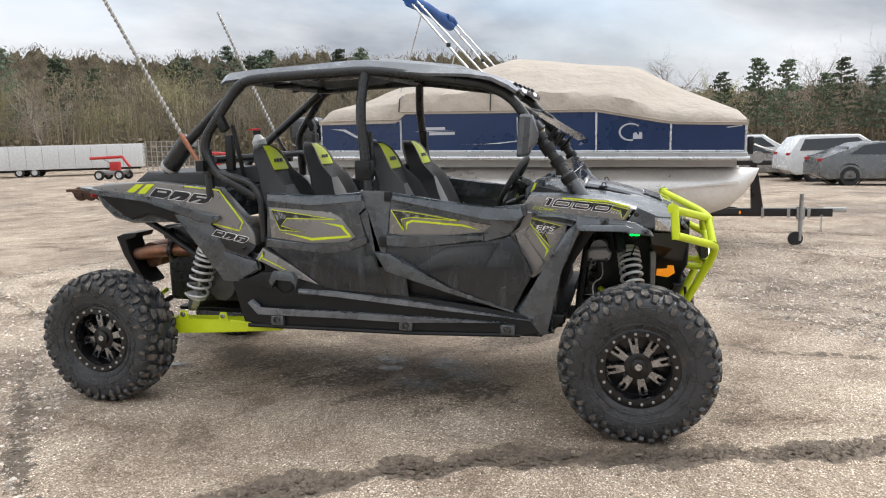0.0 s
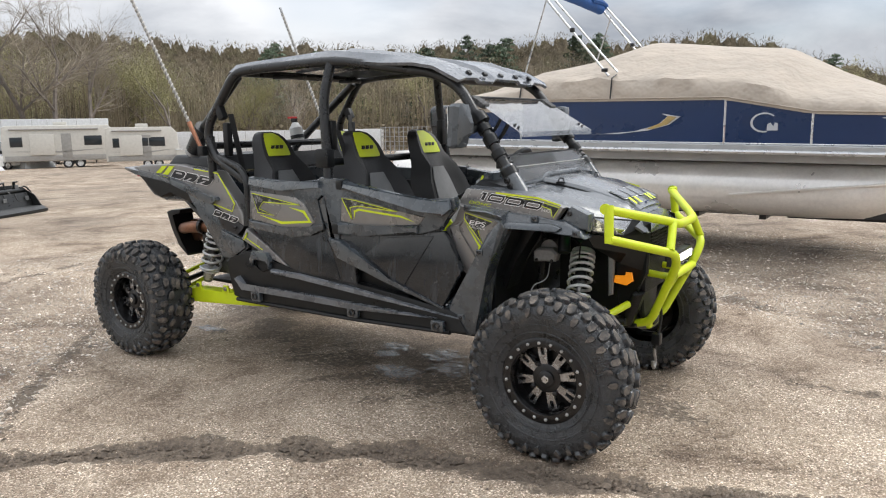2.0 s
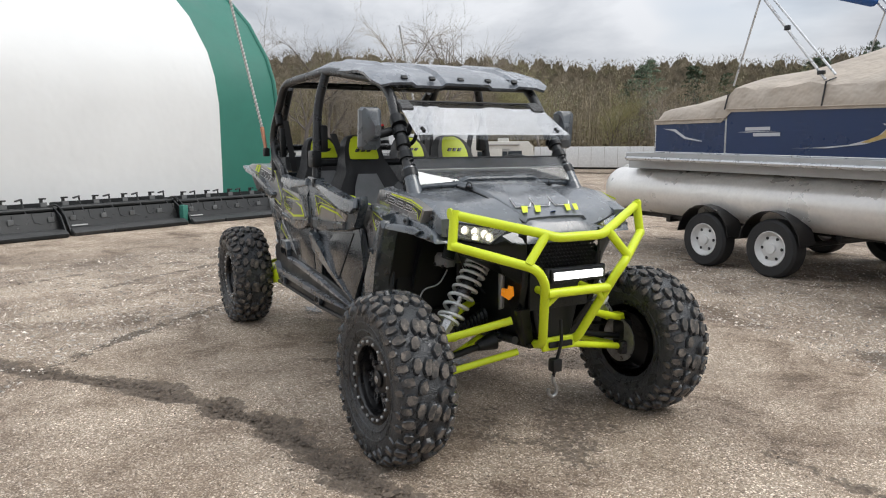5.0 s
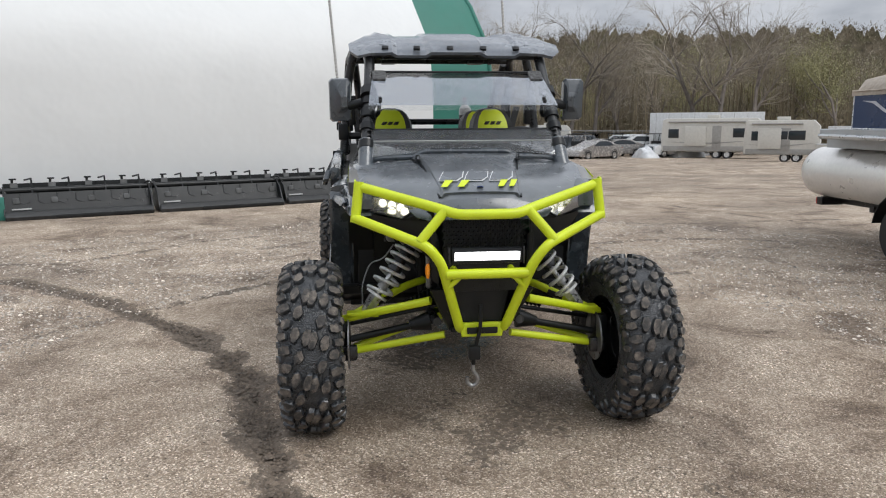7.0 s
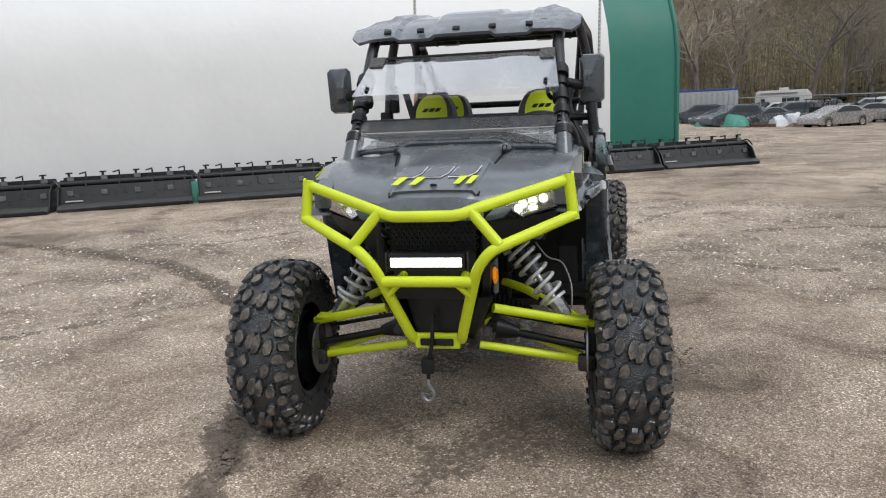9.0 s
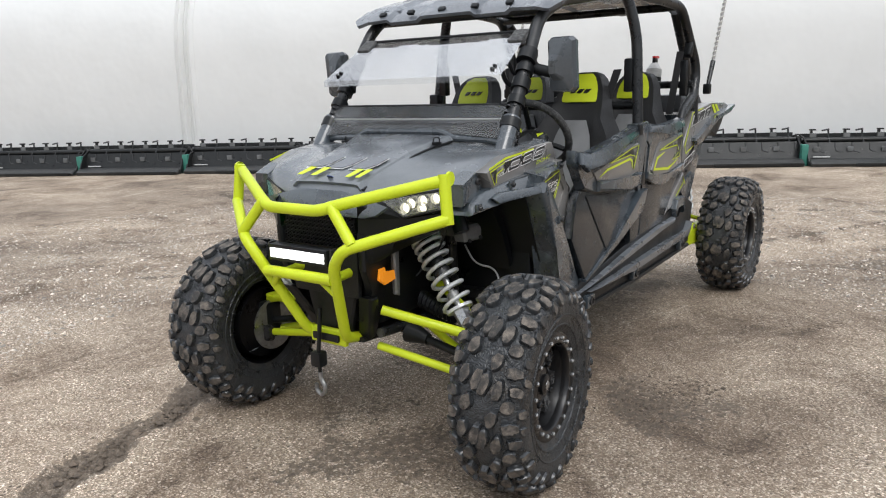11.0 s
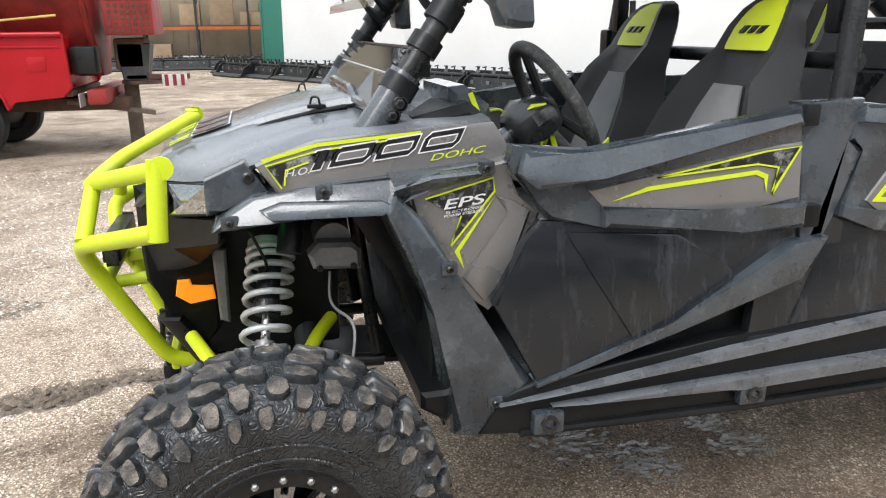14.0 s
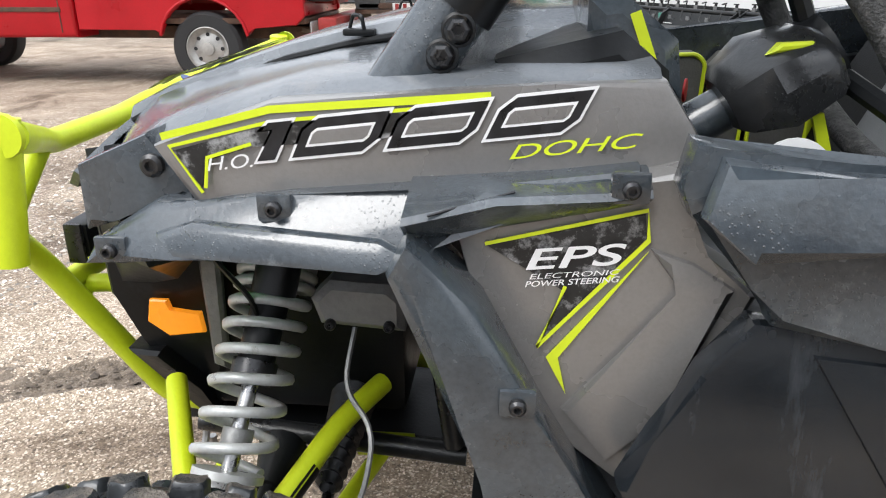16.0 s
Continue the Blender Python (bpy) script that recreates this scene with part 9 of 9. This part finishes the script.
cont = thing("storage_container", "grey storage container with a blue roof edge", "container")
part("box", boxm((0, 0, 1.45), (6.0, 2.4, 2.6), 0.03), surf("container_grey", (0.36, 0.37, 0.37), 0.5, var=0.08), cont)
part("roof_edge", boxm((0, 0, 2.82), (6.05, 2.45, 0.16), 0.02), surf("container_blue", (0.03, 0.08, 0.30), 0.5), cont)
for k in range(14):
    part("corrugation", boxm((-2.8 + k * 0.43, -1.21, 1.45), (0.2, 0.05, 2.4), 0.01), cont.children[0].data.materials[0], cont)
cont.matrix_basis = far_spot(-52.0, 8.6, 80)
scrap = []
rr = np.random.RandomState(31)
for k in range(60):
    scrap.append((-52.0 + rr.normal(0, 1.2), 15.8 + rr.normal(0, 2.2), rr.uniform(0.1, 0.35)))
lumps("scrap_heap", scrap, surf("scrap_mix", (0.22, 0.13, 0.09), 0.8, var=0.3, island=0.6), "low heap of rusty scrap and boards", "scrap")
FENCE = thing("chain_fence", "pale pipe fence in front of the woods", "fence")
for k in range(22):
    part("post", tube([(-64 + k * 0.4, 2 + k * 2.6, -1.4), (-64 + k * 0.4, 2 + k * 2.6, 0.9)], 0.04, 5), GALV, FENCE)
part("top_rail", tube([(-64, 2, 1.0), (-55.6, 56.6, 0.6)], 0.035, 5), GALV, FENCE)
shed = thing("roadside_building", "low tan building beyond the parked cars", "building")
part("wall", boxm((0, 0, 1.9), (14, 8, 4.2)), surf("tan_wall", (0.42, 0.35, 0.29), 0.7, var=0.06), shed, smooth=0)
part("roof", prism([(-4.4, 3.9), (0, 5.0), (4.4, 3.9), (4.4, 4.1), (0, 5.25), (-4.4, 4.1)], -7.4, 7.4, "x"), IRON2, shed, smooth=0)
for k in range(5):
    part("window", boxm((-5.4 + k * 2.6, -4.02, 2.0), (1.1, 0.06, 1.1)), GLASS_DK, shed, smooth=0)
shed.matrix_basis = on_ground(38.0, 66.0, -12)

# ---- woods ----
BARK = surf("grey_bark", (0.21, 0.18, 0.155), 0.9, var=0.25, scale=3, bump=0.1, obrand=0.25)
TWIG = surf("bare_twigs", (0.33, 0.285, 0.225), 0.9, var=0.2, scale=2, bump=0.0, obrand=0.3)
BUDS = surf("early_buds", (0.36, 0.34, 0.17), 0.9, var=0.25, scale=2, bump=0.0, obrand=0.3)
NEEDLE = surf("pine_needles", (0.095, 0.130, 0.078), 0.8, var=0.3, scale=1.5, bump=0.0, obrand=0.3)
BRUSH = surf("brown_brush", (0.250, 0.210, 0.140), 0.95, var=0.4, scale=0.25, bump=0.0, island=0.30)


class Soup:
    """Collects triangles and quads for one mesh."""

    def __init__(self):
        self.v, self.f = [], []

    def limb(self, a, b, r0, r1, n=4):
        a, b = Vector(a), Vector(b)
        d = (b - a).normalized()
        u = d.orthogonal().normalized()
        w = d.cross(u)
        k = len(self.v)
        for p, rad in ((a, r0), (b, r1)):
            for j in range(n):
                g = 6.28318 * j / n
                self.v.append(p + (u * math.cos(g) + w * math.sin(g)) * rad)
        self.f += [(k + j, k + (j + 1) % n, k + n + (j + 1) % n, k + n + j) for j in range(n)]

    def leaf(self, p, size, rnd):
        k = len(self.v)
        d = Vector((rnd.gauss(0, 1), rnd.gauss(0, 1), rnd.gauss(0, 1))).normalized()
        e = d.orthogonal().normalized() * size * 0.6
        self.v += [p - d * size, p + e, p + d * size, p - e]
        self.f.append((k, k + 1, k + 2, k + 3))

    def sprig(self, p, size, rnd):
        """A slim upright twig."""
        k = len(self.v)
        d = Vector((rnd.gauss(0, 0.8), rnd.gauss(0, 0.8), 0.8)).normalized() * size
        e = Vector((rnd.gauss(0, 1), rnd.gauss(0, 1), 0)).normalized() * (0.025 + 0.05 * size)
        self.v += [p - e, p + e, p + d]
        self.f.append((k, k + 1, k + 2))

    def mesh(self, name, mt):
        me = bpy.data.meshes.new(name)
        me.from_pydata([tuple(p) for p in self.v], [], self.f)
        me.materials.append(mt)
        return me


def bare_tree(seed, height, label, budded):
    rnd = random.Random(seed)
    wood, twig = Soup(), Soup()

    def grow(p, d, ln, rad, depth):
        n = 4 if depth < 2 else 3
        q = Vector(p)
        for i in range(n):
            d = (d + Vector((rnd.gauss(0, 0.11), rnd.gauss(0, 0.11), rnd.gauss(0, 0.06) + (0.05 if depth else 0.0)))).normalized()
            e = q + d * ln / n
            r0, r1 = rad * (1 - 0.55 * i / n), rad * (1 - 0.55 * (i + 1) / n)
            (wood if depth < 2 else twig).limb(q, e, r0, r1, 6 if depth == 0 else 4 if depth == 1 else 3)
            if depth < 4 and (depth > 0 or i >= 1):
                for k in range(2 if depth < 3 else 2):
                    a = rnd.uniform(0, 6.28)
                    side = (d.orthogonal().normalized() * math.cos(a) + d.cross(d.orthogonal()).normalized() * math.sin(a))
                    nd = (d * rnd.uniform(0.7, 1.0) + side * rnd.uniform(0.5, 0.95)).normalized()
                    grow(e, nd, ln * rnd.uniform(0.42, 0.66), r1 * 0.62, depth + 1)
            q = e
        if depth >= 3 and budded:
            for k in range(2):
                twig.leaf(q + Vector((rnd.gauss(0, 0.15), rnd.gauss(0, 0.15), rnd.gauss(0, 0.15))), 0.07, rnd)

    grow((0, 0, -0.3), Vector((rnd.gauss(0, 0.04), rnd.gauss(0, 0.04), 1)), height * 0.62, height * 0.020, 0)
    t = thing("bare_tree", label, "tree", "trees of the wood")
    o = new("trunk", wood.mesh("trunk", BARK))
    o.parent = t
    o = new("crown", twig.mesh("crown", BUDS if budded else TWIG))
    o.parent = t
    return t


def pine(seed, height, label):
    rnd = random.Random(seed)
    wood, green = Soup(), Soup()
    wood.limb((0, 0, -0.3), (rnd.gauss(0, 0.1), rnd.gauss(0, 0.1), height), height * 0.016, 0.03, 6)
    z = height * 0.30
    while z < height * 0.99:
        f = (z - height * 0.30) / (height * 0.70)
        reach = height * 0.27 * (1 - f) ** 0.75 * rnd.uniform(0.7, 1.15) + 0.15
        for k in range(rnd.randint(4, 6)):
            a = rnd.uniform(0, 6.28)
            tip = Vector((reach * math.cos(a), reach * math.sin(a), z + reach * rnd.uniform(-0.05, 0.30)))
            wood.limb((0, 0, z), tip, 0.03, 0.012, 3)
            for j in range(20):
                g = rnd.uniform(0.25, 1.05)
                p = Vector((0, 0, z)).lerp(tip, g) + Vector((rnd.gauss(0, 0.14), rnd.gauss(0, 0.14), rnd.gauss(0.03, 0.08)))
                green.leaf(p, rnd.uniform(0.09, 0.20), rnd)
        z += height * rnd.uniform(0.040, 0.065)
    t = thing("pine_tree", label, "pine tree", "pines of the wood")
    o = new("trunk", wood.mesh("trunk", BARK))
    o.parent = t
    o = new("crown", green.mesh("crown", NEEDLE))
    o.parent = t
    return t


rt = random.Random(99)
protos = [bare_tree(1, 11.5, "tall bare tree at the edge of the wood", False), bare_tree(2, 9.5, "bare tree with a spreading grey crown", False), bare_tree(3, 8.5, "bare tree with early yellowish buds", True), bare_tree(4, 10.5, "tall bare tree with early buds", True)]
pines = [pine(5, 9.5, "dark green pine above the wood"), pine(6, 7.5, "young dark green pine")]
placed = {id(p): False for p in protos + pines}


def plant(proto, m):
    if not placed[id(proto)]:
        placed[id(proto)] = True
        proto.matrix_basis = m
        proto.scale = m.to_scale()
    else:
        c = copy_thing(proto, m)
        c.scale = m.to_scale()


def yaw_at(deg, dist):
    return -math.sin(radians(deg)) * dist, math.cos(radians(deg)) * dist


for k in range(130):
    yaw = -26 + 136 * (k + rt.uniform(-0.4, 0.4)) / 130
    dist = rt.uniform(72, 100) + (4 if yaw < 40 else 0)
    x, y = yaw_at(yaw, dist)
    sc = rt.uniform(0.80, 1.15) * (1.0 if yaw > 52 else 0.80)
    plant(protos[rt.choice((0, 0, 1, 1, 2, 3))], on_ground(x, y, rt.uniform(0, 360)) @ Matrix.Diagonal((sc, sc, sc * rt.uniform(0.9, 1.12), 1)))
for yaw in (58, 61, 64, 70, 73.5, 78, 82, 86, 90, 94):
    x, y = yaw_at(yaw + rt.uniform(-1, 1), rt.uniform(68, 74))
    sc = rt.uniform(1.15, 1.45)
    plant(protos[rt.choice((0, 1))], on_ground(x, y, rt.uniform(0, 360)) @ Matrix.Diagonal((sc, sc, sc, 1)))
for yaw in [-24, -22, -20.5, -19.2, -17.2, -15.9, -13.5, -11.4, -9.0] + [rt.uniform(26, 47) for _ in range(18)] + [rt.uniform(2, 24) for _ in range(7)]:
    x, y = yaw_at(yaw, rt.uniform(92, 102) if yaw > 0 else rt.uniform(70, 78))
    sc = (rt.uniform(1.20, 1.55) if yaw > 0 else rt.uniform(0.80, 1.0)) * (0.72 if 0 < yaw < 16 else 1.0)
    plant(pines[rt.choice((0, 0, 1))], on_ground(x, y, rt.uniform(0, 360)) @ Matrix.Diagonal((sc, sc, sc, 1)))

# undergrowth and crowded far stems
def ramp(a, b, v):
    f = min(1.0, max(0.0, (v - a) / (b - a)))
    return f * f * (3 - 2 * f)


rb = random.Random(17)
brush = Soup()
for k in range(64000):
    yaw = rb.uniform(-32, 116)
    dist = 75 + 30 * rb.uniform(0, 1) ** 1.5
    x, y = yaw_at(yaw, dist)
    top = ((8.4 + 1.6 * ramp(44, 66, yaw)) + 1.4 * noise.noise((yaw * 0.22, dist * 0.05, 2.0)) + 1.5 * noise.noise((yaw * 0.9, dist * 0.1, 5.0))) * (0.52 + 0.48 * ramp(-3, 12, yaw))
    g = float(ground_z(x, y))
    z = g + rb.uniform(0, 1) ** 0.75 * max(2.0, top + 1.0)
    if k % 11 == 0:
        brush.limb((x, y, g), (x + rb.gauss(0, 0.5), y + rb.gauss(0, 0.5), min(z + 1.5, g + top + 0.8)), rb.uniform(0.03, 0.09), 0.012, 3)
    for j in range(3):
        p = Vector((x + rb.gauss(0, 0.6), y + rb.gauss(0, 0.6), z + rb.gauss(0, 0.4)))
        brush.sprig(p, rb.uniform(0.15, 0.50), rb)
    if z < g + 3.0:
        brush.leaf(Vector((x, y, z)), rb.uniform(0.12, 0.35), rb)
ob = new("undergrowth", brush.mesh("undergrowth", BRUSH))
tagged(ob, "dense brown leafless undergrowth of the wood", "undergrowth", kind="stuff")
# far wood behind, with an uneven top of crowded crowns
rows, edge = [], []
for k in range(1241):
    yaw = -36 + 156 * k / 1240
    x, y = yaw_at(yaw, 108)
    crown = abs(math.sin(yaw * 2.3 + 2.5 * noise.noise((yaw * 0.5, 3, 2)))) ** 0.6
    h = (12.0 + 1.7 * ramp(44, 66, yaw)) + 1.5 * noise.noise((yaw * 0.15, 1, 1)) + 0.8 * noise.noise((yaw * 0.9, 4, 1)) + 1.1 * crown + 0.5 * noise.noise((yaw * 9.0, 7, 1)) + rb.uniform(-0.35, 0.35)
    h *= 0.50 + 0.50 * ramp(-3, 12, yaw)
    rows.append([(x, y, -2.5), (x, y, 1.5), (x, y, h * 0.6), (x, y, h)])
    edge.append((x * 0.99, y * 0.99, h))
far = finish("far_wood", sheet(rows), surf("far_wood_brown", (0.275, 0.232, 0.165), 1.0, var=0.4, scale=0.9, bump=0.0, dirt=(0.235, 0.225, 0.130), dirt_at=0.56, dirt_scale=0.3), smooth=0)
tagged(far, "hazy brown mass of distant woodland", "woodland", kind="structure")
tops = Soup()
for x, y, h in edge:
    for j in range(22):
        p = Vector((x + rb.gauss(0, 0.5), y + rb.gauss(0, 0.5), h + rb.uniform(-1.6, 0.45)))
        tops.sprig(p, rb.uniform(0.25, 0.70), rb)
ob = new("crown_twigs", tops.mesh("crown_twigs", BRUSH))
tagged(ob, "fine bare twigs along the tops of the distant wood", "twigs", kind="stuff")
